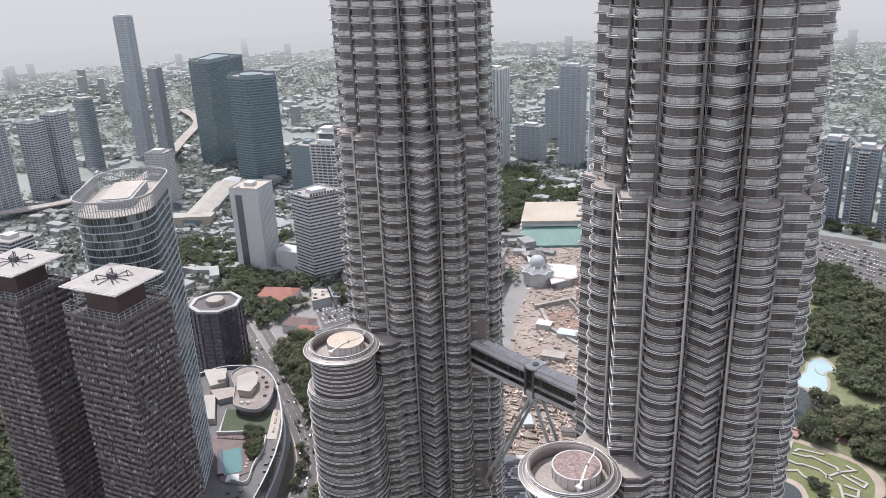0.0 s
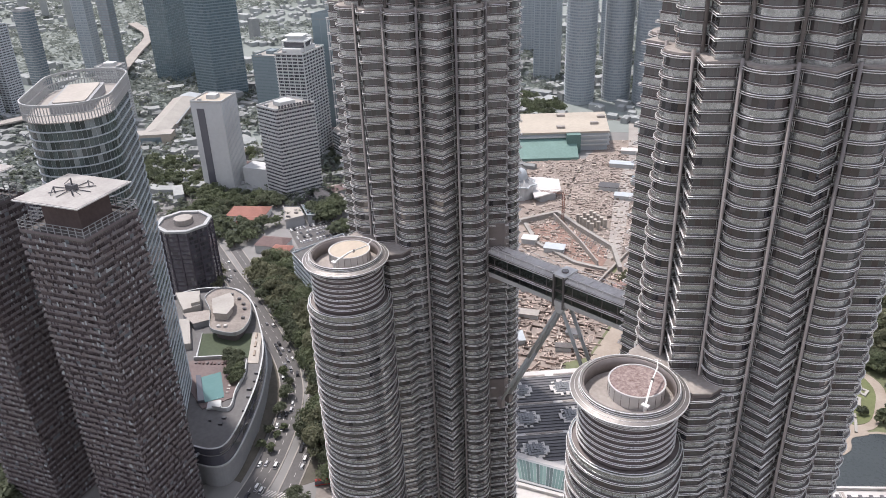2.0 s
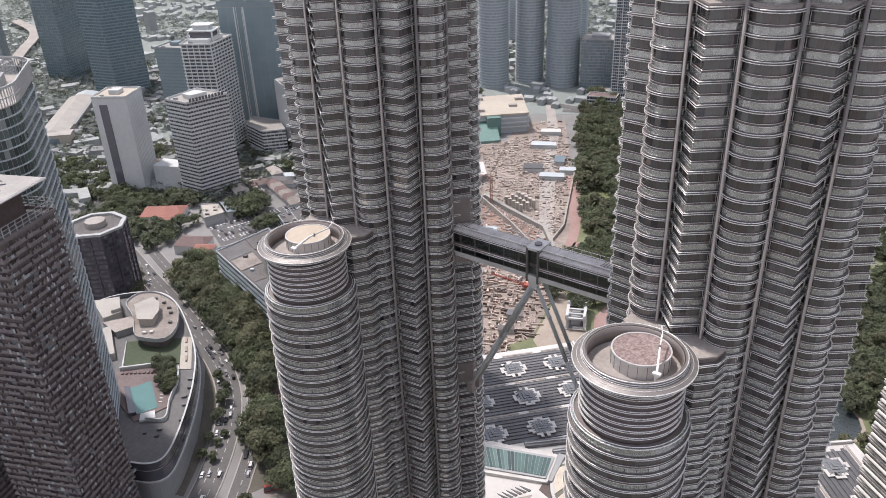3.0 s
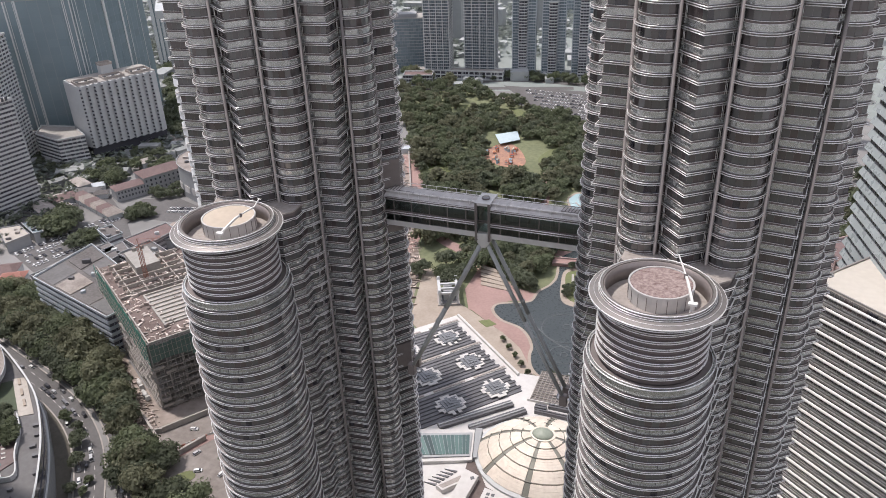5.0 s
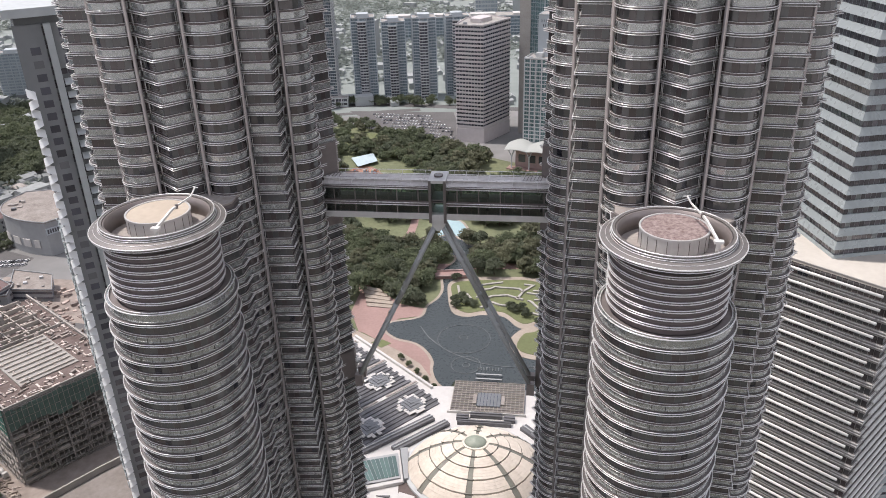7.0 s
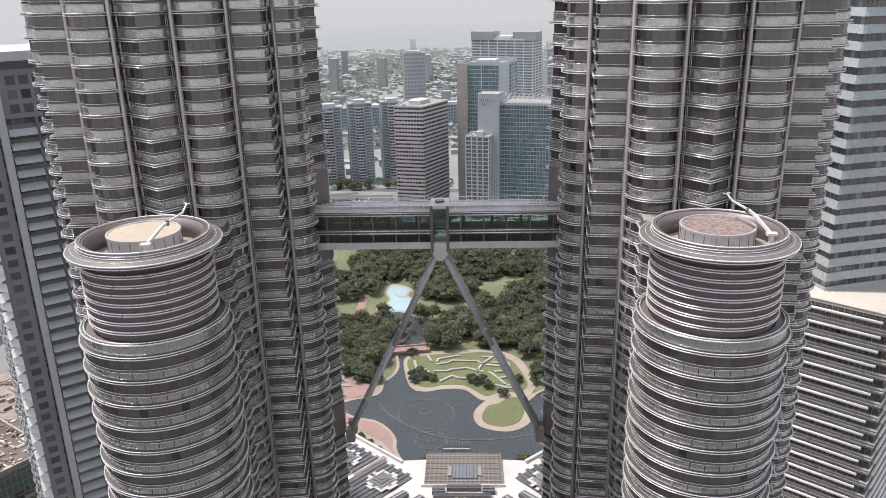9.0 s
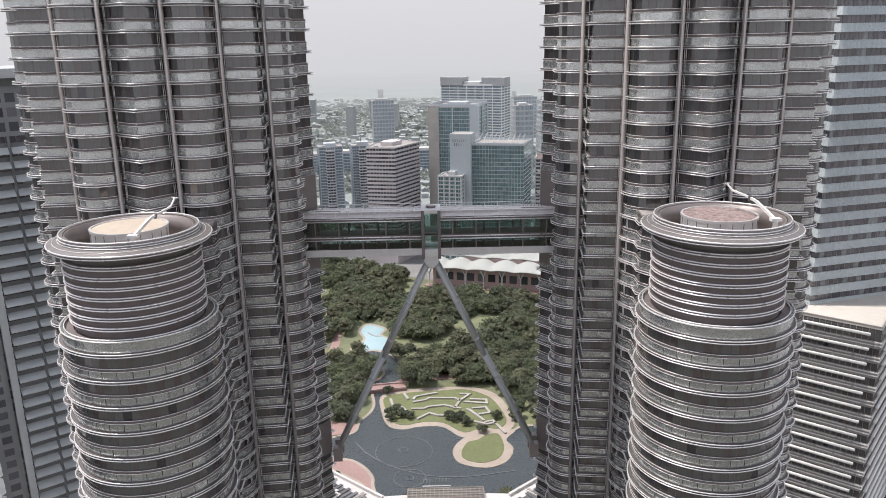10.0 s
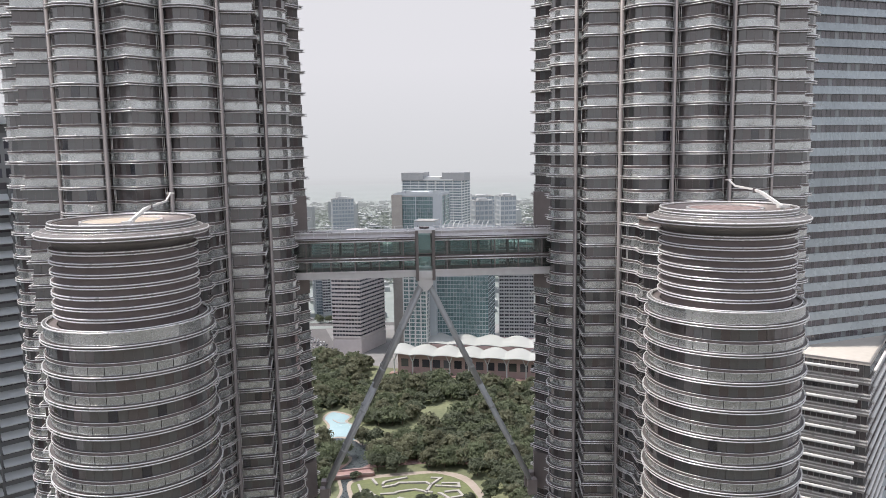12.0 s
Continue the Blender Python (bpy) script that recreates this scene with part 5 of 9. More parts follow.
for n, (cx, cy) in enumerate(((-1027, 128), (-1036, 162))):
    block("cream_flats", "cream apartment tower with close window grid", rect(cx, cy, 26, 24, 25), 112 + 5 * n, PALE_GREY, SMOKE_GLASS, 3.3, 1.7, 0.3, pier=6, bay=3, plant=0.5, group="cream flats")
block("blue_flats", "blue glass apartment slab with white fins", rect(-1010, 66, 30, 40, 20), 118, WHITE_WALL, BLUE_GLASS, 3.5, 0.8, 0.3, pier=10, bay=2.5, plant=0.4)
block("terrace_flats", "white flats with stepped balconies", rect(-470, -40, 46, 24, 25), 62, WHITE_WALL, SMOKE_GLASS, 3.4, 1.2, 1.0, bay=3, plant=0.3)
block("old_flats", "white flats with curved balconies", rect(-640, -10, 30, 26, 25), 74, WHITE_WALL, SMOKE_GLASS, 3.4, 1.4, 0.6, bay=3, plant=0.4)
block("low_office", "long grey low office with banded windows", rect(-600, 60, 60, 40, 30), 24, GREY_WALL, SMOKE_GLASS, 3.6, 1.6, 0.2, bay=3, plant=0.3)
lo = block("long_office", "long grey office with white window bands", [(-339, 126), (-262, 104), (-252, 132), (-336, 172)], 26, PALE_GREY, SMOKE_GLASS, 4.2, 1.9, 0.8, bay=3, plant=0, roof=OLD_ROOF, near=True)
la, lb, lc, ld = (Vector(p) for p in ((-339, 126), (-262, 104), (-252, 132), (-336, 172)))
for k in range(4):
    for j in range(2):
        u0, u1, v0, v1 = k / 4 + 0.02, (k + 1) / 4 - 0.012, j / 2 + 0.04, (j + 1) / 2 - 0.03
        pts = [la.lerp(lb, u).lerp(ld.lerp(lc, u), v) for u, v in ((u0, v0), (u1, v0), (u1, v1), (u0, v1))]
        part("roof_patch", Shape().prism(anticlockwise([tuple(p) for p in pts]), 26.4, 26.7 + 0.25 * ((k + j) % 2)).mesh("roof_patch"), (ROOF_GREY, OLD_ROOF, ROOF_SCREED)[(k * 2 + j) % 3], lo)
for u, v, w, z in ((0.3, 0.3, 3, 1.6), (0.42, 0.6, 4, 2.2), (0.55, 0.2, 2.4, 1.4), (0.2, 0.7, 5, 2.6), (0.66, 0.5, 3, 1.8)):
    p = la.lerp(lb, u).lerp(ld.lerp(lc, u), v)
    part("roof_unit", Shape().prism(rect(p.x, p.y, w, 2.2, 25), 26.6, 26.9 + z).mesh("roof_unit"), PALE_GREY if u > 0.4 else DARK_ROOF, lo)
block("long_office", "old grey flat-roofed office block", [(-326, 183), (-268, 164), (-262, 182), (-318, 206)], 15, GREY_WALL, SMOKE_GLASS, 4.0, 2.0, 0.3, bay=3, plant=0.2, roof=OLD_ROOF)

# the warehouse with a two-pitch roof
def shed(name, label, cx, cy, w, d, turn, h, roof, wall=WHITE_WALL, rise=None, group="", category="house"):
    t = tagged(thing(name, (cx, cy, 0), turn), label, category, group)
    rise = rise or d * 0.22
    part("wall", Shape().box(-w / 2, -d / 2, 0, w / 2, d / 2, h).mesh("wall"), wall, t)
    e = 0.7
    v = [(-w / 2 - e, -d / 2 - e, h), (w / 2 + e, -d / 2 - e, h), (w / 2 + e, d / 2 + e, h), (-w / 2 - e, d / 2 + e, h), (-w / 2 + d * 0.25, 0, h + rise), (w / 2 - d * 0.25, 0, h + rise)]
    part("roof", Shape().add(v, [(0, 1, 5, 4), (1, 2, 5), (2, 3, 4, 5), (3, 0, 4), (3, 2, 1, 0)]).mesh("roof"), roof, t)
    return t


shed("warehouse", "long pale-roofed market hall", -806, 273, 160, 30, 138, 13, CREAM_ROOF, PAVING, 5, category="hall")
shed("warehouse", "long grey-roofed market hall", -828, 297, 140, 26, 138, 12, PALE_GREY, PAVING, 5, category="hall")
gate_house = tagged(thing("market_gate", (-752, 214, 0), 138), "orange-walled end block of the market halls with a blue panel", "hall")
part("wall", Shape().box(-9, -30, 0, 9, 22, 15).mesh("wall"), BEIGE, gate_house)
part("blue_panel", Shape().box(-9.6, -18, 4, -9, 6, 12).mesh("blue_panel"), TEAL_BAND, gate_house)
part("roof", Shape().box(-9.5, -30.5, 15, 9.5, 22.5, 15.6).mesh("roof"), CREAM_ROOF, gate_house)

# towers far beyond the building site
def round_flats(cx, cy, r, h, label):
    block("round_tower", label, circle(r, 20, cx, cy), h, PALE_GREY, PALE_GLASS, 3.6, 1.3, 0.8, bay=2.5, plant=0.5, parapet=2, group="far round towers", category="apartment tower")


round_flats(-462, 672, 19, 150, "round pale apartment tower with ring balconies")
round_flats(-432, 712, 18, 152, "round pale apartment tower with ring balconies")
round_flats(-388, 722, 21, 160, "round blue-grey apartment tower with ring balconies")
block("dark_block", "dark grey office block with a white roof canopy", rect(-342, 735, 44, 34, 20), 62, GREY_WALL, BLUE_GLASS, 3.8, 0.6, 0.1, bay=3, plant=0.5)
block("lattice_flats", "white lattice-fronted apartment tower", rect(-288, 700, 30, 24, 10), 134, WHITE_WALL, DEEP_BLUE_GLASS, 3.5, 0.6, 0.9, pier=7.5, bay=2.4, plant=0.5, group="lattice flats", category="apartment tower")
block("lattice_flats", "white lattice-fronted apartment tower", rect(-240, 718, 36, 24, 8), 138, WHITE_WALL, DEEP_BLUE_GLASS, 3.5, 0.6, 0.9, pier=9, bay=2.4, plant=0.5, group="lattice flats", category="apartment tower")
block("flats_base", "white arcaded base under the lattice flats", rect(-262, 696, 110, 14, 8), 10, WHITE_WALL, SMOKE_GLASS, 4.5, 1.6, 0.4, pier=7, bay=5, plant=0)
for cx, cy, h in ((-192, 738, 96), (-158, 746, 90), (-122, 748, 94), (-86, 770, 92)):
    block("bay_flats", "pale blue-grey apartment tower with a white balcony stack", rect(cx, cy, 27, 26, 12), h, PALE_GREY, BLUE_GLASS, 3.4, 1.0, 0.3, pier=9, bay=2.6, plant=0.5, group="bay flats", category="apartment tower")
    block("balcony_stack", "white stack of balconies on the flats", rect(cx + 2, cy - 15, 9, 5, 12), h - 4, WHITE_WALL, SMOKE_GLASS, 3.4, 1.3, 0.6, bay=3, plant=0, group="balcony stacks", category="balcony stack")
for cx, cy, w, h in ((-565, 738, 32, 150), (-690, 860, 40, 88), (-632, 722, 40, 58), (-560, 900, 34, 120), (-500, 960, 40, 110), (-760, 980, 40, 96)):
    block("far_flats", "hazy grey apartment tower", rect(cx, cy, w, 26, 20), h, PALE_GREY, PALE_GLASS, 3.6, 1.4, 0.3, pier=8, bay=3, plant=0.5, group="far flats", category="apartment tower")
block("arcade_house", "white house with a maroon roof by the site", rect(-300, 662, 34, 18, 15), 12, WHITE_WALL, SMOKE_GLASS, 4, 1.5, 0.3, bay=3, plant=0, roof=MAROON)

# the exhibition hall with a green sloping front, and the mosque
hall = tagged(thing("exhibition_hall"), "large hall with a beige flat roof and green sloping front", "hall")
HALL = [(-411, 454), (-327, 535), (-369, 589), (-453, 509)]
part("wall", Shape().prism(HALL, 0, 20).mesh("wall"), PALE_GREY, hall)
part("roof", Shape().prism(offset_poly(anticlockwise(HALL), 1.5), 20, 22).mesh("roof"), BEIGE, hall)
for k in range(3):
    part("ledge", ring_prism(Shape(), offset_poly(anticlockwise(HALL), 2.2), offset_poly(anticlockwise(HALL), 0.1), 6 + 5 * k, 7.4 + 5 * k).mesh("ledge"), WHITE_WALL, hall)
part("front_slope", Shape().add([(-411, 454, 15), (-352, 511, 15), (-332, 489, 3), (-391, 432, 3), (-411, 454, 0), (-352, 511, 0), (-332, 489, 0), (-391, 432, 0)], [(0, 3, 2, 1), (3, 7, 6, 2), (2, 6, 5, 1), (0, 4, 7, 3), (4, 5, 6, 7)]).mesh("front_slope"), paint("green_sloping_sheet", (0.16, 0.27, 0.24), 0.6, 0, (0.11, 0.19, 0.17), 0.05, 0.4, 0.8), hall)
part("stair_tower", Shape().prism(rect(-352, 506, 15, 12, 43), 0, 21).mesh("stair_tower"), paint("green_wall", (0.13, 0.22, 0.20), 0.6), hall)
for p in ((-398, 545), (-352, 545), (-372, 510), (-360, 570)):
    part("roof_unit", Shape().prism(rect(*p, 9, 5, 43), 22, 24.5).mesh("roof_unit"), PAVING, hall)

mosque = tagged(thing("mosque", (-318, 372, 0)), "white-roofed mosque with a ribbed grey dome on a star base", "mosque")
part("prayer_hall", Shape().prism(circle(14, 8, 0, 0, 0.2), 0, 13).mesh("prayer_hall"), WHITE_WALL, mosque)
star = [((17.5 if k % 2 else 13.5) * math.cos(math.tau * k / 16), (17.5 if k % 2 else 13.5) * math.sin(math.tau * k / 16)) for k in range(16)]
part("star_roof", Shape().prism(star, 13, 14.2).mesh("star_roof"), PALE_GREY, mosque)
part("star_slope", Shape().prism([(x * 0.92, y * 0.92) for x, y in star], 14.2, 19, [(x * 0.45, y * 0.45) for x, y in star]).mesh("star_slope"), GREY_WALL, mosque)
dome_prof = [(7.6 * math.cos(a) + 0.01, 21 + 7.6 * math.sin(a)) for a in np.linspace(-0.2, math.pi / 2, 9)]
dm = part("dome", Shape().lathe([(7.6, 18.5)] + dome_prof, 32, closed=False).mesh("dome", True), PALE_GREY, mosque)
part("finial", Shape().rod((0, 0, 28.4), (0, 0, 33), 0.25, 6, 0.05).mesh("finial"), BRONZE, dm)
for k in range(8):
    a = math.tau * (k + 0.5) / 8
    part("buttress", Shape().beam((12.6 * math.cos(a), 12.6 * math.sin(a), 14.2), (8 * math.cos(a), 8 * math.sin(a), 19.5), 1.2, 1.2).mesh("buttress"), WHITE_ROOF, mosque)
part("court_roof", Shape().prism(anticlockwise([(-42, 32), (-17, 25), (-1, 38), (14, 44), (33, 22), (25, -8), (12, 4), (-20, 12)]), 6.5, 7.6).mesh("court_roof"), WHITE_ROOF, mosque)
part("court_wall", Shape().prism(anticlockwise([(-40, 30), (-10, 21), (19, 38), (32, 14), (25, 0), (12, 5), (-19, 13)]), 0, 6.5).mesh("court_wall"), GREY_WALL, mosque)

# the hotel group beyond the park
bo = block("banded_office", "brown and cream banded office with a gridded side", [(-64, 578), (-37, 572), (-14, 612), (-40, 632), (-58, 612)], 114, BAND_STONE, SMOKE_GLASS, 3.8, 2.0, 0.5, bay=3, plant=0.4, base=14, near=True)
block("green_hotel", "teal glass hotel block with a ribbed vault roof", [(34, 528), (80, 517), (91, 552), (46, 566)], 122, PALE_GREY, TEAL_GLASS, 3.7, 0.45, 0.12, bay=2.6, plant=0, parapet=2)
vault = Shape()
for k in range(11):
    x = 37 + k * 4.2
    y = 529 - k * 1.05
    for j in range(6):
        a0, a1 = math.pi / 2 * j / 6, math.pi / 2 * (j + 1) / 6
        vault.beam((x + 5 * (1 - math.cos(a0)), y + 20 * (1 - math.cos(a0)) + 1, 124 + 6 * math.sin(a0)), (x + 5 * (1 - math.cos(a1)), y + 20 * (1 - math.cos(a1)) + 1, 124 + 6 * math.sin(a1)), 0.5, 0.6)
tagged(part("vault_ribs", vault.mesh("vault_ribs"), CROWN, None), "white curved vault ribs on the hotel roof", "roof ribs", kind="stuff")
sg = block("sign_tower", "pale sign tower of the hotel", [(15, 526), (33, 521), (38, 540), (20, 545)], 132, PALE_GREY, PALE_GREY, 30, 29.8, 0.1, plant=0, parapet=0.5)
for k in range(11):
    r, c = divmod(k, 7)
    part("sign_bar", Shape().box(17.5 + c * 1.9 + r * 1.5, 525.0 - c * 0.5 - r * 0.4, 126 - 3.6 * r, 18.9 + c * 1.9 + r * 1.5, 525.4 - c * 0.5 - r * 0.4, 128.4 - 3.6 * r).mesh("sign_bar"), SIGN, sg)
block("hotel_wing", "cream and teal lower hotel wing", [(4, 517), (24, 512), (30, 530), (10, 536)], 96, WHITE_WALL, TEAL_GLASS, 3.6, 0.9, 0.4, pier=5, bay=2.4, plant=0.3)
wt2 = block("wedge_tower", "wedge-shaped teal glass tower with a pale edge pier", [(-3, 610), (42, 596), (56, 640), (10, 652)], 149, PALE_GREY, TEAL_GLASS, 3.8, 0.4, 0.15, pier=22, bay=2.4, plant=0.4, parapet=3)
part("edge_pier", Shape().prism(anticlockwise([(-4.5, 609), (6, 606), (8, 613), (-2.6, 617)]), 0, 151).mesh("edge_pier"), CREAM_ROOF, wt2, "wide pale corner pier")
part("edge_pier", Shape().prism(anticlockwise([(36, 597.4), (43.5, 594.8), (46, 602), (38.6, 605)]), 0, 151).mesh("edge_pier"), PALE_GREY, wt2)
block("cream_tower", "cream apartment tower with a window grid", rect(118, 590, 34, 28, -10), 100, WHITE_WALL, SMOKE_GLASS, 3.5, 1.6, 0.4, pier=5, bay=2.4, plant=0.6, roof=MAROON)
wh = block("white_hotel", "long white lattice hotel with twin roof houses", [(12, 902), (90, 866), (104, 896), (28, 930)], 152, FLAT_WHITE, BLUE_GLASS, 3.6, 1.3, 0.8, pier=13, bay=3, plant=0, parapet=2)
for cx, cy in ((30, 904), (84, 880)):
    part("roof_house", Shape().prism(rect(cx, cy, 32, 22, -25), 152.4, 163).mesh("roof_house"), GREY_WALL, wh)
part("sky_terrace", Shape().prism(rect(57, 898, 24, 24, -25), 152.4, 157).mesh("sky_terrace"), FLAT_WHITE, wh)
for cx, cy, w, h in ((128, 960, 26, 118), (168, 990, 24, 122), (-96, 1330, 40, 100), (60, 1500, 60, 60), (190, 1480, 50, 90), (-700, 1500, 40, 110), (-640, 1520, 40, 120), (-1250, 900, 40, 120), (-1180, 930, 40, 130)):
    block("far_flats", "hazy white apartment slab far off", rect(cx, cy, w, 24, 10), h, WHITE_WALL, PALE_GLASS, 7.2, 2.4, 0.3, pier=6, bay=3, plant=0.5, group="far white slabs", category="apartment tower")
block("long_low", "long low grey office with white roof canopies", rect(-120, 1120, 250, 40, 8), 34, PALE_GREY, BLUE_GLASS, 5, 1.2, 0.2, bay=5, plant=0)
for k in range(4):
    tagged(part("roof_canopy", Shape().prism(rect(-220 + k * 68, 1103 + k * 9, 40, 16, 8), 34.3, 38).mesh("roof_canopy"), WHITE_ROOF, None), "white flat roof canopy on the long office", "canopy")


# the convention hall with wave canopies
conv = tagged(thing("convention_hall", (52, 484, 0), -17), "pink low hall with rows of white wave canopies", "convention hall")
part("wall", Shape().box(-58, 4, 0, 72, 56, 18).mesh("wall"), PINK_WALL, conv)
part("terrace", Shape().box(-64, -4, 0, 78, 4, 1.2).mesh("terrace"), PINK_PAVING, conv)
for row in range(2):
    wave = Shape()
    n, m = 84, 6
    y0, y1, zb, xs = (-4, 16, 18.5, -66) if row == 0 else (18, 40, 23.5, -40)
    v = []
    for i in range(n + 1):
        x = xs + (80 - xs) * i / n
        for j in range(m + 1):
            t = j / m
            hump = abs(math.sin(math.pi * (i / n) * (7.0 if row == 0 else 5.0)))
            v.append((x, y0 + (y1 - y0) * t, zb + 3.6 * hump * (0.3 + 0.7 * t) + 3.0 * math.sin(t * math.pi * 0.8)))
    wave.add(v, [(i * (m + 1) + j, (i + 1) * (m + 1) + j, (i + 1) * (m + 1) + j + 1, i * (m + 1) + j + 1) for i in range(n) for j in range(m)])
    wave.add([(x, y, z - 0.5) for x, y, z in v], [(i * (m + 1) + j + 1, (i + 1) * (m + 1) + j + 1, (i + 1) * (m + 1) + j, i * (m + 1) + j) for i in range(n) for j in range(m)])
    part("canopy", wave.mesh("canopy", True), CANOPY, conv)
part("upper_wall", Shape().box(-36, 18, 18, 72, 54, 23.5).mesh("upper_wall"), PINK_WALL, conv)
for k in range(9):
    x = -60 + k * 16.6
    strut = part("strut", Shape().beam((x, -1, 0), (x, -1, 12.0), 1.0, 1.0).mesh("strut"), WHITE_WALL, conv)
    for dx in (-3, 3):
        part("strut_arm", Shape().beam((x, -1, 11.8), (x + dx, -2.5, 19.0), 0.7, 0.7).mesh("strut_arm"), WHITE_WALL, strut)
for k in range(13):
    part("arch_window", Shape().box(-55 + k * 9.6, 3.7, 6, -48.5 + k * 9.6, 4.1, 13).mesh("arch_window"), SMOKE_GLASS, conv)

# white ribbed office and dark towers north-west
PALE_RIB = paint("white_ribbed_wall", (0.52, 0.53, 0.535), 0.8, 0, (0.40, 0.41, 0.415), 0.03, 0.3, 0.6)
rb = tagged(thing("ribbed_office"), "white pleated office block on a dark base", "office")
A0, B0 = Vector((-497, 346)), Vector((-464, 410))
rd = (B0 - A0).normalized()
ro = Vector((rd.y, -rd.x))
part("core", Shape().prism(anticlockwise([tuple(A0), tuple(B0), tuple(B0 - ro * 34), tuple(A0 - ro * 34)]), 15, 73).mesh("core"), PALE_RIB, rb)
part("dark_base", Shape().prism(anticlockwise([tuple(A0 - ro * 3), tuple(B0 - ro * 3), tuple(B0 - ro * 31), tuple(A0 - ro * 31)]), 0, 15).mesh("dark_base"), SMOKE_GLASS, rb)
part("roof", Shape().prism(anticlockwise([tuple(A0), tuple(B0), tuple(B0 - ro * 34), tuple(A0 - ro * 34)]), 73, 73.6).mesh("roof"), CONCRETE, rb)
c = A0 + rd * 34 - ro * 22
part("lift_house", Shape().prism(rect(c.x, c.y, 11, 9, 63), 73.6, 83).mesh("lift_house"), PALE_RIB, rb)
part("lift_cap", ring_prism(Shape(), rect(c.x, c.y, 11.8, 9.8, 63), rect(c.x, c.y, 10.6, 8.6, 63), 83, 85.2).mesh("lift_cap"), DECK, rb)
for k in range(3):
    c = A0 + rd * (9 + 25 * k) - ro * 9
    part("roof_parapet", ring_prism(Shape(), rect(c.x, c.y, 19, 14, 63), rect(c.x, c.y, 18, 13, 63), 73.6, 75.8).mesh("roof_parapet"), DECK, rb)
    for j in range(4):
        q = c + rd * (j * 4 - 6) - ro * (2 - 4 * (j % 2))
        part("roof_unit", Shape().prism(rect(q.x, q.y, 2.4, 1.9, 63), 73.6, 75.2).mesh("roof_unit"), WHITE_WALL if j % 2 else DARK_ROOF, rb)
for side in (0, 1):
    start, along, out_dir, count = (A0, rd, ro, 11) if side == 0 else (A0 - ro * 34, ro, -rd, 5)
    for k in range(count):
        p = start + along * (k * 6.54 + 0.1)
        pleat = part("pleat", Shape().prism(anticlockwise([tuple(p), tuple(p + along * 6.4), tuple(p + along * 1.0 + out_dir * 2.6)]), 15, 73).mesh("pleat"), PALE_RIB, rb)
        slots = Shape()
        for z in range(16):
            c = p + along * 0.55 + out_dir * 1.3
            slots.prism(rect(c.x, c.y, 1.7, 1.7, 27), 17 + z * 3.5, 18.3 + z * 3.5)
        tagged(part("window_column", slots.mesh("window_column"), SMOKE_GLASS, pleat), kind="stuff")
rt = block("ribbed_tower", "tall grey office with white vertical fins on slim feet", rect(-646, 658, 32, 30, 20), 138, FLAT_WHITE, NIGHT_GLASS, 6.0, 0.1, 0.02, bay=5, z0=12, plant=0.5)
ring = rect(-646, 658, 33, 31, 20)
for a, b, count in zip(ring, ring[1:] + ring[:1], (6, 5, 6, 5)):
    a, b = Vector(a), Vector(b)
    turn = math.degrees(math.atan2(b.y - a.y, b.x - a.x))
    for k in range(count):
        p = a.lerp(b, (k + 0.5) / count)
        part("fin", Shape().prism(rect(p.x, p.y, 3.0, 1.6, turn), -1.5, 139.5).mesh("fin"), FLAT_WHITE, rt)
        part("foot", Shape().prism(rect(p.x, p.y, 1.4, 1.4, turn), -12, -1.5).mesh("foot"), FLAT_WHITE, rt)
part("base", Shape().prism(rect(-646, 658, 22, 20, 20), -12, 0).mesh("base"), SMOKE_GLASS, rt)
block("old_office", "low grey office with stripes near the ribbed block", rect(-600, 350, 60, 30, 20), 22, GREY_WALL, SMOKE_GLASS, 3.6, 1.8, 0.3, bay=3, plant=0.3)

SLAB_WALL = paint("blue_grey_concrete", (0.20, 0.208, 0.212), 0.8, 0, (0.145, 0.15, 0.153), 0.04, 0.3, 0.7)
ZIG_WHITE = paint("bright_white_panel", (0.86, 0.86, 0.85), 0.6, 0, (0.74, 0.74, 0.73), 0.2, 0.8, 0.5)
SLAB_GREY = paint("grey_corner_concrete", (0.25, 0.258, 0.262), 0.8, 0, (0.19, 0.195, 0.198), 0.04, 0.3, 0.7)
SLAB_LEDGE = paint("pale_teal_ledge", (0.50, 0.525, 0.525), 0.6, 0, (0.40, 0.42, 0.42), 0.05, 0.4, 0.7)
# the big office block behind the west tower, with a zigzag light strip on its corner
mx = block("slab_office", "blue-grey concrete office slab with pale window ledges", [(-146, 66), (-112, 92), (-130, 115), (-164, 89)], 204, SLAB_WALL, PLUM_GLASS, 4.4, 1.5, 0.15, bay=3.0, plant=0.4, parapet=3, roof=CONCRETE, near=True)
dv = (Vector((-96, 104)) - Vector((-146, 66))).normalized()
nv = Vector((dv.y, -dv.x))
ledge = Shape()
ledge_run = Vector((dv.x, dv.y)) * 8.0
out2 = nv * 2.4
ledge.add([(0, 0, 1.7), (*ledge_run, 1.7), (*(ledge_run + out2), 0.0), (*out2, 0.0), (0, 0, -0.2), (*ledge_run, -0.2), (*(ledge_run + out2), -0.35), (*out2, -0.35)],
          [(3, 2, 1, 0), (4, 5, 6, 7), (2, 3, 7, 6), (0, 4, 7, 3), (1, 2, 6, 5)])
ledge = ledge.mesh("sun_ledge")
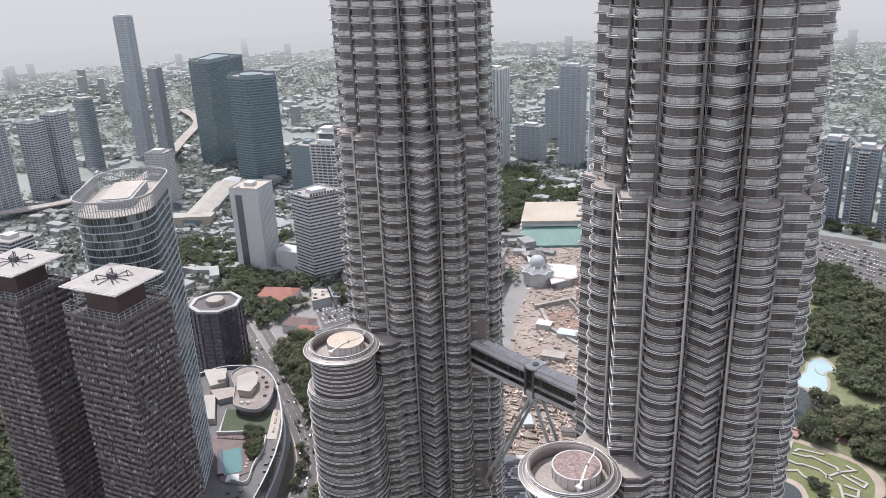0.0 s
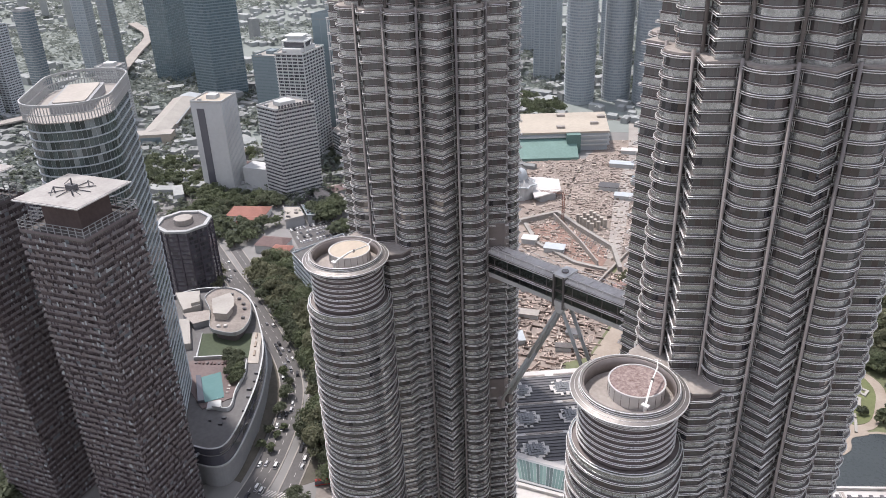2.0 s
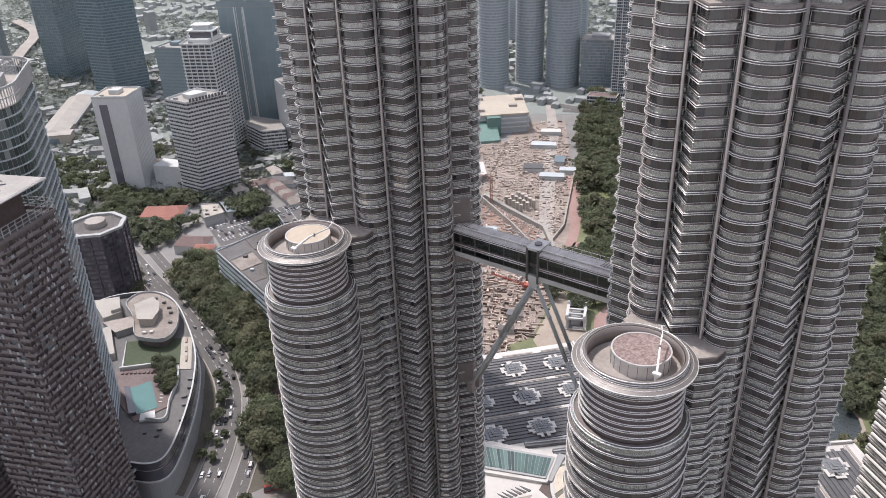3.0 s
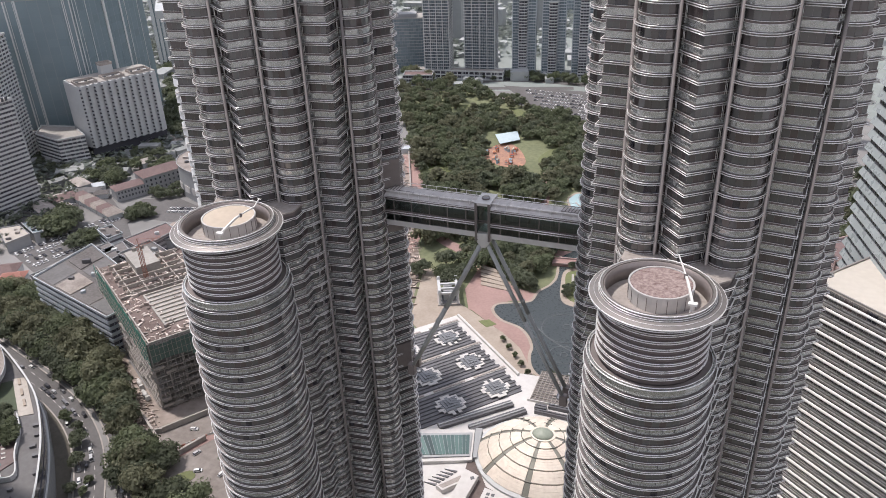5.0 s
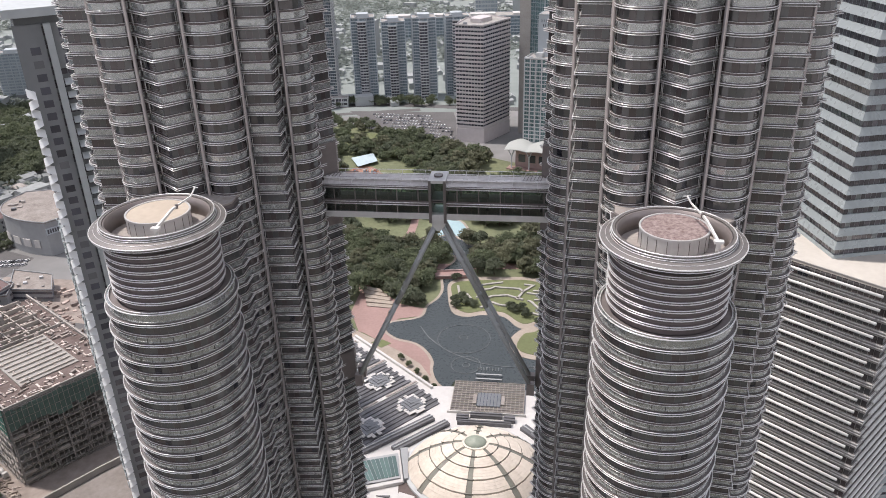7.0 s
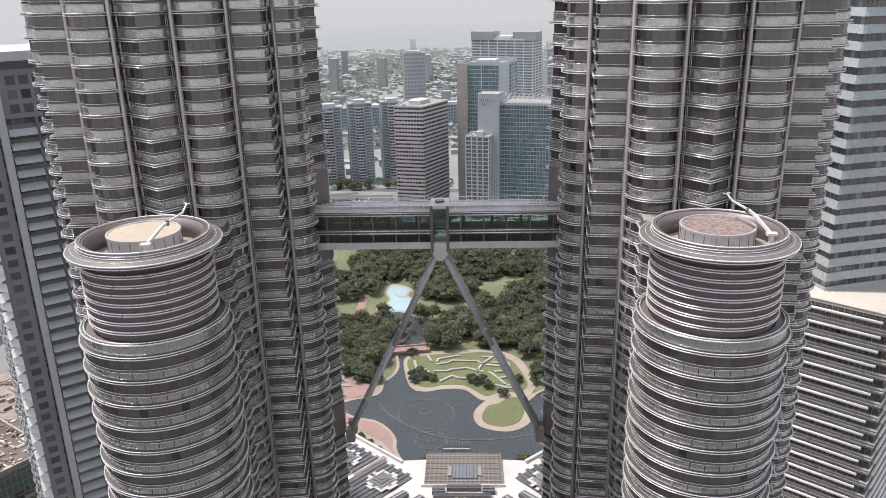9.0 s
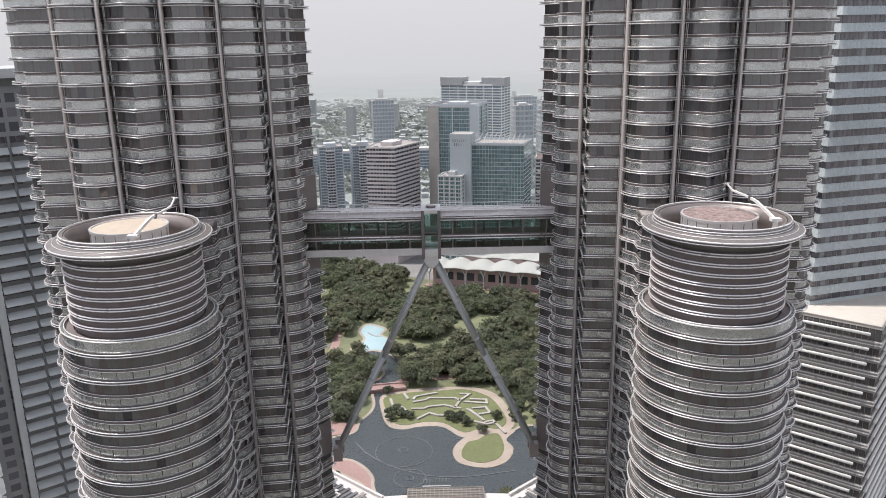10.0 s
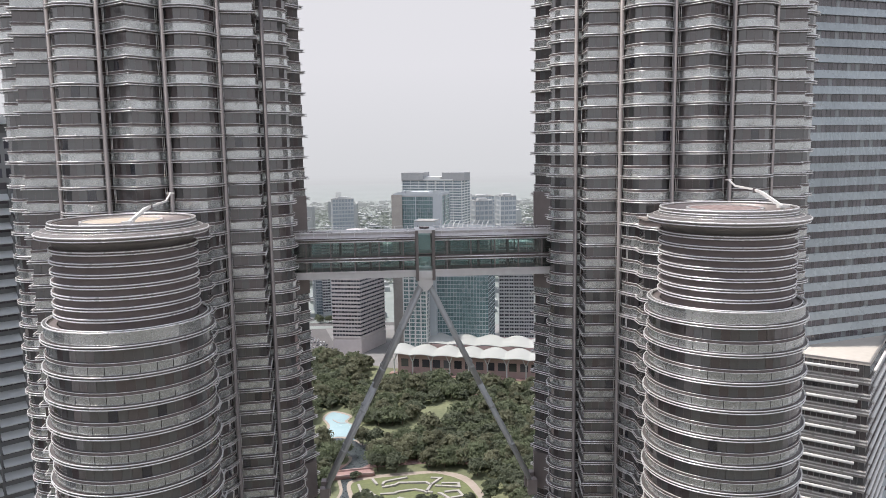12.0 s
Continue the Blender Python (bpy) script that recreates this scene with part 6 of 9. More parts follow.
for m in range(3):
    p = Vector((-146, 66)) + dv * (10.6 + m * 8.9)
    for k in range(42):
        part("sun_ledge", ledge, SLAB_LEDGE, mx, at=(p.x, p.y, 4.5 + k * 4.4))
    part("wall_pier", Shape().prism(anticlockwise([tuple(p + dv * 8.05), tuple(p + dv * 8.85), tuple(p + dv * 8.85 + nv * 0.9), tuple(p + dv * 8.05 + nv * 0.9)]), 0, 190).mesh("wall_pier"), SLAB_WALL, mx)
q0, q1 = Vector((-146, 66)) + dv * 10.3, Vector((-146, 66)) + dv * 38
part("upper_wall", Shape().prism(anticlockwise([tuple(q0 - nv * 0.2), tuple(q1 - nv * 0.2), tuple(q1 + nv * 0.9), tuple(q0 + nv * 0.9)]), 190, 205).mesh("upper_wall"), SLAB_GREY, mx)
for row in range(3):
    for k in range(7):
        p = q0 + dv * (2.0 + k * 3.8)
        part("square_window", Shape().prism(anticlockwise([tuple(p + nv * 0.7), tuple(p + dv * 2.7 + nv * 0.7), tuple(p + dv * 2.7 + nv * 0.95), tuple(p + nv * 0.95)]), 191.5 + row * 4.4, 194.3 + row * 4.4).mesh("square_window"), SMOKE_GLASS, mx)
p0 = Vector((-146, 66))
part("corner_wall", Shape().prism(anticlockwise([tuple(p0 - dv * 1.2 - nv * 0.2), tuple(p0 + dv * 7.4 - nv * 0.2), tuple(p0 + dv * 7.4 + nv * 1.1), tuple(p0 - dv * 1.2 + nv * 1.1)]), 0, 205).mesh("corner_wall"), SLAB_GREY, mx)
part("pilaster", Shape().prism(anticlockwise([tuple(p0 + dv * 8.0), tuple(p0 + dv * 10.2), tuple(p0 + dv * 10.2 + nv * 1.9), tuple(p0 + dv * 8.0 + nv * 1.9)]), 0, 205).mesh("pilaster"), SLAB_LEDGE, mx)
part("roof_cap", Shape().prism(offset_poly(anticlockwise([(-146, 66), (-112, 92), (-130, 115), (-164, 89)]), 3.4), 207.6, 210.4).mesh("roof_cap"), SLAB_LEDGE, mx, "pale overhanging roof edge")
sq = [p0 + dv * 2.6 + nv * 0.7, p0 + dv * 5.6 + nv * 0.7, p0 + dv * 5.6 + nv * 1.14, p0 + dv * 2.6 + nv * 1.14]
sq = Shape().prism(anticlockwise([tuple(p) for p in sq]), 0, 2.5).mesh("square_window")
for k in range(44):
    part("square_window", sq, SMOKE_GLASS, mx, at=(0, 0, 6 + k * 4.4))
wv = (Vector((-164, 89)) - p0).normalized()
bn = Vector((-wv.y, wv.x))
balc = [Shape(), Shape()]
for m in range(4):
    for odd in (0, 1):
        q0 = p0 + wv * (3.0 + m * 6.0 + odd * 1.2)
        q1 = q0 + wv * 4.2
        balc[odd].prism(anticlockwise([tuple(q0), tuple(q1), tuple(q1 + bn * 2.2), tuple(q0 + bn * 2.2)]), 0, 0.4)
        balc[odd].prism(anticlockwise([tuple(q0 + bn * 2.0), tuple(q1 + bn * 2.0), tuple(q1 + bn * 2.2), tuple(q0 + bn * 2.2)]), 0.4, 1.5)
balc = [b.mesh("balcony_row") for b in balc]
for k in range(28):
    tagged(part("balcony_row", balc[k % 2], SPANDREL_GLASS, mx, at=(0, 0, 8 + k * 4.4)), kind="stuff")
def zig_at(u, n, z):
    p = p0 + dv * u + nv * n
    return (p.x, p.y, z)


zigs = []
for u0, u1 in ((-1.9, 0.9), (0.9, -1.9)):
    quad = [zig_at(u0, 2.9, 0.0), zig_at(u1, 2.9, 1.3), zig_at(u1, 1.2, 3.9), zig_at(u0, 1.2, 2.6)] + [zig_at(u0, 0.9, 0.0), zig_at(u1, 0.9, 1.3), zig_at(u1, 0.9, 3.9), zig_at(u0, 0.9, 2.6)]
    sides = [(0, 1, 2, 3), (7, 6, 5, 4), (0, 4, 5, 1), (1, 5, 6, 2), (2, 6, 7, 3), (3, 7, 4, 0)]
    zigs.append(Shape().add(quad, sides if u0 < u1 else [tuple(reversed(f)) for f in sides]).mesh("zigzag_panel"))
for k in range(54):
    part("zigzag_panel", zigs[k % 2], ZIG_WHITE, mx, at=(0, 0, 6 + k * 3.3))

# the third office east of the towers: a low ribbed wing and a tall banded tower
WING_WALL = paint("grey_brown_wing_panel", (0.40, 0.38, 0.365), 0.45, 0.4, (0.29, 0.27, 0.255), 0.05, 0.4, 0.8)
PALE_DECK = paint("pale_screed_deck", (0.60, 0.56, 0.50), 0.9, 0, (0.46, 0.42, 0.37), 0.06, 0.5, 0.7)
u, w = Vector((-0.77, 0.64)), Vector((0.64, 0.77))
c0 = Vector((122.5, 31.0))
low = [tuple(c0), tuple(c0 + w * 62), tuple(c0 + w * 62 + u * 46), tuple(c0 + u * 46)]
lw = block("ribbed_wing", "office wing with long white sun ribs and a pale roof deck", low, 138, WING_WALL, GLASS, 4.42, 0.4, 0.1, bay=1.6, plant=0, parapet=0.5, roof=PALE_DECK, near=True)
rib = Shape()
for a, b, inset in ((c0 + u * 46, c0, 1.0), (c0, c0 + w * 62, 1.0)):
    d = (b - a).normalized()
    n = Vector((d.y, -d.x))
    a2, b2 = a + n * 1.1 + d * inset, b + n * 1.1 - d * inset * 2.5
    rib.rod((*a2, 0), (*b2, 0), 0.48, 8)
rib = rib.mesh("sun_rib", True)
thin = ring_prism(Shape(), offset_poly(anticlockwise(low), 0.5), offset_poly(anticlockwise(low), 0.2), 0, 0.3).mesh("thin_rib")
strip = ring_prism(Shape(), offset_poly(anticlockwise(low), 0.32), offset_poly(anticlockwise(low), -0.1), 0.3, 2.3).mesh("panel_band")
for k in range(31):
    z = 138 - 1.4 - k * 4.42
    part("sun_rib", rib, WHITE_METAL, lw, at=(0, 0, z))
    if k:
        part("panel_band", strip, WING_WALL, lw, at=(0, 0, z))
        for dz in (1.0, 1.9):
            part("thin_rib", thin, RAIL, lw, at=(0, 0, z + dz))
part("roof_vent", Shape().prism(rect(128, 62, 9, 4, -38), 138.4, 139.2).mesh("roof_vent"), SMOKE_GLASS, lw)
tall = [(112.5, 52.0), (118.3, 53.8), (172, 69), (158, 118), (100, 102)]
tw = block("banded_tower", "tall office tower with sloping pale green glass bands", tall, 252, PALE_GREY, PLUM_GLASS, 4.42, 0.3, 0.1, bay=1.7, plant=0.4, parapet=1, near=True)
tp = anticlockwise(tall)
o1, o0, i0 = offset_poly(tp, 1.1), offset_poly(tp, 0.35), offset_poly(tp, 0.05)
n = len(tp)
band = Shape().add([(x, y, 0.0) for x, y in o1] + [(x, y, 2.3) for x, y in o0] + [(x, y, 0.0) for x, y in i0] + [(x, y, 2.3) for x, y in i0],
                   [f for i in range(n) for j in ((i + 1) % n,) for f in ((i, j, n + j, n + i), (n + i, n + j, 3 * n + j, 3 * n + i), (j, i, 2 * n + i, 2 * n + j))]).mesh("glass_band")
for k in range(56):
    part("glass_band", band, SPANDREL_GLASS, tw, at=(0, 0, 252 - (k + 1) * 4.42))
block("brown_hotel", "brown granite building with square windows and a red roof edge", [(132, 150), (190, 205), (158, 240), (100, 190)], 86, PINK_WALL, SMOKE_GLASS, 4.0, 2.2, 0.2, pier=5, bay=4, plant=0.3, roof=MAROON)
arch = Shape()
v = []
for i in range(13):
    a = math.pi * i / 12
    for y in (0, 22):
        v.append((212 - 24 * math.cos(a), 366 + y, 40 + 14 * math.sin(a)))
arch.add(v, [(2 * i, 2 * i + 2, 2 * i + 3, 2 * i + 1) for i in range(12)] + [tuple(range(0, 26, 2)), tuple(range(25, 0, -2))])
tagged(part("vaulted_roof", arch.mesh("vaulted_roof"), WHITE_ROOF, tagged(thing("vaulted_hall"), "hall with a pale vaulted roof", "hall")), "")
part("wall", Shape().box(188, 366, 0, 236, 388, 40).mesh("wall"), PINK_WALL, bpy.data.objects["vaulted_hall"])
block("brick_flats", "pale flats with balconies behind the office tower", rect(215, 420, 30, 30, 20), 95, WHITE_WALL, SMOKE_GLASS, 3.4, 1.4, 0.4, pier=5, bay=2.5, plant=0.5)
block("dark_flats", "dark blue-grey slab tower behind the offices", rect(240, 520, 60, 40, 10), 150, GREY_WALL, BLUE_GLASS, 3.6, 0.8, 0.2, pier=6, bay=2.5, plant=0.5)


# ---------------------------------------------------------------- glowing stand-in for haze at the edge of sight
def haze_glow_ring():
    m = bpy.data.materials.new("distant_haze_glow")
    m.use_nodes = True
    nt = m.node_tree
    nt.nodes.clear()
    out = nt.nodes.new("ShaderNodeOutputMaterial")
    z = nt.nodes.new("ShaderNodeSeparateXYZ")
    nt.links.new(nt.nodes.new("ShaderNodeNewGeometry").outputs["Position"], z.inputs[0])
    # Emission on a see-through cylinder imitates haze and also lights the city.
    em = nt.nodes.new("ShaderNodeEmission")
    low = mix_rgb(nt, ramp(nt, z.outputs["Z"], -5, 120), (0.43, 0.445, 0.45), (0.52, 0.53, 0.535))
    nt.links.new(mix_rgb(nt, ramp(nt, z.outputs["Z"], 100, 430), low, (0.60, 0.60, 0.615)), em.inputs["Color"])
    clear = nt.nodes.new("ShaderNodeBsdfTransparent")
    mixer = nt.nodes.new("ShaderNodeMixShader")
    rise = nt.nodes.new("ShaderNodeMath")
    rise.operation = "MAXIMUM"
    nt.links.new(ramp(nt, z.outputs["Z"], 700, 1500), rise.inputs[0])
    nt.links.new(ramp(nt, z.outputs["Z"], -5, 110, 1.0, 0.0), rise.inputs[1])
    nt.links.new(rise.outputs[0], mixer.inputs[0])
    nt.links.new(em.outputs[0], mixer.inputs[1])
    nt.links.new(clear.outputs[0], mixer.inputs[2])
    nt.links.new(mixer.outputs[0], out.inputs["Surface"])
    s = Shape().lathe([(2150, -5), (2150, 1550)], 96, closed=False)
    ob = tagged(part("backdrop", s.mesh("backdrop", True), m, None), "glowing cylinder in place of haze over the far suburbs", "haze", kind="structure")
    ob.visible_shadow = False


haze_glow_ring()

# ---------------------------------------------------------------- the shopping mall between the towers
mall = tagged(thing("shopping_mall"), "low shopping mall with white roofs, dark ribs and star skylights", "mall")
MALL_WEST = [(-13, 123), (-26, 122), (-70, 161), (-112, 118), (-95, 40), (-30, 28)]
MALL = anticlockwise([(-13, 123), (-26, 122), (-70, 161), (-125, 99), (-95, 40), (-30, 28)] + [(6.6 - x, y) for x, y in reversed(MALL_WEST)])
part("wall", Shape().prism(MALL, 0, 29.5).mesh("wall"), PAVING, mall)
part("roof", Shape().prism(MALL, 29.5, 31.0).mesh("roof"), WHITE_ROOF, mall)
DOME_RIB = paint("grey_green_dome_rib", (0.24, 0.235, 0.20), 0.6, 0.2, (0.17, 0.165, 0.14), 0.1, 0.6, 0.7)
LATTICE = paint("beige_lattice_bar", (0.36, 0.32, 0.29), 0.8)
GRID_ROOF = paint("lattice_skylight", (0.20, 0.18, 0.17), 0.5, 0.2, (0.13, 0.12, 0.11), 0.1, 0.6, 0.7)
star_rnd = random.Random(14)
STAR_GLASS = paint("grey_skylight_glass", (0.22, 0.225, 0.235), 0.35, 0.2, (0.13, 0.135, 0.14), 0.1, 0.8, 0.7)
SOLAR = paint("blue_grey_panel", (0.12, 0.14, 0.17), 0.25, 0.2, (0.08, 0.09, 0.11), 0.1, 0.8, 0.6)


def wing(side):
    """One wing: dark ribbed strips across it, white gutters, and star-shaped skylights in rows."""
    def at(a, b):
        x, y = -24 - 0.75 * a - 0.66 * b, 121 + 0.66 * a - 0.75 * b
        return (x if side < 0 else 6.6 - x, y)

    def pad(a0, b0, a1, b1):
        return anticlockwise([at(a0, b0), at(a1, b0), at(a1, b1), at(a0, b1)])

    deep = 80 if side < 0 else 54
    part("edge_parapet", Shape().prism(pad(-1, -0.6, 60, 0.6), 31.0, 32.4).mesh("edge_parapet"), WHITE_ROOF, mall)
    for row in range(3):
        a0 = -15 + row * 24
        start = 3.0 if row == 0 else 0.0
        panel = part("ribbed_roof", Shape().prism(pad(a0 + start, 5, a0 + 21.5, deep), 31.0, 31.5).mesh("ribbed_roof"), DARK_ROOF, mall)
        for k in range(9):
            aa = a0 + 0.5 + k * 2.35
            if aa < a0 + start:
                continue
            part("roof_rib", Shape().prism(pad(aa, 4 + 1.5 * (k % 2), aa + 1.5, deep), 31.5, 31.85).mesh("roof_rib"), DARK_ROOF, panel)
        gut = part("gutter", Shape().prism(pad(a0 + 21.8, 2, a0 + 23.7, deep), 31.0, 31.7).mesh("gutter"), WHITE_ROOF, mall)
        for b0, b1 in ((2.5, 20), (25, 42)) + (((47, 66),) if side < 0 else ()):
            part("gutter_light", Shape().prism(pad(a0 + 22.2, b0, a0 + 23.3, b1), 31.7, 32.0).mesh("gutter_light"), DECK, gut)
        for col in range(3 if side < 0 else 2):
            ca, cb = a0 + 10, 15.5 + col * 24
            plate, cells, lattice = Shape(), Shape(), Shape()
            for i in range(-4, 5):
                for j in range(-4, 5):
                    reach, step = max(abs(i), abs(j)), abs(i) + abs(j)
                    p = pad(ca + i * 1.55 - 0.7, cb + j * 1.55 - 0.7, ca + i * 1.55 + 0.7, cb + j * 1.55 + 0.7)
                    if reach <= 2 or (reach == 3 and step <= 3):
                        cells.prism(p, 32.2, 33.6 - 0.3 * reach)
                    elif (step in (4, 5) or (reach == 4 and step == 4) or (abs(i) == abs(j) == 3)) and star_rnd.random() < 0.8:
                        plate.prism(pad(ca + i * 1.55 - 0.8, cb + j * 1.55 - 0.8, ca + i * 1.55 + 0.8, cb + j * 1.55 + 0.8), 32.2, 32.5)
            for i in range(-3, 3):
                lattice.prism(pad(ca + i * 1.55 + 0.65, cb - 4.6, ca + i * 1.55 + 0.9, cb + 4.6), 32.2, 32.9)
            star_light = tagged(part("star_skylight", plate.mesh("star_skylight"), WHITE_ROOF, mall), kind="stuff")
            part("skylight_glazing", cells.mesh("skylight_glazing"), STAR_GLASS, star_light)
            part("lattice", lattice.mesh("lattice"), GREY_WALL, star_light)
    for k in range(2):
        line = [(-46.5 + k * 13.5, 73 + k * 3), (-20 + k * 7, 98.5 - k * 2.8)]
        line = [(x if side < 0 else 6.6 - x, y) for x, y in line]
        bar = part("roof_louvre", Shape().beam((*line[0], 31.8), (*line[1], 31.8), 3.6, 1.6).mesh("roof_louvre"), DARK_ROOF, mall)
        part("louvre_ridge", Shape().beam((*line[0], 32.8), (*line[1], 32.8), 0.7, 0.5).mesh("louvre_ridge"), GREY_WALL, bar)


wing(-1)
wing(1)

# the lattice entrance roof over the lake front
ent = part("entrance_roof", Shape().box(-13, 104, 31.0, 19.4, 126, 32.0).mesh("entrance_roof"), GRID_ROOF, mall)
for k in range(18):
    part("lattice_bar", Shape().box(-13 + k * 1.89, 104, 32.0, -12.65 + k * 1.89, 126, 32.4).mesh("lattice_bar"), LATTICE, ent)
for k in range(13):
    part("lattice_bar", Shape().box(-13, 104 + k * 1.8, 32.0, 19.4, 104.35 + k * 1.8, 32.4).mesh("lattice_bar"), LATTICE, ent)
glow = part("entrance_light", Shape().box(-1.6, 107.5, 32.0, 9.0, 117.0, 32.7).mesh("entrance_light"), STAR_GLASS, ent)
for k in range(8):
    part("glazing_bar", Shape().box(-1.6 + k * 1.49, 107.5, 32.7, -1.4 + k * 1.49, 117.0, 32.95).mesh("glazing_bar"), SOLAR, glow)
for x0, x1 in ((-3.4, -1.8), (9.2, 10.8)):
    part("light_frame", Shape().box(x0, 109, 32.4, x1, 115.5, 32.9).mesh("light_frame"), DECK, ent)
part("entrance_parapet", Shape().box(-14.2, 103.4, 31.0, 20.6, 103.9, 32.2).mesh("entrance_parapet"), WHITE_ROOF, mall)
for x0, x1, y0, y1 in ((-9.5, -4.2, 98.4, 101.2), (-3.6, 10.4, 100.6, 103.0), (11.2, 16.0, 98.4, 101.6), (-8.8, 14.5, 95.6, 97.6)):
    part("terrace_louvre", Shape().box(x0, y0, 31.0, x1, y1, 32.8).box(x0, (y0 + y1) / 2 - 0.2, 32.8, x1, (y0 + y1) / 2 + 0.2, 33.2).mesh("terrace_louvre"), DARK_ROOF, mall)
jetty = tagged(thing("jetty", (-1, 166, 0)), "dark slatted jetty frames over the lake edge", "jetty")
part("deck", Shape().box(-7, -8, 0, 7, 3, 1.2).mesh("deck"), SMOKE_GLASS, jetty)
for k in range(4):
    part("jetty_bar", Shape().box(-7, -4 + k * 4.2, 1.4, 7, -3 + k * 4.2, 2.0).mesh("jetty_bar"), GREY_WALL, jetty)
for k in range(9):
    part("mooring_post", Shape().rod((-6.5 + k * 1.6, 15, 0), (-6.5 + k * 1.6, 15, 2.2), 0.22, 6).mesh("mooring_post"), WHITE_WALL, jetty)

# the ribbed cream dome: eight fields of stepped boards between tapering ribs
DOME = (1.8, 68.4)
DR, DH = 26.8, 10.8
SPHERE = (DR * DR + DH * DH) / (2 * DH)
dome = tagged(thing("mall_dome", (*DOME, 31.0)), "large cream boarded dome with dark ribs and a glass lantern", "dome")
dome.scale = (1.02, 0.89, 1.16)


def dome_height(r):
    return math.sqrt(SPHERE * SPHERE - r * r) - SPHERE + DH + 1.2


part("dome_ring", Shape().lathe([(DR - 0.4, 0), (DR + 1.4, 0), (DR + 1.4, 1.0), (DR - 0.4, 1.6)], 64).mesh("dome_ring"), WHITE_WALL, dome)
RINGS = [4.4, 8.8, 13.4, 18.0, 22.6, 26.9]
part("shell", Shape().lathe([(r, dome_height(r) - 0.15) for r in [0.01] + RINGS], 64, closed=False).mesh("shell", True), BRONZE, dome)
for k in range(8):
    a0, a1 = radians(-92 + 45 * k), radians(-47 + 45 * k)
    for r0, r1 in zip(RINGS, RINGS[1:]):
        panel = Shape()
        for j in range(4):
            q0, q1 = r0 + 0.12 + (r1 - r0 - 0.3) * j / 4, r0 + 0.12 + (r1 - r0 - 0.3) * (j + 0.97) / 4
            v = []
            for r, lift in ((q0, 0.30 + 0.05 * j), (q1, 0.36 + 0.05 * j)):
                gap = (0.4 + 1.0 * r / DR) / r
                for i in range(4):
                    a = a0 + gap + (a1 - a0 - 2 * gap) * i / 3
                    v += [(r * math.cos(a), r * math.sin(a), dome_height(r) + lift), (r * math.cos(a), r * math.sin(a), dome_height(r) - 0.1)]
            f = []
            for i in range(3):
                p = 2 * i
                f += [(p, p + 8, p + 10, p + 2), (p + 8, p + 9, p + 11, p + 10), (p, p + 2, p + 3, p + 1)]
            panel.add(v, f + [(0, 1, 9, 8), (6, 14, 15, 7)])
        part("dome_panel", panel.mesh("dome_panel"), CREAM, dome)
    rib = Shape()
    for r0, r1 in zip(RINGS, RINGS[1:]):
        v = []
        for r in (r0, r1):
            w = 0.35 + 0.85 * r / DR
            for sgn in (-1, 1):
                x, y = r * math.cos(a0) - sgn * w * math.sin(a0), r * math.sin(a0) + sgn * w * math.cos(a0)
                v += [(x, y, dome_height(r) + 0.22), (x, y, dome_height(r) - 0.1)]
        rib.add(v, [(0, 4, 6, 2), (0, 1, 5, 4), (2, 6, 7, 3)])
        rib.beam((r1 * math.cos(a0 - 1.6 / r1), r1 * math.sin(a0 - 1.6 / r1), dome_height(r1) + 0.5), (r1 * math.cos(a0 + 1.6 / r1), r1 * math.sin(a0 + 1.6 / r1), dome_height(r1) + 0.5), 0.35, 0.4)
    part("rib", rib.mesh("rib"), DOME_RIB, dome)
lantern = part("lantern", Shape().lathe([(0.01, 14.0), (1.6, 13.7), (3.4, 13.0), (4.4, 12.2), (4.5, 11.0)], 24, closed=False).mesh("lantern", True), paint("pale_green_lantern", (0.34, 0.37, 0.30), 0.5, 0, (0.24, 0.27, 0.22), 0.2, 1.0, 0.8), dome)
part("lantern_ring", Shape().lathe([(4.3, 11.4), (5.2, 11.4), (5.2, 12.3), (4.3, 12.3)], 24).mesh("lantern_ring"), CREAM, lantern)

# the flat roofs before the dome
def mirrored(pts, sgn):
    return anticlockwise([(x if sgn < 0 else 6.6 - x, y) for x, y in pts])


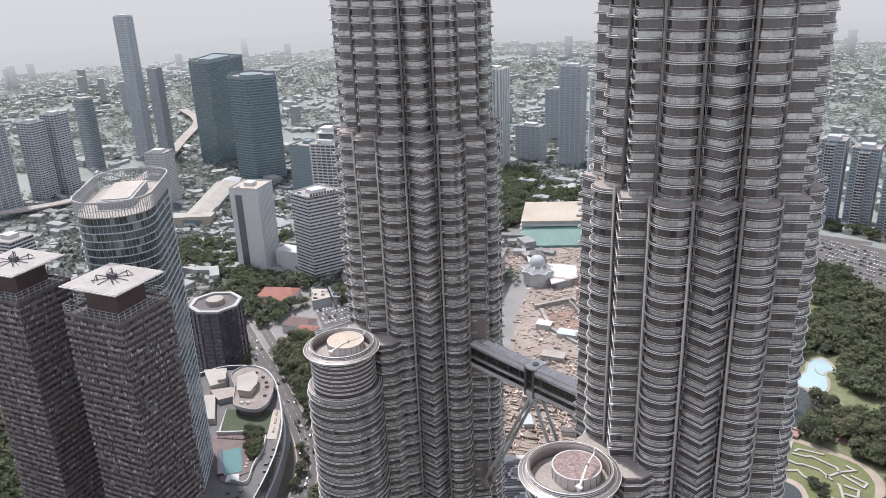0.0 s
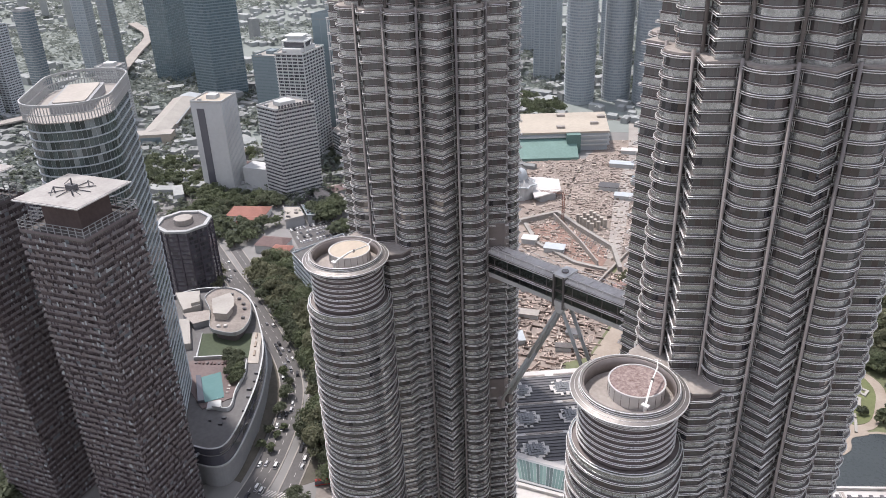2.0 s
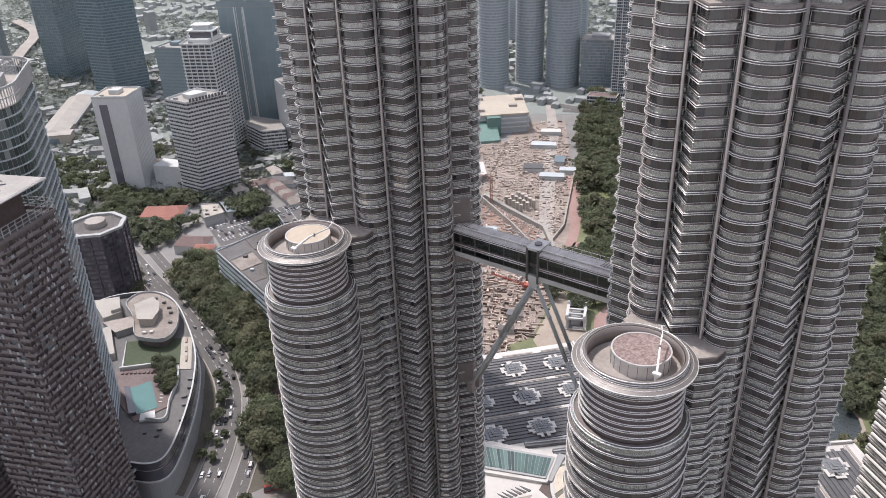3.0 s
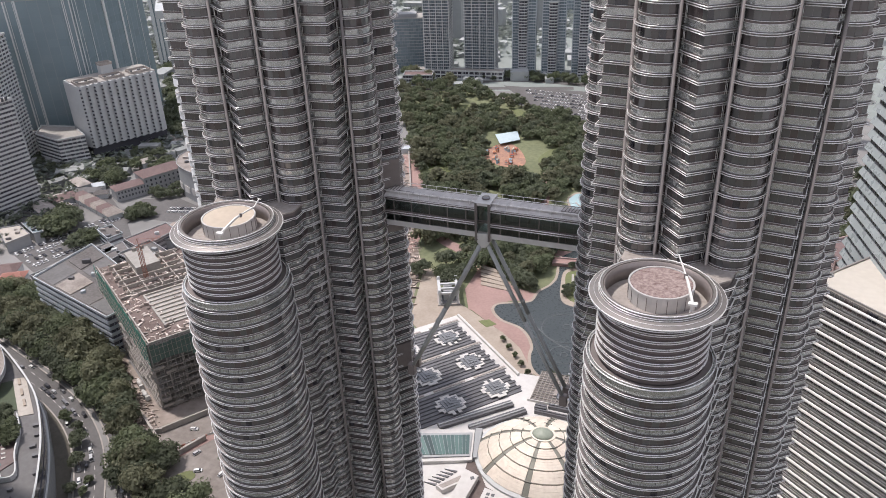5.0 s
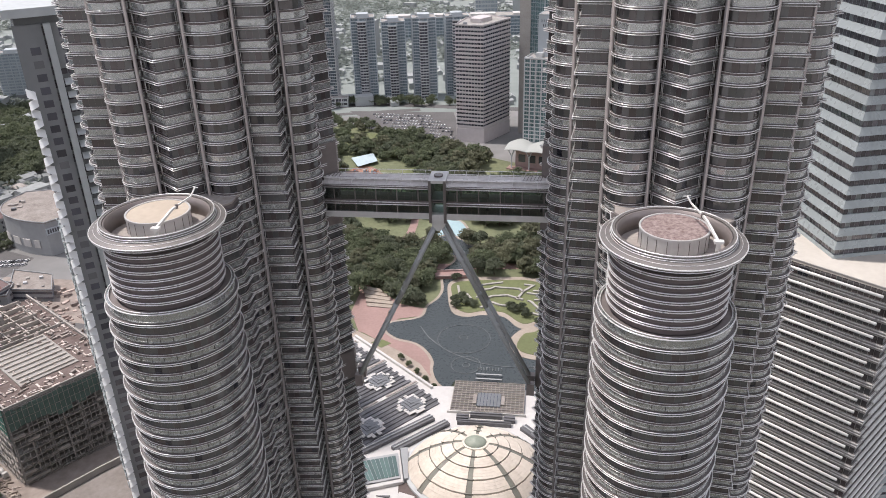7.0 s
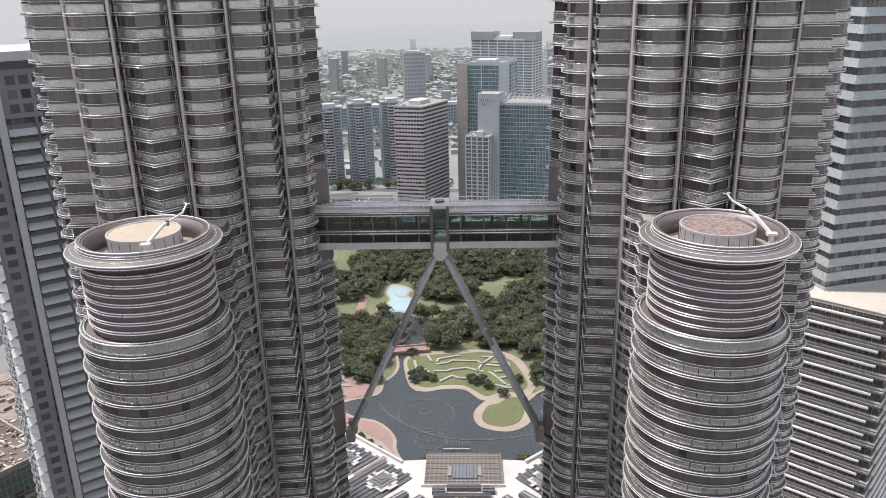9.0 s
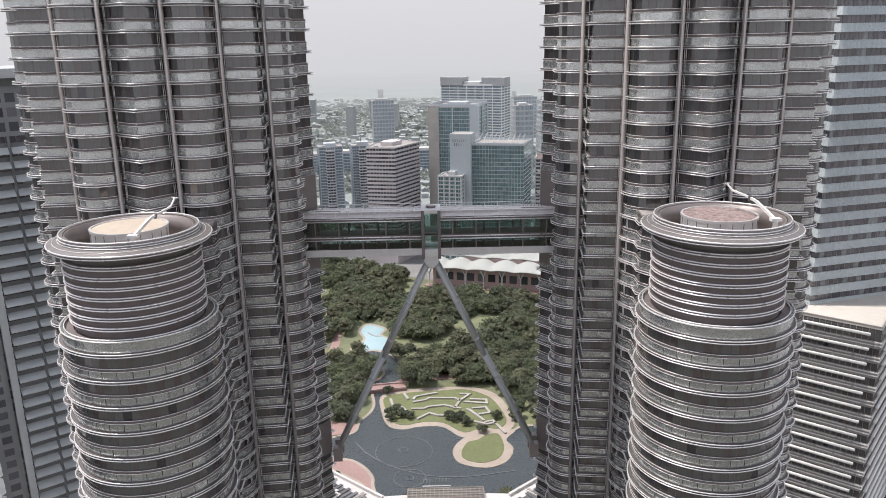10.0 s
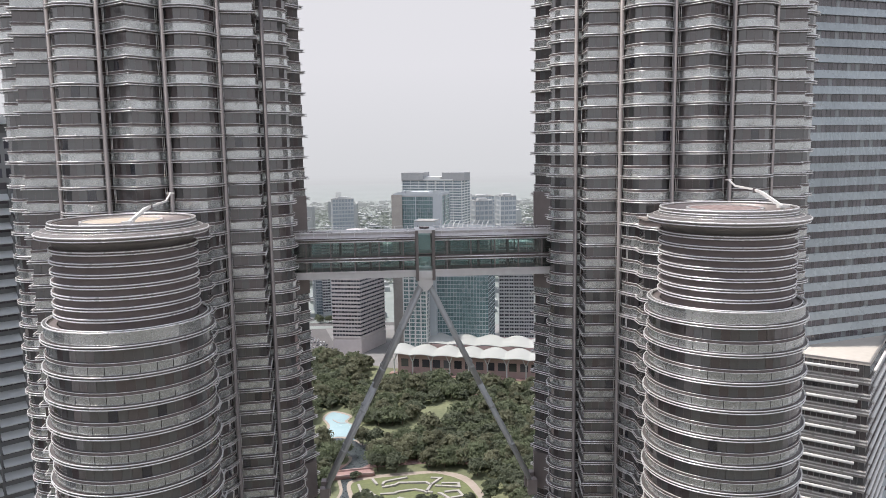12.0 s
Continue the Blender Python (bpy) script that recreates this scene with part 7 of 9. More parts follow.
PLINTH = paint("dark_brown_roof_felt", (0.15, 0.115, 0.105), 0.9, 0, (0.09, 0.07, 0.065), 0.1, 0.6, 0.8)
HALL_GLASS = window_glass("green_hall_glass", (0.065, 0.115, 0.10), (0.13, 0.205, 0.18), 0.15, 0.15, 0.5, 0.5)
for s in (-1, 1):
    hall_roof = tagged(thing("glazed_hall"), "green glazed hall roof in a white frame beside the dome", "glazed hall", "glazed halls")
    west = s < 0
    box = [(-68, 63) if west else (-47.5, 71), (-30.3, 75.4), (-25.5, 57.2), (-55, 45.5) if west else (-41.9, 52.2)]
    part("roof_frame", Shape().prism(mirrored(box, s), 31.0, 32.6).mesh("roof_frame"), WHITE_ROOF, hall_roof)
    part("inner_kerb", Shape().prism(mirrored([(-66, 59.8) if west else (-46, 67.5), (-30.5, 72.6), (-27, 58.6), (-55, 47.6) if west else (-41.6, 53.9)], s), 32.6, 33.2).mesh("inner_kerb"), GREY_WALL, hall_roof)
    g = [Vector(p) for p in ((-65, 58.4) if west else (-45, 66.0), (-31, 70.8), (-27.6, 59.6), (-55, 49.2) if west else (-41, 55))]
    panes = 21 if west else 9
    for k in range(panes):
        u0, u1, w0, w1 = g[0].lerp(g[1], (k + 0.06) / panes), g[0].lerp(g[1], (k + 0.94) / panes), g[3].lerp(g[2], (k + 0.06) / panes), g[3].lerp(g[2], (k + 0.94) / panes)
        part("pane", Shape().prism(mirrored([tuple(u0), tuple(u1), tuple(w1), tuple(w0)], s), 33.2, 33.4).mesh("pane"), HALL_GLASS, hall_roof)
    part("side_wall", Shape().prism(mirrored([(-30, 75.6), (-27, 76.4), (-23.8, 58.6), (-25.3, 58)], s), 31.0, 33.4).mesh("side_wall"), GREY_WALL, hall_roof)
    part("felt_roof", Shape().prism(mirrored([(-27.5, 57.5), (-24, 58), (-15.6, 46), (-6, 42.6), (3.3, 41.6), (3.3, 30), (-24, 33)], s), 31.0, 31.3).mesh("felt_roof"), PLINTH, mall)
    part("white_house", Shape().prism(mirrored([(-34.4, 38.5), (-26.6, 47.9), (-23.6, 45.8), (-31.0, 36.8)], s), 31.0, 33.2).mesh("white_house"), WHITE_ROOF, mall)
    part("roof_well", Shape().prism(mirrored([(-33.4, 38.7), (-26.8, 46.7), (-24.8, 45.4), (-31.2, 38.0)], s), 33.2, 33.3).mesh("roof_well"), DECK, mall)
    sl = part("white_house", Shape().prism(mirrored([(-25.9, 50.4), (-19.6, 48.5), (-21.0, 31), (-26.8, 31)], s), 31.3, 33.8).mesh("white_house"), WHITE_ROOF, mall)
    part("roof_hatch", Shape().prism(mirrored([(-22.6, 46.5), (-21.4, 47.4), (-20.6, 46.2), (-21.8, 45.3)], s), 33.8, 34.0).mesh("roof_hatch"), DARK_ROOF, sl)
    sl = part("white_house", Shape().prism(mirrored([(-15.2, 43.3), (-3.1, 41.0), (-2.0, 30), (-15.6, 31)], s), 31.3, 33.6).mesh("white_house"), WHITE_ROOF, mall)
    for k in range(6):
        x, y = -13.6 + (k % 2) * 2.0, 39.6 - (k // 2) * 2.2
        part("roof_hatch", Shape().prism(mirrored([(x, y), (x + 1.3, y + 0.2), (x + 1.3, y + 1.5), (x, y + 1.3)], s), 33.6, 33.8).mesh("roof_hatch"), DARK_ROOF, sl)
    for k in range(6):
        x, y = -29.5 - k * 1.1, 50.5 - k * 1.9
        part("roof_tooth", Shape().prism(mirrored([(x, y), (x - 5.5, y - 0.6), (x - 0.4, y - 1.2)], s), 31.0, 31.5).mesh("roof_tooth"), DARK_ROOF, mall)

# lake details
ring = Shape()
for r, cx, cy in ((15.2, -18.5, 211.5), (8.0, -14.6, 185), (1.8, -14.6, 185), (2.4, -19, 213)):
    ring.lathe([(r, 0.36), (r + 0.35, 0.36), (r + 0.35, 0.55), (r, 0.55)], 48, cx, cy)
pipe = smooth_line([(-46, 223), (-39, 211), (-27.5, 199), (-16.5, 192), (-3, 186.5), (16, 185.4), (40, 190)])
for p, q in zip(pipe, pipe[1:]):
    ring.beam((*p, 0.45), (*q, 0.45), 0.5, 0.25)
tagged(part("fountain_pipework", ring.mesh("fountain_pipework"), paint("wet_fountain_pipe", (0.17, 0.18, 0.185), 0.6), None), "rings of fountain pipes in the lake", "fountain")
fp = tagged(thing("park_bridge", (-33, 288.5, 0), 8), "pink footbridge with parapets over the lake", "footbridge")
part("deck", Shape().box(-13, -4, 0.3, 13, 4, 2.0).mesh("deck"), PINK_PAVING, fp)
for y in (-4, 4):
    part("parapet", Shape().box(-13, y - 0.3, 2.0, 13, y + 0.3, 3.1).mesh("parapet"), PINK_WALL, fp)
rnd = random.Random(21)
kerbs = [[(-15, 269), (-8, 271), (-5, 274), (11, 273), (14, 269)], [(-15, 272), (-14, 276), (-9, 278), (0, 281)], [(-16, 260), (-8, 260), (-6, 262), (4, 264), (14, 259)], [(17, 258), (19, 257), (24, 249), (27, 243)],
         [(-12, 247), (-5, 254), (0, 251), (11, 250)], [(14, 279), (20, 278), (14, 270), (10, 259)], [(16, 268), (30, 265), (30, 270), (20, 271)], [(21, 259), (29, 260), (31, 253), (24, 251)],
         [(-29, 274), (-27, 264), (-22, 263), (-19, 258)], [(-21, 281), (-18, 273)], [(27, 241), (32, 243), (35, 236), (38, 228)], [(20, 243), (28, 239), (34, 240)]]
for line in kerbs:
    tagged(part("terrace_kerb", ribbon(line, 0.75, 0.5, 1.5).mesh("terrace_kerb"), CREAM_ROOF, None), "white zigzag stone kerb on the lawn", "kerb", group="terrace kerbs")

pav = tagged(thing("pavilion", (-99, 223, 0), 24), "white open-framed pavilion with columns and roof beams", "pavilion")
part("base", Shape().box(-7, -10, 0, 7, 10, 1.0).mesh("base"), PAVING, pav)
part("floor", Shape().box(-5.4, -8.4, 1.0, 5.4, 8.4, 1.2).mesh("floor"), DARK_ROOF, pav)
colm = Shape().rod((0, 0, 1.0), (0, 0, 8.0), 0.6, 10, 0.5).mesh("column")
for y in (-8.6, -4.3, 0, 4.3, 8.6):
    for x in (-5.6, 5.6):
        part("column", colm, WHITE_WALL, pav, at=(x, y, 0))
for x in (-5.6, 5.6):
    part("roof_beam", Shape().box(x - 0.9, -9.6, 8.0, x + 0.9, 9.6, 9.4).mesh("roof_beam"), WHITE_WALL, pav)
for y in (-8.6, -2.9, 2.9, 8.6):
    part("cross_beam", Shape().box(-4.7, y - 0.7, 8.1, 4.7, y + 0.7, 9.2).mesh("cross_beam"), WHITE_WALL, pav)
part("inner_house", Shape().box(-3, -5, 1.2, 3, 5, 6.5).mesh("inner_house"), GREY_WALL, pav)
for x, y in ((-5.6, -8.6), (5.6, -8.6), (-5.6, 8.6), (5.6, 8.6)):
    part("corner_cap", Shape().prism(rect(x, y, 2.4, 2.4), 9.4, 11.2, rect(x, y, 1.2, 1.2)).mesh("corner_cap"), WHITE_WALL, pav)

# playground pieces
rnd = random.Random(41)
PLAY_PAINTS = [paint("play_" + n, c, 0.6) for n, c in (("orange", (0.62, 0.25, 0.12)), ("cream", (0.66, 0.58, 0.48)), ("blue", (0.30, 0.44, 0.52)), ("red", (0.50, 0.14, 0.10)))]
for k in range(46):
    x, y = rnd.uniform(-156, -114), rnd.uniform(446, 496)
    if not inside([(-156, 466), (-144, 497), (-126, 482), (-115, 452), (-132, 446)], x, y):
        continue
    w, h = rnd.uniform(1.5, 4.5), rnd.uniform(1.5, 4)
    frame_ob = tagged(thing("play_frame", (x, y, 0.3), rnd.uniform(0, 90)), "small painted climbing frame on the playground", "play equipment", "play frames")
    part("platform", Shape().box(-w / 2, -w / 3, h * 0.6, w / 2, w / 3, h * 0.7).mesh("platform"), PLAY_PAINTS[k % 4], frame_ob)
    part("roof", Shape().prism(rect(0, 0, w * 0.9, w * 0.6), h, h * 1.3, rect(0, 0, w * 0.2, w * 0.1)).mesh("roof"), PLAY_PAINTS[(k + 1) % 4], frame_ob)
    part("frame", Shape().box(-w / 2, -w / 3, 0, -w / 2 + 0.2, w / 3, h).box(w / 2 - 0.2, -w / 3, 0, w / 2, w / 3, h).mesh("frame"), PLAY_PAINTS[(k + 2) % 4], frame_ob)
sail = Shape().prism(anticlockwise([(-158, 512), (-140, 527), (-131, 505), (-146, 489)]), 3.2, 3.4)
tagged(part("splash_deck", sail.mesh("splash_deck"), paint("pale_blue_deck", (0.46, 0.55, 0.58), 0.7, 0, (0.34, 0.42, 0.45), 0.1, 0.5, 0.8), None), "pale blue splash deck beside the playground", "splash deck")

# ---------------------------------------------------------------- the half-built block with scaffold nets
FRAME = anticlockwise([(-203, 72), (-172, 116), (-250, 168), (-288, 128)])
hb = tagged(thing("unfinished_building"), "half-built concrete block with green scaffold nets", "building under construction")
cen = Vector((-228, 121))
for k in range(11):
    z = 0.2 + k * 4.0
    part("floor_slab", Shape().prism(FRAME, z, z + 0.5).mesh("floor_slab"), CONCRETE, hb)
part("core", Shape().prism([tuple(cen + (Vector(p) - cen) * 0.72) for p in FRAME], 0, 40).mesh("core"), CORE, hb)
colm = Shape().box(-0.4, -0.4, 0, 0.4, 0.4, 42).mesh("column")
for a, b in zip(FRAME, FRAME[1:] + FRAME[:1]):
    a, b = Vector(a), Vector(b)
    m = round((b - a).length / 7.5)
    inw = Vector((-(b - a).y, (b - a).x)).normalized() * 0.8
    for k in range(m):
        p = a.lerp(b, k / m) + inw
        part("column", colm, CONCRETE, hb, at=(p.x, p.y, 0))
rnd = random.Random(8)
net_a, net_b = Vector((-203, 72)), Vector((-288, 128))
net_c = Vector((-172, 116))
for (p, q, z0, z1) in ((net_b, net_a, 27, 44.5), (net_a, net_c, 30, 41)):
    d = (q - p).normalized()
    n = Vector((d.y, -d.x)) * 0.7
    if (p + n - cen).length < (p - n - cen).length:
        n = -n
    s = Shape()
    steps = 16
    for k in range(steps):
        u, w = p.lerp(q, k / steps) + n * rnd.uniform(0.8, 1.5), p.lerp(q, (k + 1) / steps) + n * rnd.uniform(0.8, 1.5)
        zz0, zz1 = z0 + rnd.uniform(-2, 2), z1 + rnd.uniform(-1, 0.5)
        s.prism(anticlockwise([tuple(u), tuple(w), tuple(w + n * 0.1), tuple(u + n * 0.1)]), zz0, zz1)
    part("scaffold_net", s.mesh("scaffold_net"), GREEN_NET if z1 > 42 else GREY_NET, hb)
    pole = Shape()
    for k in range(0, 25):
        u = p.lerp(q, k / 24) + n * 1.8
        pole.rod((*u, 0), (*u, 42), 0.12, 5)
    for z in range(3, 42, 4):
        pole.rod((*(p + n * 1.8), z), (*(q + n * 1.8), z), 0.1, 5)
    tagged(part("scaffold", pole.mesh("scaffold"), PAVING, hb), kind="stuff")
    planks = Shape()
    for z in range(2, 28, 4):
        for k in range(10):
            if rnd.random() < 0.6:
                u, w = p.lerp(q, k / 10), p.lerp(q, (k + 0.95) / 10)
                planks.prism(anticlockwise([tuple(u), tuple(w), tuple(w + n * 1.8), tuple(u + n * 1.8)]), z, z + rnd.choice((0.2, 0.2, 1.5)))
    tagged(part("scaffold_boarding", planks.mesh("scaffold_boarding"), PAVING, hb), kind="stuff")
fo_o, fo_u, fo_v = Vector((-203, 72)), (Vector((-288, 128)) - Vector((-203, 72))) / 102, (Vector((-172, 116)) - Vector((-203, 72))) / 54


def on_frame(u, v):
    return tuple(fo_o + fo_u * u + fo_v * v)


def frame_box(u0, v0, u1, v1):
    return anticlockwise([on_frame(u0, v0), on_frame(u1, v0), on_frame(u1, v1), on_frame(u0, v1)])


part("grey_deck", Shape().prism(frame_box(14, 13, 52, 40), 40.9, 41.5).mesh("grey_deck"), CONCRETE, hb)
for k in range(9):
    part("deck_beam", Shape().prism(frame_box(16 + k * 4.2, 14, 16.7 + k * 4.2, 39), 41.5, 42.3).mesh("deck_beam"), PALE_SCREED, hb)
for k in range(4):
    part("deck_opening", Shape().prism(frame_box(20 + k * 8, 34, 22.6 + k * 8, 36), 41.5, 41.62).mesh("deck_opening"), PLINTH, hb)
for k in range(6):
    part("formwork_wall", Shape().prism(frame_box(58 + k * 7, 6, 58.5 + k * 7, 46), 40.9, 42.8 + 0.4 * (k % 3)).mesh("formwork_wall"), PALE_SCREED, hb)
for k in range(5):
    part("formwork_wall", Shape().prism(frame_box(56, 8 + k * 9, 95, 8.5 + k * 9), 40.9, 42.6).mesh("formwork_wall"), PALE_SCREED, hb)
for u0, v0, u1, v1 in ((0.5, 0.5, 100, 1.2), (0.5, 52, 100, 52.8), (0.5, 1.2, 1.2, 52), (54, 2, 54.6, 52)):
    part("edge_wall", Shape().prism(frame_box(u0, v0, u1, v1), 40.9, 42.4).mesh("edge_wall"), PAVING, hb)
clut = Shape()
for k in range(620):
    u, v = rnd.uniform(1, 99), rnd.uniform(1, 53)
    if 13 < u < 53 and 12 < v < 41 and rnd.random() < 0.85:
        continue
    p = on_frame(u, v)
    clut.prism(rect(*p, rnd.uniform(0.5, 4.0), rnd.uniform(0.3, 1.1), rnd.choice((57, -33, rnd.uniform(0, 90)))), 40.9, 41.2 + rnd.random() ** 2 * 1.3)
part("top_deck", Shape().prism(offset_poly(FRAME, -0.4), 40.7, 40.9).mesh("top_deck"), paint("red_brown_deck", (0.20, 0.155, 0.14), 0.95, 0, (0.10, 0.07, 0.062), 0.08, 0.5, 1.0), hb)
tagged(part("roof_formwork", clut.mesh("roof_formwork"), paint("pale_formwork", (0.52, 0.46, 0.42), 0.9, 0, (0.34, 0.27, 0.24), 0.1, 0.6, 0.9, island=0.6), hb), kind="stuff")
part("stair_core", Shape().prism(rect(-262, 140, 24, 14, -33), 40.7, 47).mesh("stair_core"), CONCRETE, hb)
crane_m = paint("brown_red_crane_steel", (0.33, 0.16, 0.12), 0.7, 0)


def tower_crane(x, y, h, jib, turn, label):
    t = tagged(thing("tower_crane", (x, y, 0), turn), label, "crane", "tower cranes")
    mast = Shape()
    for sx in (-0.9, 0.9):
        for sy in (-0.9, 0.9):
            mast.box(sx - 0.14, sy - 0.14, 0, sx + 0.14, sy + 0.14, h)
    z = 0.0
    while z < h - 2:
        mast.beam((-0.9, -0.9, z), (0.9, -0.9, z + 2), 0.14, 0.14).beam((0.9, 0.9, z), (-0.9, 0.9, z + 2), 0.14, 0.14).beam((-0.9, 0.9, z), (-0.9, -0.9, z + 2), 0.14, 0.14).beam((0.9, -0.9, z), (0.9, 0.9, z + 2), 0.14, 0.14)
        z += 2
    part("mast", mast.mesh("mast"), crane_m, t)
    arm = Shape()
    for sy in (-0.6, 0.6):
        arm.beam((-jib * 0.3, sy, h), (jib, sy, h), 0.18, 0.18)
    arm.beam((0, 0, h + 1.4), (jib, 0, h + 1.0), 0.18, 0.18)
    for k in range(int(jib // 2)):
        arm.beam((2 * k, -0.6, h), (2 * k + 1, 0, h + 1.3), 0.1, 0.1).beam((2 * k + 1, 0, h + 1.3), (2 * k + 2, 0.6, h), 0.1, 0.1)
    part("jib", arm.mesh("jib"), crane_m, t)
    part("counterweight", Shape().box(-jib * 0.3, -0.9, h - 1.6, -jib * 0.3 + 2.2, 0.9, h + 0.4).mesh("counterweight"), CONCRETE, t)
    part("cab", Shape().box(0.9, -0.8, h - 2.0, 2.6, 0.8, h).mesh("cab"), PAVING, t)
    part("peak", Shape().beam((0, 0, h), (0, 0, h + 5), 0.3, 0.3).beam((0, 0, h + 5), (jib * 0.7, 0, h + 1.2), 0.1, 0.1).beam((0, 0, h + 5), (-jib * 0.28, 0, h + 0.2), 0.1, 0.1).mesh("peak"), crane_m, t)
    return t


for x, y, w, d, a in ((-222, 92, 9, 4, -30), (-236, 98, 7, 3, -32), (-212, 80, 6, 2.6, -30)):
    hut = tagged(thing("site_hut", (x, y, 0.2), a), "pale site cabin beside the half-built block", "site hut", "site huts")
    part("wall", Shape().box(-w / 2, -d / 2, 0, w / 2, d / 2, 2.7).mesh("wall"), PALE_SCREED, hut)
    part("roof", Shape().box(-w / 2 - 0.2, -d / 2 - 0.2, 2.7, w / 2 + 0.2, d / 2 + 0.2, 2.95).mesh("roof"), OLD_ROOF, hut)
for x, y, a in ((-228.5, 84, -35), (-219, 77, -28)):
    truck = tagged(thing("concrete_mixer", (x, y, 0.2), a), "white concrete mixer truck parked on the site", "truck", "site trucks")
    part("chassis", Shape().box(-4, -1.1, 0.6, 4, 1.1, 1.2).mesh("chassis"), DARK_ROOF, truck)
    part("cab", Shape().prism([(2.4, -1.2), (4.2, -1.2), (4.2, 1.2), (2.4, 1.2)], 0.6, 3.0, [(2.4, -1.1), (3.8, -1.1), (3.8, 1.1), (2.4, 1.1)]).mesh("cab"), WHITE_ROOF, truck)
    part("drum", Shape().rod((-3.6, 0, 2.9), (-1.2, 0, 2.5), 0.7, 12, 1.35).rod((-1.2, 0, 2.5), (2.0, 0, 2.0), 1.35, 12, 0.8).mesh("drum", True), WHITE_ROOF, truck)
    for wx in (-2.8, -1.6, 3.0):
        for wy in (-1.0, 1.0):
            part("wheel", Shape().rod((wx, wy - 0.2, 0.5), (wx, wy + 0.2, 0.5), 0.5, 10).mesh("wheel"), PLINTH, truck)
for pts, h in (([(-192.3, 57.1), (-174.0, 83.5), (-158, 104)], 3.4), ([(-232, 71.8), (-202.8, 50.2), (-192.3, 57.1)], 3.0)):
    tagged(part("hoarding", ribbon(pts, 0.4, 0, h).mesh("hoarding"), CREAM_ROOF, None), "cream hoarding round the building yard", "hoarding", kind="structure")
slab("yard_ground", anticlockwise([(-232, 72.5), (-203, 51), (-193, 57.8), (-173, 84), (-170, 112), (-206, 72), (-290, 126), (-300, 118)]), 0.0, 0.2, EARTH, "brown churned earth of the building yard", "building site")
for k in range(9):
    p = Vector((-181, 45)).lerp(Vector((-168, 64)), k / 8)
    bar = tagged(thing("road_barrier", (p.x, p.y, 0.15), 55), "red and white plastic road barrier", "barrier", "road barriers")
    part("body", Shape().prism([(-1.1, -0.3), (1.1, -0.3), (1.1, 0.3), (-1.1, 0.3)], 0, 1.0, [(-1.1, -0.1), (1.1, -0.1), (1.1, 0.1), (-1.1, 0.1)]).mesh("body"), TERRACOTTA if k % 2 else WHITE_ROOF, bar)
slab("traffic_island", anticlockwise(closed_curve([(-168, 31), (-162, 39), (-157, 36), (-162, 28)])), 0.15, 0.4, GRASS, "small grass traffic island on the forecourt", "lawn")
slab("pink_apron", anticlockwise([(-182, 44), (-170, 62), (-162, 66), (-174, 42)]), 0.15, 0.2, PINK_PAVING, "pink paved apron beside the hoarding", "paving")
tower_crane(-250, 128, 62, 14, 70, "rust-brown tower crane on the half-built block")
tower_crane(-252, 352, 26, 22, 200, "orange-red tower crane on the building site")

# rubble, huts and piles on the two building sites
rnd = random.Random(12)
heap = Shape()
RED_EARTH = paint("red_brown_pit_earth", (0.34, 0.225, 0.18), 0.95, 0, (0.19, 0.12, 0.10), 0.08, 0.4, 1.0)


def debris(poly, count, big):
    xs, ys = [p[0] for p in poly], [p[1] for p in poly]
    made = 0
    while made < count:
        x, y = rnd.uniform(min(xs), max(xs)), rnd.uniform(min(ys), max(ys))
        if inside(poly, x, y):
            w = rnd.uniform(0.8, big)
            d, turn = rnd.uniform(0.6, big * 0.6), rnd.choice((-62, 28, rnd.uniform(0, 90)))
            tall = 0.5 + rnd.random() ** 2 * big * 0.45
            if made % 2:
                w, d, tall = 1.8 * w + 1.0, 0.2 + 0.18 * d, 0.3 + 0.4 * tall
            heap.prism(rect(x, y, w, d, turn), 0.1, tall)
            made += 1


debris(SITE, 900, 4.5)
debris([(-328, 380), (-300, 430), (-328, 496), (-388, 430), (-438, 426), (-428, 394), (-372, 374)], 700, 3.2)
debris([(-188, 300), (-176, 338), (-228, 455), (-300, 560), (-330, 500), (-300, 430), (-280, 330), (-240, 290)], 2400, 2.6)
debris([(-206, 68), (-240, 90), (-262, 104), (-290, 122), (-298, 116), (-236, 74), (-203, 52), (-193, 58)], 620, 2.4)
tagged(part("site_debris", heap.mesh("site_debris"), paint("site_debris_mix", (0.44, 0.385, 0.345), 0.95, 0, (0.26, 0.205, 0.175), 0.05, 0.3, 1.0, island=0.4), None), "stacked timber, concrete and rubble on the sites", "building debris", kind="stuff")
# the end of the site below the mall: planks, slabs, pipes and a red crawler crane
WORKS = [(-228, 214), (-214, 262), (-168, 300), (-152, 296), (-131, 256), (-114, 192), (-122, 176), (-112, 160), (-150, 140), (-176, 160)]
slab("site_ground", anticlockwise(WORKS), 0.0, 0.22, EARTH, "churned brown earth beside the mall", "building site")
mix = random.Random(91)
scrap = Shape()
made = 0
while made < 1500:
    x, y = mix.uniform(-228, -112), mix.uniform(138, 300)
    if inside(WORKS, x, y) and not inside(MALL, x, y):
        long = mix.random() < 0.65
        w, d = (mix.uniform(3, 11), mix.uniform(0.2, 0.7)) if long else (mix.uniform(0.6, 3.2), mix.uniform(0.6, 2.2))
        z0 = 0.2 + (mix.random() < 0.3) * mix.uniform(0.3, 1.4)
        scrap.prism(rect(x, y, w, d, mix.choice((-62, 28, 20, mix.uniform(0, 180)))), 0.2, z0 + mix.uniform(0.2, 0.6 if long else 1.6))
        made += 1
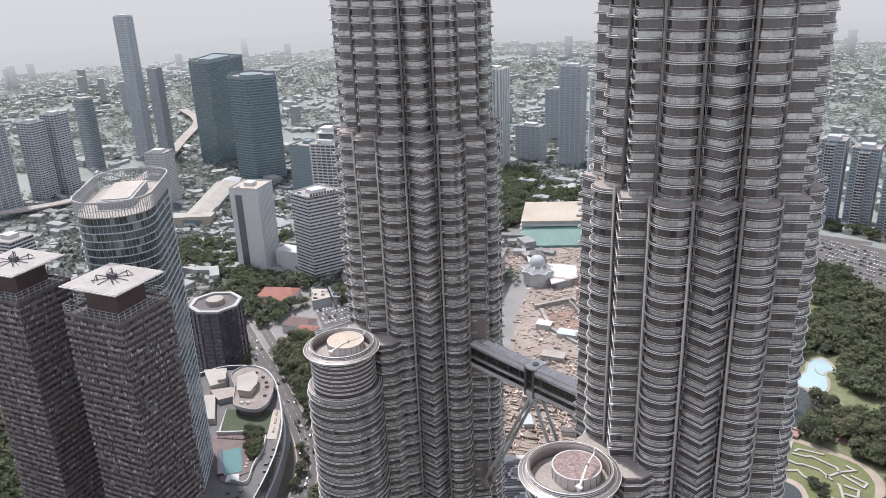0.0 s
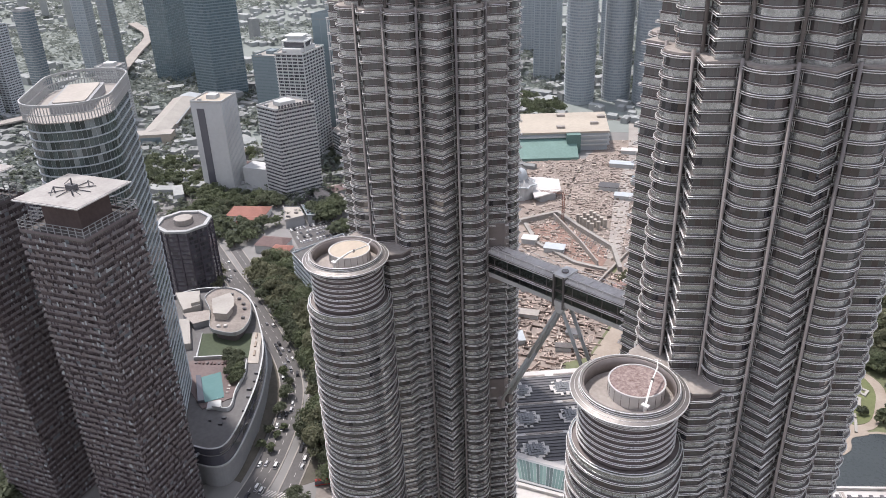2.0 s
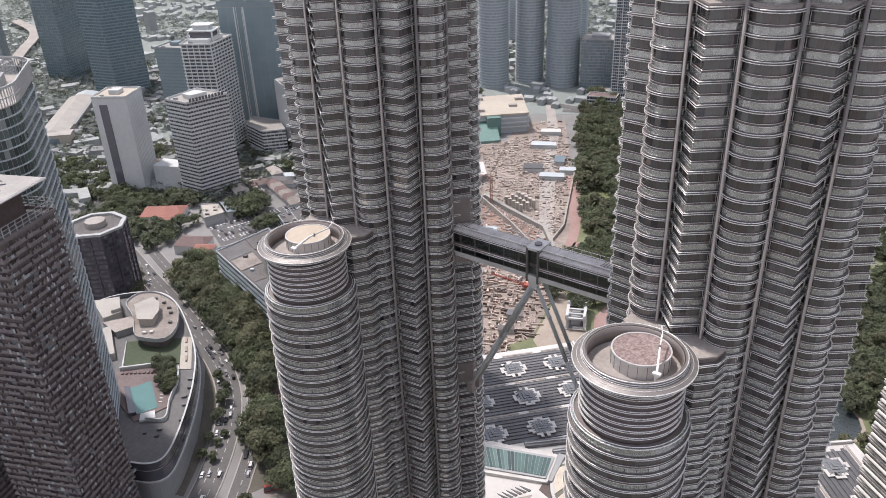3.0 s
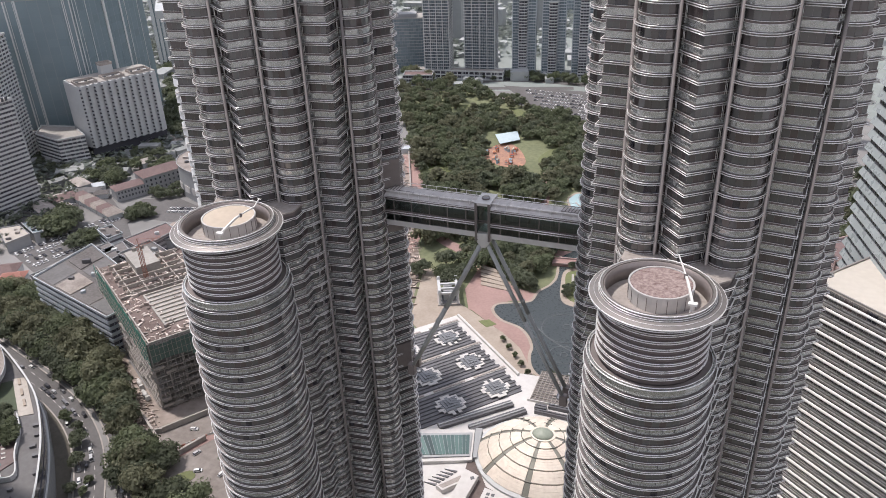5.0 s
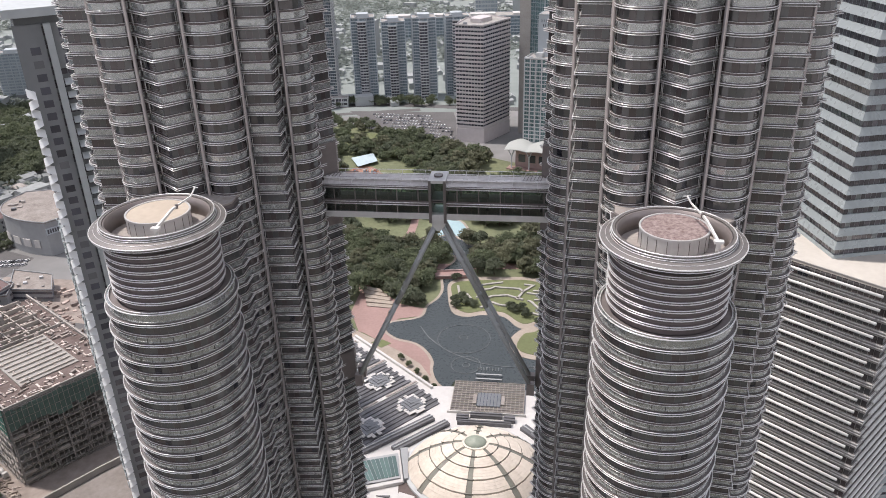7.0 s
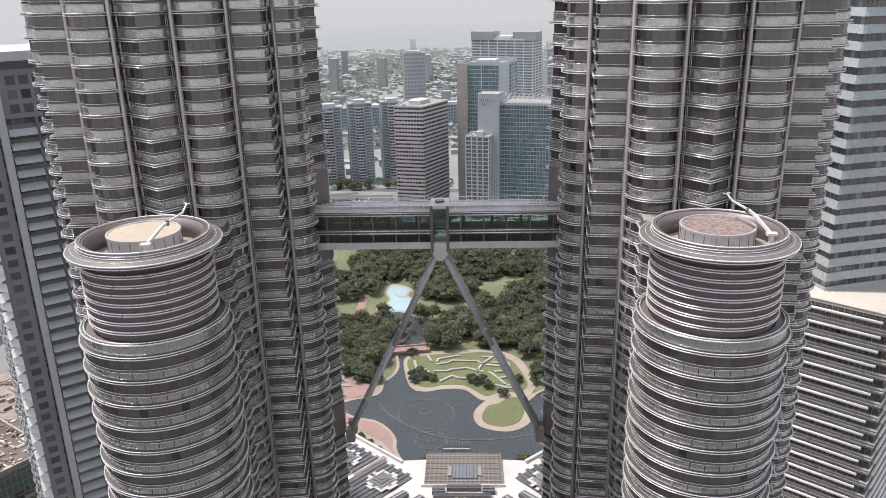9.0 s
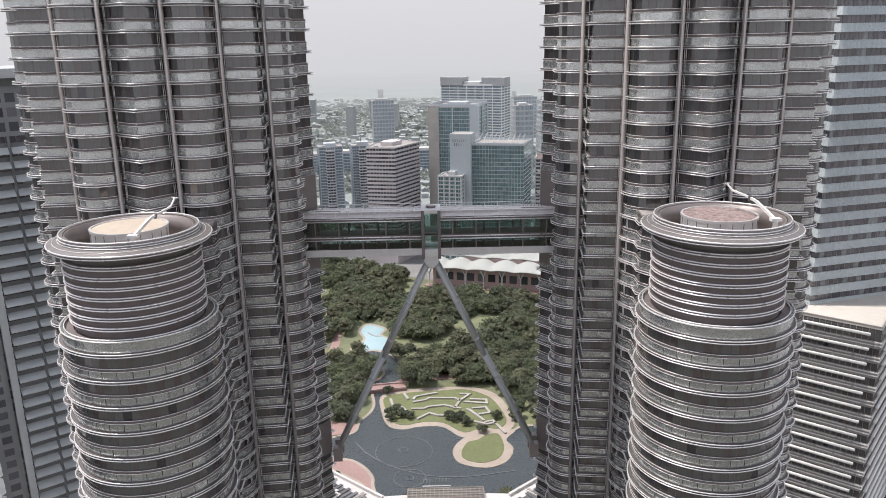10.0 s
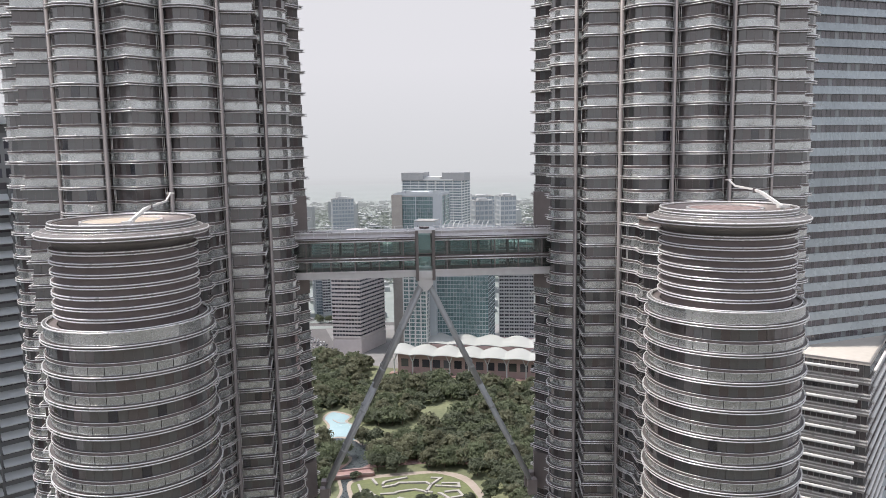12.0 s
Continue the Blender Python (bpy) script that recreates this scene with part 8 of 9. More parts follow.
tagged(part("site_scrap", scrap.mesh("site_scrap"), paint("site_scrap_mix", (0.46, 0.39, 0.34), 0.95, 0, (0.22, 0.16, 0.135), 0.05, 0.4, 1.0, island=0.75), None), "scattered planks, pipes and broken slabs on the site", "building debris", kind="stuff")
CRANE_RED = paint("worn_red_crane_paint", (0.42, 0.10, 0.065), 0.6, 0, (0.27, 0.08, 0.06), 0.3, 1.0, 0.8)
crawler = tagged(thing("crawler_crane", (-148, 243, 0.2), 200), "red crawler crane with a low lattice boom", "crane")
for s in (-1, 1):
    part("track", Shape().prism([(-3.6, s * 2.2 - 0.5), (3.6, s * 2.2 - 0.5), (3.6, s * 2.2 + 0.5), (-3.6, s * 2.2 + 0.5)], 0, 1.2).mesh("track"), PLINTH, crawler)
part("house", Shape().prism([(-3.8, -1.8), (2.2, -1.8), (2.8, -1.2), (2.8, 1.8), (-3.8, 1.8)], 1.3, 3.9).mesh("house"), CRANE_RED, crawler)
part("cab", Shape().prism([(1.2, -2.6), (3.4, -2.6), (3.4, -1.2), (1.2, -1.2)], 1.6, 4.3).mesh("cab"), CRANE_RED, crawler)
boom = Shape()
for dy, dz in ((-0.7, 0), (0.7, 0), (-0.7, 1.3), (0.7, 1.3)):
    boom.beam((2.4, dy, 2.4 + dz), (27, dy * 0.5, 9 + dz * 0.6), 0.22, 0.22)
for k in range(14):
    u, v = k / 14, (k + 1) / 14
    for s in (-1, 1):
        boom.beam((2.4 + 24.6 * u, s * 0.7, 2.4 + 6.6 * u), (2.4 + 24.6 * v, s * 0.6, 3.6 + 6.3 * v), 0.16, 0.16)
part("boom", boom.mesh("boom"), CRANE_RED, crawler)
for x, y, w, d, a, m in ((-176, 205, 18, 7, 28, PAVING), (-136, 206, 9, 6, 20, DARK_ROOF), (-196, 236, 14, 8, 28, PALE_GREY), (-160, 178, 12, 6, -40, PALE_GREY), (-131, 188, 10, 5, 35, OLD_ROOF)):
    hut = tagged(thing("site_hut", (x, y, 0.2), a), "flat-roofed site hut on the building ground", "site hut", "site huts")
    part("wall", Shape().box(-w / 2, -d / 2, 0, w / 2, d / 2, 3.4).mesh("wall"), WHITE_WALL, hut)
    part("roof", Shape().box(-w / 2 - 0.5, -d / 2 - 0.5, 3.4, w / 2 + 0.5, d / 2 + 0.5, 3.8).mesh("roof"), m, hut)
pit = Shape()
for k in range(5):
    for j in range(3):
        pit.rod((-240 + k * 5 + j * 2, 358 + j * 7 - k * 2, 0), (-240 + k * 5 + j * 2, 358 + j * 7 - k * 2, 8), 1.7, 12)
tagged(part("pile_cages", pit.mesh("pile_cages"), PALE_SCREED, None), "sand-coloured concrete pile cages in rows", "piles", kind="stuff")
for x, y, w, d, m in ((-236, 430, 22, 9, PALE_GREY), (-228, 452, 20, 8, PALE_GREY), (-250, 470, 9, 16, BLUE_GLASS), (-262, 440, 18, 12, DARK_ROOF), (-286, 500, 24, 10, PALE_GREY), (-300, 540, 20, 9, WHITE_ROOF), (-222, 300, 16, 10, PALE_GREY), (-248, 300, 12, 9, WHITE_ROOF), (-206, 262, 18, 10, PAVING)):
    hut = tagged(thing("site_hut", (x, y, 0.2), 26), "flat-roofed site hut on the building ground", "site hut", "site huts")
    part("wall", Shape().box(-w / 2, -d / 2, 0, w / 2, d / 2, 4).mesh("wall"), WHITE_WALL, hut)
    part("roof", Shape().box(-w / 2 - 0.6, -d / 2 - 0.6, 4, w / 2 + 0.6, d / 2 + 0.6, 4.5).mesh("roof"), m, hut)
for pts, h in (([(-238, 86), (-214, 66), (-176, 42), (-168, 60)], 3.0), ([(-262, 352), (-212, 322), (-180, 300)], 5.0), ([(-232, 470), (-176, 345), (-158, 246)], 3.0)):
    tagged(part("site_wall", ribbon(pts, 0.6, 0, h).mesh("site_wall"), PAVING, None), "pale hoarding along the building site", "hoarding", kind="structure")

slab("excavation", anticlockwise([(-268, 322), (-252, 350), (-186, 327), (-176, 300), (-196, 296), (-228, 300)]), 0.2, 0.34, RED_EARTH, "red-brown floor of the excavation", "excavation")
for pts, h in (([(-278, 322), (-263, 359), (-230, 346), (-186, 331), (-162, 304)], 4.5), ([(-272, 324), (-240, 300), (-196, 292), (-170, 298)], 2.5)):
    tagged(part("retaining_wall", ribbon(pts, 1.6, 0.2, h).mesh("retaining_wall"), CONCRETE, None), "grey concrete retaining wall of the excavation", "retaining wall", kind="structure")
for k in range(9):
    p = Vector((-258, 352)).lerp(Vector((-188, 328)), k / 8)
    tagged(part("shoring_strut", Shape().beam((p.x, p.y, 3.6), (p.x + 4, p.y - 13, 0.5), 0.5, 0.5).mesh("shoring_strut"), DARK_ROOF, None), "dark steel strut propping the excavation wall", "strut", group="shoring struts")

# ---------------------------------------------------------------- houses and shops
rnd = random.Random(31)
HOUSES = ((-478, 174, 36, 22, 38, TERRACOTTA), (-460, 162, 20, 16, 38, TERRACOTTA), (-404, 150, 26, 18, 30, MAROON), (-386, 146, 16, 12, 30, TERRACOTTA), (-500, 120, 30, 18, 20, PAVING))
for x, y, w, d, a, m in HOUSES:
    shed("town_house", "low house with a hipped roof among trees", x, y, w, d, a, rnd.uniform(6, 9), m, WHITE_WALL, group="town houses")
for k in range(70):
    x, y = rnd.uniform(-640, -310), rnd.uniform(190, 420)
    if any(abs(x - h[0]) < 26 and abs(y - h[1]) < 22 for h in HOUSES) or inside(SITE, x, y) or (-600 < x < -465 and 165 < y < 440) or (x > -350 and y > 330) or (-490 < x < -430 and y < 245) or (x > -430 and y < 270) or (x > -440 and 270 < y < 370) or inside([(-400, 300), (-320, 270), (-300, 320), (-380, 365)], x, y):
        continue
    shed("town_house", "low house with a hipped roof among trees", x, y, rnd.uniform(12, 24), rnd.uniform(9, 15), rnd.choice((-25, 65, 20)), rnd.uniform(5, 9), rnd.choice((MAROON, PAVING, ROOF_SCREED, DECK, DECK, ROOF_GREY)), GREY_WALL, group="town houses")

# older blocks between the sites and the tall offices
def flat_block(name, label, pts, h, wall, roof, units=4, band=True):
    poly = anticlockwise(pts)
    t = tagged(thing(name), label, "low building")
    part("wall", Shape().prism(poly, 0, h).mesh("wall"), wall, t)
    part("roof", Shape().prism(offset_poly(poly, 0.5), h, h + 0.4).mesh("roof"), roof, t)
    part("parapet", ring_prism(Shape(), offset_poly(poly, 0.55), offset_poly(poly, 0.1), h + 0.4, h + 1.2).mesh("parapet"), wall, t)
    if band:
        for k in range(int(h // 3.8)):
            part("window_band", ring_prism(Shape(), offset_poly(poly, 0.12), offset_poly(poly, -0.2), 1.4 + k * 3.8, 3.0 + k * 3.8).mesh("window_band"), SMOKE_GLASS, t)
    c = sum((Vector(p) for p in poly), Vector((0, 0))) / len(poly)
    for k in range(units):
        p = c + (Vector(poly[k % len(poly)]) - c) * rnd.uniform(0.2, 0.7)
        part("roof_unit", Shape().prism(rect(p.x, p.y, rnd.uniform(1.5, 4), rnd.uniform(1.2, 3), 30), h + 0.4, h + 0.4 + rnd.uniform(0.8, 2.2)).mesh("roof_unit"), rnd.choice((DARK_ROOF, PAVING, WHITE_WALL)), t)
    return t


for x, y, w, d, a, h in ((-414, 294, 26, 14, 60, 10), (-402, 320, 36, 19, 63, 15)):
    lh = shed("long_house", "long grey house with a maroon hipped roof", x, y, w, d, a, h, MAROON, GREY_WALL, group="long houses")
    for k in range(int(h // 4)):
        for j in range(9):
            u = -w / 2 + 2 + j * (w - 4) / 8
            part("window", Shape().box(u - 0.7, -d / 2 - 0.08, 2.5 + k * 4, u + 0.7, -d / 2 + 0.1, 4.4 + k * 4).mesh("window"), SMOKE_GLASS, lh)
for k in range(6):
    shed("row_house", "low house with a brown tiled hipped roof", -448 + k * 9.5, 274 - k * 3.6, 12, 17, 66, 4.5, ROOF_SCREED if k % 2 else MAROON, WHITE_WALL, group="row houses")
for k in range(3):
    shed("row_house", "low house with a pale sheet roof", -467 + k * 8, 285 + k * 6, 11, 9, 40, 4.5, PALE_GREY, WHITE_WALL, group="row houses")
flat_block("flat_shop", "blue-grey small block behind the car park", [(-378, 218), (-374, 228), (-356, 219), (-360, 209)], 9, PALE_GREY, OLD_ROOF)
flat_block("grey_office_wing", "old grey flat-roofed office wing", [(-357, 169), (-347, 196), (-334, 190), (-346, 162)], 14, GREY_WALL, OLD_ROOF)
flat_block("grey_office_wing", "old grey flat-roofed office wing", [(-345, 178), (-338, 200), (-324, 191), (-329, 171)], 14, GREY_WALL, OLD_ROOF)
flat_block("maroon_hall", "low hall with a flat maroon roof", [(-342, 207), (-330, 238), (-316, 230), (-322, 199)], 12, GREY_WALL, MAROON, 2)
flat_block("grey_shed", "grey flat-roofed shed by the street trees", [(-374, 150), (-368, 170), (-350, 162), (-356, 146)], 8, GREY_WALL, OLD_ROOF, 5, False)
flat_block("tan_hall", "tan flat-roofed hall beside parked cars", [(-456, 198), (-445, 207), (-425, 198), (-430, 181)], 8, GREY_WALL, PALE_SCREED, 3, False)
for x, y, w, d, a in ((-461, 258, 15, 10, 22), (-446, 251, 13, 9, 66), (-432, 246, 14, 9, 20), (-436, 284, 12, 9, 30)):
    shed("row_house", "low house with a weathered brown sheet roof", x, y, w, d, a, 4.5, DECK if x < -440 else OLD_ROOF, WHITE_WALL, group="row houses")
flat_block("blue_shed", "blue-grey sheet-roofed shed beside the tan hall", [(-446, 211), (-438, 217), (-419, 205), (-423, 200)], 8, GREY_WALL, TEAL_BAND, 2, False)
flat_block("flat_hall", "grey-beige flat-roofed hall beside the building site", [(-332, 257), (-302, 253), (-290, 233), (-318, 231)], 8, GREY_WALL, ROOF_SCREED, 5)
flat_block("dark_shed", "dark-roofed shed by the rubble", [(-336, 240), (-320, 238), (-314, 222), (-330, 216)], 9, GREY_WALL, PLINTH, 2, False)
# the curved grey store with a sign
CURVE = smooth_line([(-381, 352), (-384, 330), (-374, 312), (-356, 301), (-340, 297), (-330, 296)])
store = flat_block("curved_store", "grey curved store block with white wall panels and a roof sign", CURVE + [(-320, 311), (-352, 362)], 26, GREY_WALL, ROOF_SCREED, 8, False)
for k in range(4):
    p, q = Vector(CURVE[10 + k * 3]), Vector(CURVE[12 + k * 3])
    n = Vector(((q - p).y, -(q - p).x)).normalized()
    if n.y > 0:
        n = -n
    part("white_panel", Shape().prism(anticlockwise([tuple(p + n * 0.3), tuple(q + n * 0.3), tuple(q + n * 0.7), tuple(p + n * 0.7)]), 6, 12).mesh("white_panel"), WHITE_ROOF, store)
sp, sq2 = Vector((-330, 295.4)), Vector((-322, 307))
sn = Vector((0.82, -0.57))
board = part("sign_board", Shape().prism(anticlockwise([tuple(sp + sn * 0.3), tuple(sq2 + sn * 0.3), tuple(sq2 + sn * 0.7), tuple(sp + sn * 0.7)]), 17, 22).mesh("sign_board"), PALE_GREY, store)
for k in range(7):
    p, q = sp.lerp(sq2, (k + 0.5) / 8), sp.lerp(sq2, (k + 1.1) / 8)
    part("sign_bar", Shape().prism(anticlockwise([tuple(p + sn * 0.7), tuple(q + sn * 0.7), tuple(q + sn * 0.9), tuple(p + sn * 0.9)]), 18, 21).mesh("sign_bar"), SIGN, board)
slab("old_lot", anticlockwise([(-345, 180), (-345, 262), (-268, 262), (-230, 236), (-210, 190), (-290, 176)]), 0.0, 0.16, EARTH, "brown churned earth between old blocks", "building lot")
slab("service_street", anticlockwise([(-401, 268), (-377, 259.5), (-345, 262), (-342, 292), (-372, 302), (-398, 291)]), 0.0, 0.1, ASPHALT, "worn asphalt street between the long houses", "street")
slab("car_park", anticlockwise([(-424, 180), (-402, 264), (-378, 258), (-388, 164)]), 0.0, 0.18, ASPHALT, "worn asphalt car park behind the shops", "car park")
lot = Shape()
for k in range(420):
    x, y = rnd.uniform(-330, -215), rnd.uniform(180, 255)
    if inside([(-300, 178), (-318, 240), (-268, 258), (-225, 232), (-212, 192)], x, y):
        lot.prism(rect(x, y, rnd.uniform(0.8, 6), rnd.uniform(0.5, 2.5), rnd.choice((-30, 60, rnd.uniform(0, 90)))), 0.1, 0.4 + 2.5 * rnd.random() ** 2)
tagged(part("lot_rubble", lot.mesh("lot_rubble"), paint("lot_rubble_mix", (0.44, 0.37, 0.33), 0.95, 0, (0.20, 0.13, 0.11), 0.05, 0.4, 1.0, island=0.6), None), "heaps of timber and broken concrete on the lot", "rubble", kind="stuff")

def small_house(shape, x, y, w, d, turn, h, ridge):
    """A low house with a gable roof; ridge 0: a flat roof."""
    base = rect(x, y, w, d, turn)
    if not ridge:
        return shape.prism(base, 0, h)
    m0, m1 = [((base[i][0] + base[j][0]) / 2, (base[i][1] + base[j][1]) / 2) for i, j in ((3, 0), (1, 2))]
    v = [(*p, 0) for p in base] + [(*p, h) for p in base] + [(*m0, h + ridge), (*m1, h + ridge)]
    return shape.add(v, [(0, 1, 5, 4), (2, 3, 7, 6), (4, 5, 9, 8), (6, 7, 8, 9), (1, 2, 6, 9, 5), (3, 0, 4, 8, 7)])


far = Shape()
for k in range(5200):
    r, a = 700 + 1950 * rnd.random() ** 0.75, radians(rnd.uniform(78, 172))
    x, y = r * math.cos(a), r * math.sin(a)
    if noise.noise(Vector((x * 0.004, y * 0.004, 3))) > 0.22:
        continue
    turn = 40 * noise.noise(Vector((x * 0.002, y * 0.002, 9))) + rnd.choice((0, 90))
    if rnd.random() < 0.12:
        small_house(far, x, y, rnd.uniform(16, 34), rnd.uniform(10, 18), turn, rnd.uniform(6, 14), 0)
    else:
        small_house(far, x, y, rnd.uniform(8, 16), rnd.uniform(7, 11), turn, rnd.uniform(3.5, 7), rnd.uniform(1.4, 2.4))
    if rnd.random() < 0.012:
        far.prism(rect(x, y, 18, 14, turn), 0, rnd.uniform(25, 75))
# House colours are paled and flattened in place of haze.
tagged(part("far_suburbs", far.mesh("far_suburbs"), paint("haze_paled_suburb_mix", (0.37, 0.385, 0.385), 0.9, 0, (0.30, 0.315, 0.31), 0.01, 0.2, 0.9, island=0.12), None), "low houses of far suburbs, colours paled for haze", "far houses", kind="stuff")
mid = Shape()
GROVE = anticlockwise([(-446, 425), (-450, 515), (-500, 590), (-590, 680), (-640, 640), (-620, 600), (-545, 512), (-480, 420)])
for k in range(1500):
    r, a = 560 + 500 * rnd.random(), radians(rnd.uniform(112, 178))
    x, y = r * math.cos(a), r * math.sin(a)
    if inside(PARK, x, y) or inside(SITE, x, y) or (x > -480 and 440 < y < 760) or inside(GROVE, x, y):
        continue
    turn = rnd.choice((20, -25, 65, 40))
    if rnd.random() < 0.2:
        small_house(mid, x, y, rnd.uniform(14, 28), rnd.uniform(9, 16), turn, 5 + 7 * rnd.random() ** 2, 0)
    else:
        small_house(mid, x, y, rnd.uniform(7, 16), rnd.uniform(6, 10), turn, rnd.uniform(3.5, 7), rnd.uniform(1.2, 2.2))
tagged(part("mid_town", mid.mesh("mid_town"), paint("town_roof_mix", (0.30, 0.31, 0.305), 0.9, 0, (0.21, 0.215, 0.21), 0.02, 0.2, 1.0, island=0.3), None), "mixed grey and brown town roofs", "town houses", kind="stuff")
fly = smooth_line([(-1500, 560), (-1350, 520), (-1220, 430), (-1000, 260), (-960, 120), (-1010, -40)])
fo = tagged(thing("flyover"), "pale curved motorway flyover", "flyover")
part("deck", ribbon(fly, 9, 9, 11).mesh("deck"), PAVING, fo)
for p in fly[::4]:
    part("pier", Shape().box(p[0] - 1.5, p[1] - 1.5, 0, p[0] + 1.5, p[1] + 1.5, 9).mesh("pier"), CONCRETE, fo)


# ---------------------------------------------------------------- trees
def crown_mesh(seed, wide, tall, clumps, quads, size):
    """Leaf sprays in uneven clumps round a rough dome."""
    r = random.Random(seed)
    s = Shape()
    for c in range(clumps):
        a, e = r.uniform(0, math.tau), r.uniform(-0.15, 1.0)
        rad = wide * (0.35 + 0.5 * r.random()) * math.cos(e * 1.1)
        cx, cy, cz = rad * math.cos(a), rad * math.sin(a), tall * (0.45 + 0.42 * e) * r.uniform(0.85, 1.1)
        cr = wide * r.uniform(0.28, 0.5)
        for q in range(quads):
            d = Vector((r.gauss(0, 1), r.gauss(0, 1), r.gauss(0.25, 0.8))).normalized()
            p = Vector((cx, cy, cz)) + Vector((d.x * cr, d.y * cr, d.z * cr * 0.6)) * r.uniform(0.5, 1.1)
            n = (d + Vector((r.uniform(-1, 1), r.uniform(-1, 1), r.uniform(-0.3, 1))) * 0.7).normalized()
            u = n.orthogonal().normalized()
            w = n.cross(u)
            k = size * r.uniform(0.6, 1.3)
            t = r.uniform(0, math.tau)
            u, w = (u * math.cos(t) + w * math.sin(t)) * k, (w * math.cos(t) - u * math.sin(t)) * k * 0.7
            s.add([p - u, p - w * 0.8 + n * 0.15 * k, p + u, p + w - n * 0.1 * k], [(0, 1, 2, 3)])
    return s.mesh("crown")


def trunk_mesh(seed, h, r0, spread):
    r = random.Random(seed)
    s = Shape().rod((0, 0, 0), (0, 0, h * 0.45), r0, 7, r0 * 0.7)
    for k in range(5):
        a = math.tau * k / 5 + r.uniform(-0.4, 0.4)
        e = (spread * math.cos(a) * r.uniform(0.5, 0.9), spread * math.sin(a) * r.uniform(0.5, 0.9), h * r.uniform(0.65, 0.85))
        s.rod((0, 0, h * r.uniform(0.3, 0.45)), e, r0 * 0.45, 5, r0 * 0.12)
    return s.mesh("trunk")


KINDS, FAR_KINDS = [], []
for n in range(6):
    wide, tall = (6.8, 9, 5.5, 7.5, 4.2, 8)[n], (11, 12, 12, 10, 9, 14)[n]
    for store, quads, size in ((KINDS, 80, 0.72), (FAR_KINDS, 32, 1.1)):
        cm = crown_mesh(40 + n, wide, tall, 20 + 3 * (n % 3), quads, size)
        cm.materials.append(LEAF[n % 3])
        store.append((cm, trunk_mesh(70 + n, tall * 0.8, 0.38, wide * 0.8), wide))


def tree(x, y, z, k, size, turn):
    label = "broad dark green tree with a dense uneven crown" if k in (1, 3, 5) else "rounded green park tree with an open crown"
    t = tagged(thing("tree", (x, y, z), turn), label, "tree", "park trees")
    t.scale = (size, size, size)
    part("trunk", KINDS[k][1], BARK, t)
    part("crown", KINDS[k][0], None, t)


woodland = {n: Shape() for n in range(3)}
woodland_trunks = Shape()


def joined_tree(x, y, z, k, size, turn):
    q = Matrix.Rotation(radians(turn), 3, "Z") * size
    p = Vector((x, y, z))
    for me, target in ((FAR_KINDS[k][0], woodland[k % 3]), (FAR_KINDS[k][1], woodland_trunks)):
        target.add([q @ v.co + p for v in me.vertices], [tuple(f.vertices) for f in me.polygons])


rnd = random.Random(77)
OPEN_AIR = [[(x, y) for x, y in LAKE]] + [[(-140, 290), (-154, 342), (-216, 446), (-288, 552), (-345, 640), (-420, 640), (-400, 400), (-230, 290)], [(-36, 240), (-36, 284), (0, 294), (30, 294), (46, 276), (46, 236), (36, 226), (8, 232)], [(8, 195), (8, 232), (42, 232), (42, 195)],
            [(-128, 254), (-117, 257), (-106, 228), (-92, 236), (-92, 268), (-76, 268), (-60, 248), (-42, 246), (-24, 200), (-16, 120), (-72, 150), (-114, 190)], [(-67, 346), (-66, 412), (-40, 412), (-26, 380), (-26, 340)], [(-48, 282), (-48, 298), (-20, 302), (-20, 284)], [(-240, 80), (-203, 44), (-170, 40), (-140, 60), (-170, 118), (-300, 132)], [(-186, 24), (-206, 48), (-214, 42), (-196, 18)],
            [(-160, 466), (-162, 512), (-140, 530), (-122, 486), (-110, 452), (-132, 442)], [(-226, 590), (-210, 605), (-198, 578), (-216, 560)], [(-106, 470), (-97, 502), (-82, 496), (-90, 448)], [(-205, 690), (-70, 690), (-45, 550), (-145, 600)], MALL, [(-506, 160), (-482, 206), (-444, 182), (-470, 144)], [(-422, 140), (-422, 186), (-374, 182), (-374, 138)], [(-188, 560), (-170, 598), (-132, 580), (-150, 548)], [(-203, 405), (-185, 428), (-162, 415), (-175, 388)], [(-25, 484), (-20, 520), (130, 500), (125, 446)]]
placed = []


def plant_area(poly, count, gap, sizes, kinds, z=0.1, single=lambda x, y: True):
    xs, ys = [p[0] for p in poly], [p[1] for p in poly]
    done = tries = 0
    while done < count and tries < count * 30:
        tries += 1
        x, y = rnd.uniform(min(xs), max(xs)), rnd.uniform(min(ys), max(ys))
        if not inside(poly, x, y) or any(inside(o, x, y) for o in OPEN_AIR) or any((x - a) ** 2 + (y - b) ** 2 < gap * gap for a, b in placed):
            continue
        if y > 250 and inside(PARK, x, y) and noise.noise(Vector((x * 0.021, y * 0.021, 5))) > 0.2:
            continue
        placed.append((x, y))
        make = tree if single(x, y) else joined_tree
        chosen = rnd.choice(kinds), rnd.uniform(*sizes), rnd.uniform(0, 360)
        if not inside(WORKS, x, y) and not inside([(-150, 150), (-150, 186), (-116, 190), (-104, 172), (-110, 150)], x, y):
            make(x, y, z, *chosen)
        done += 1


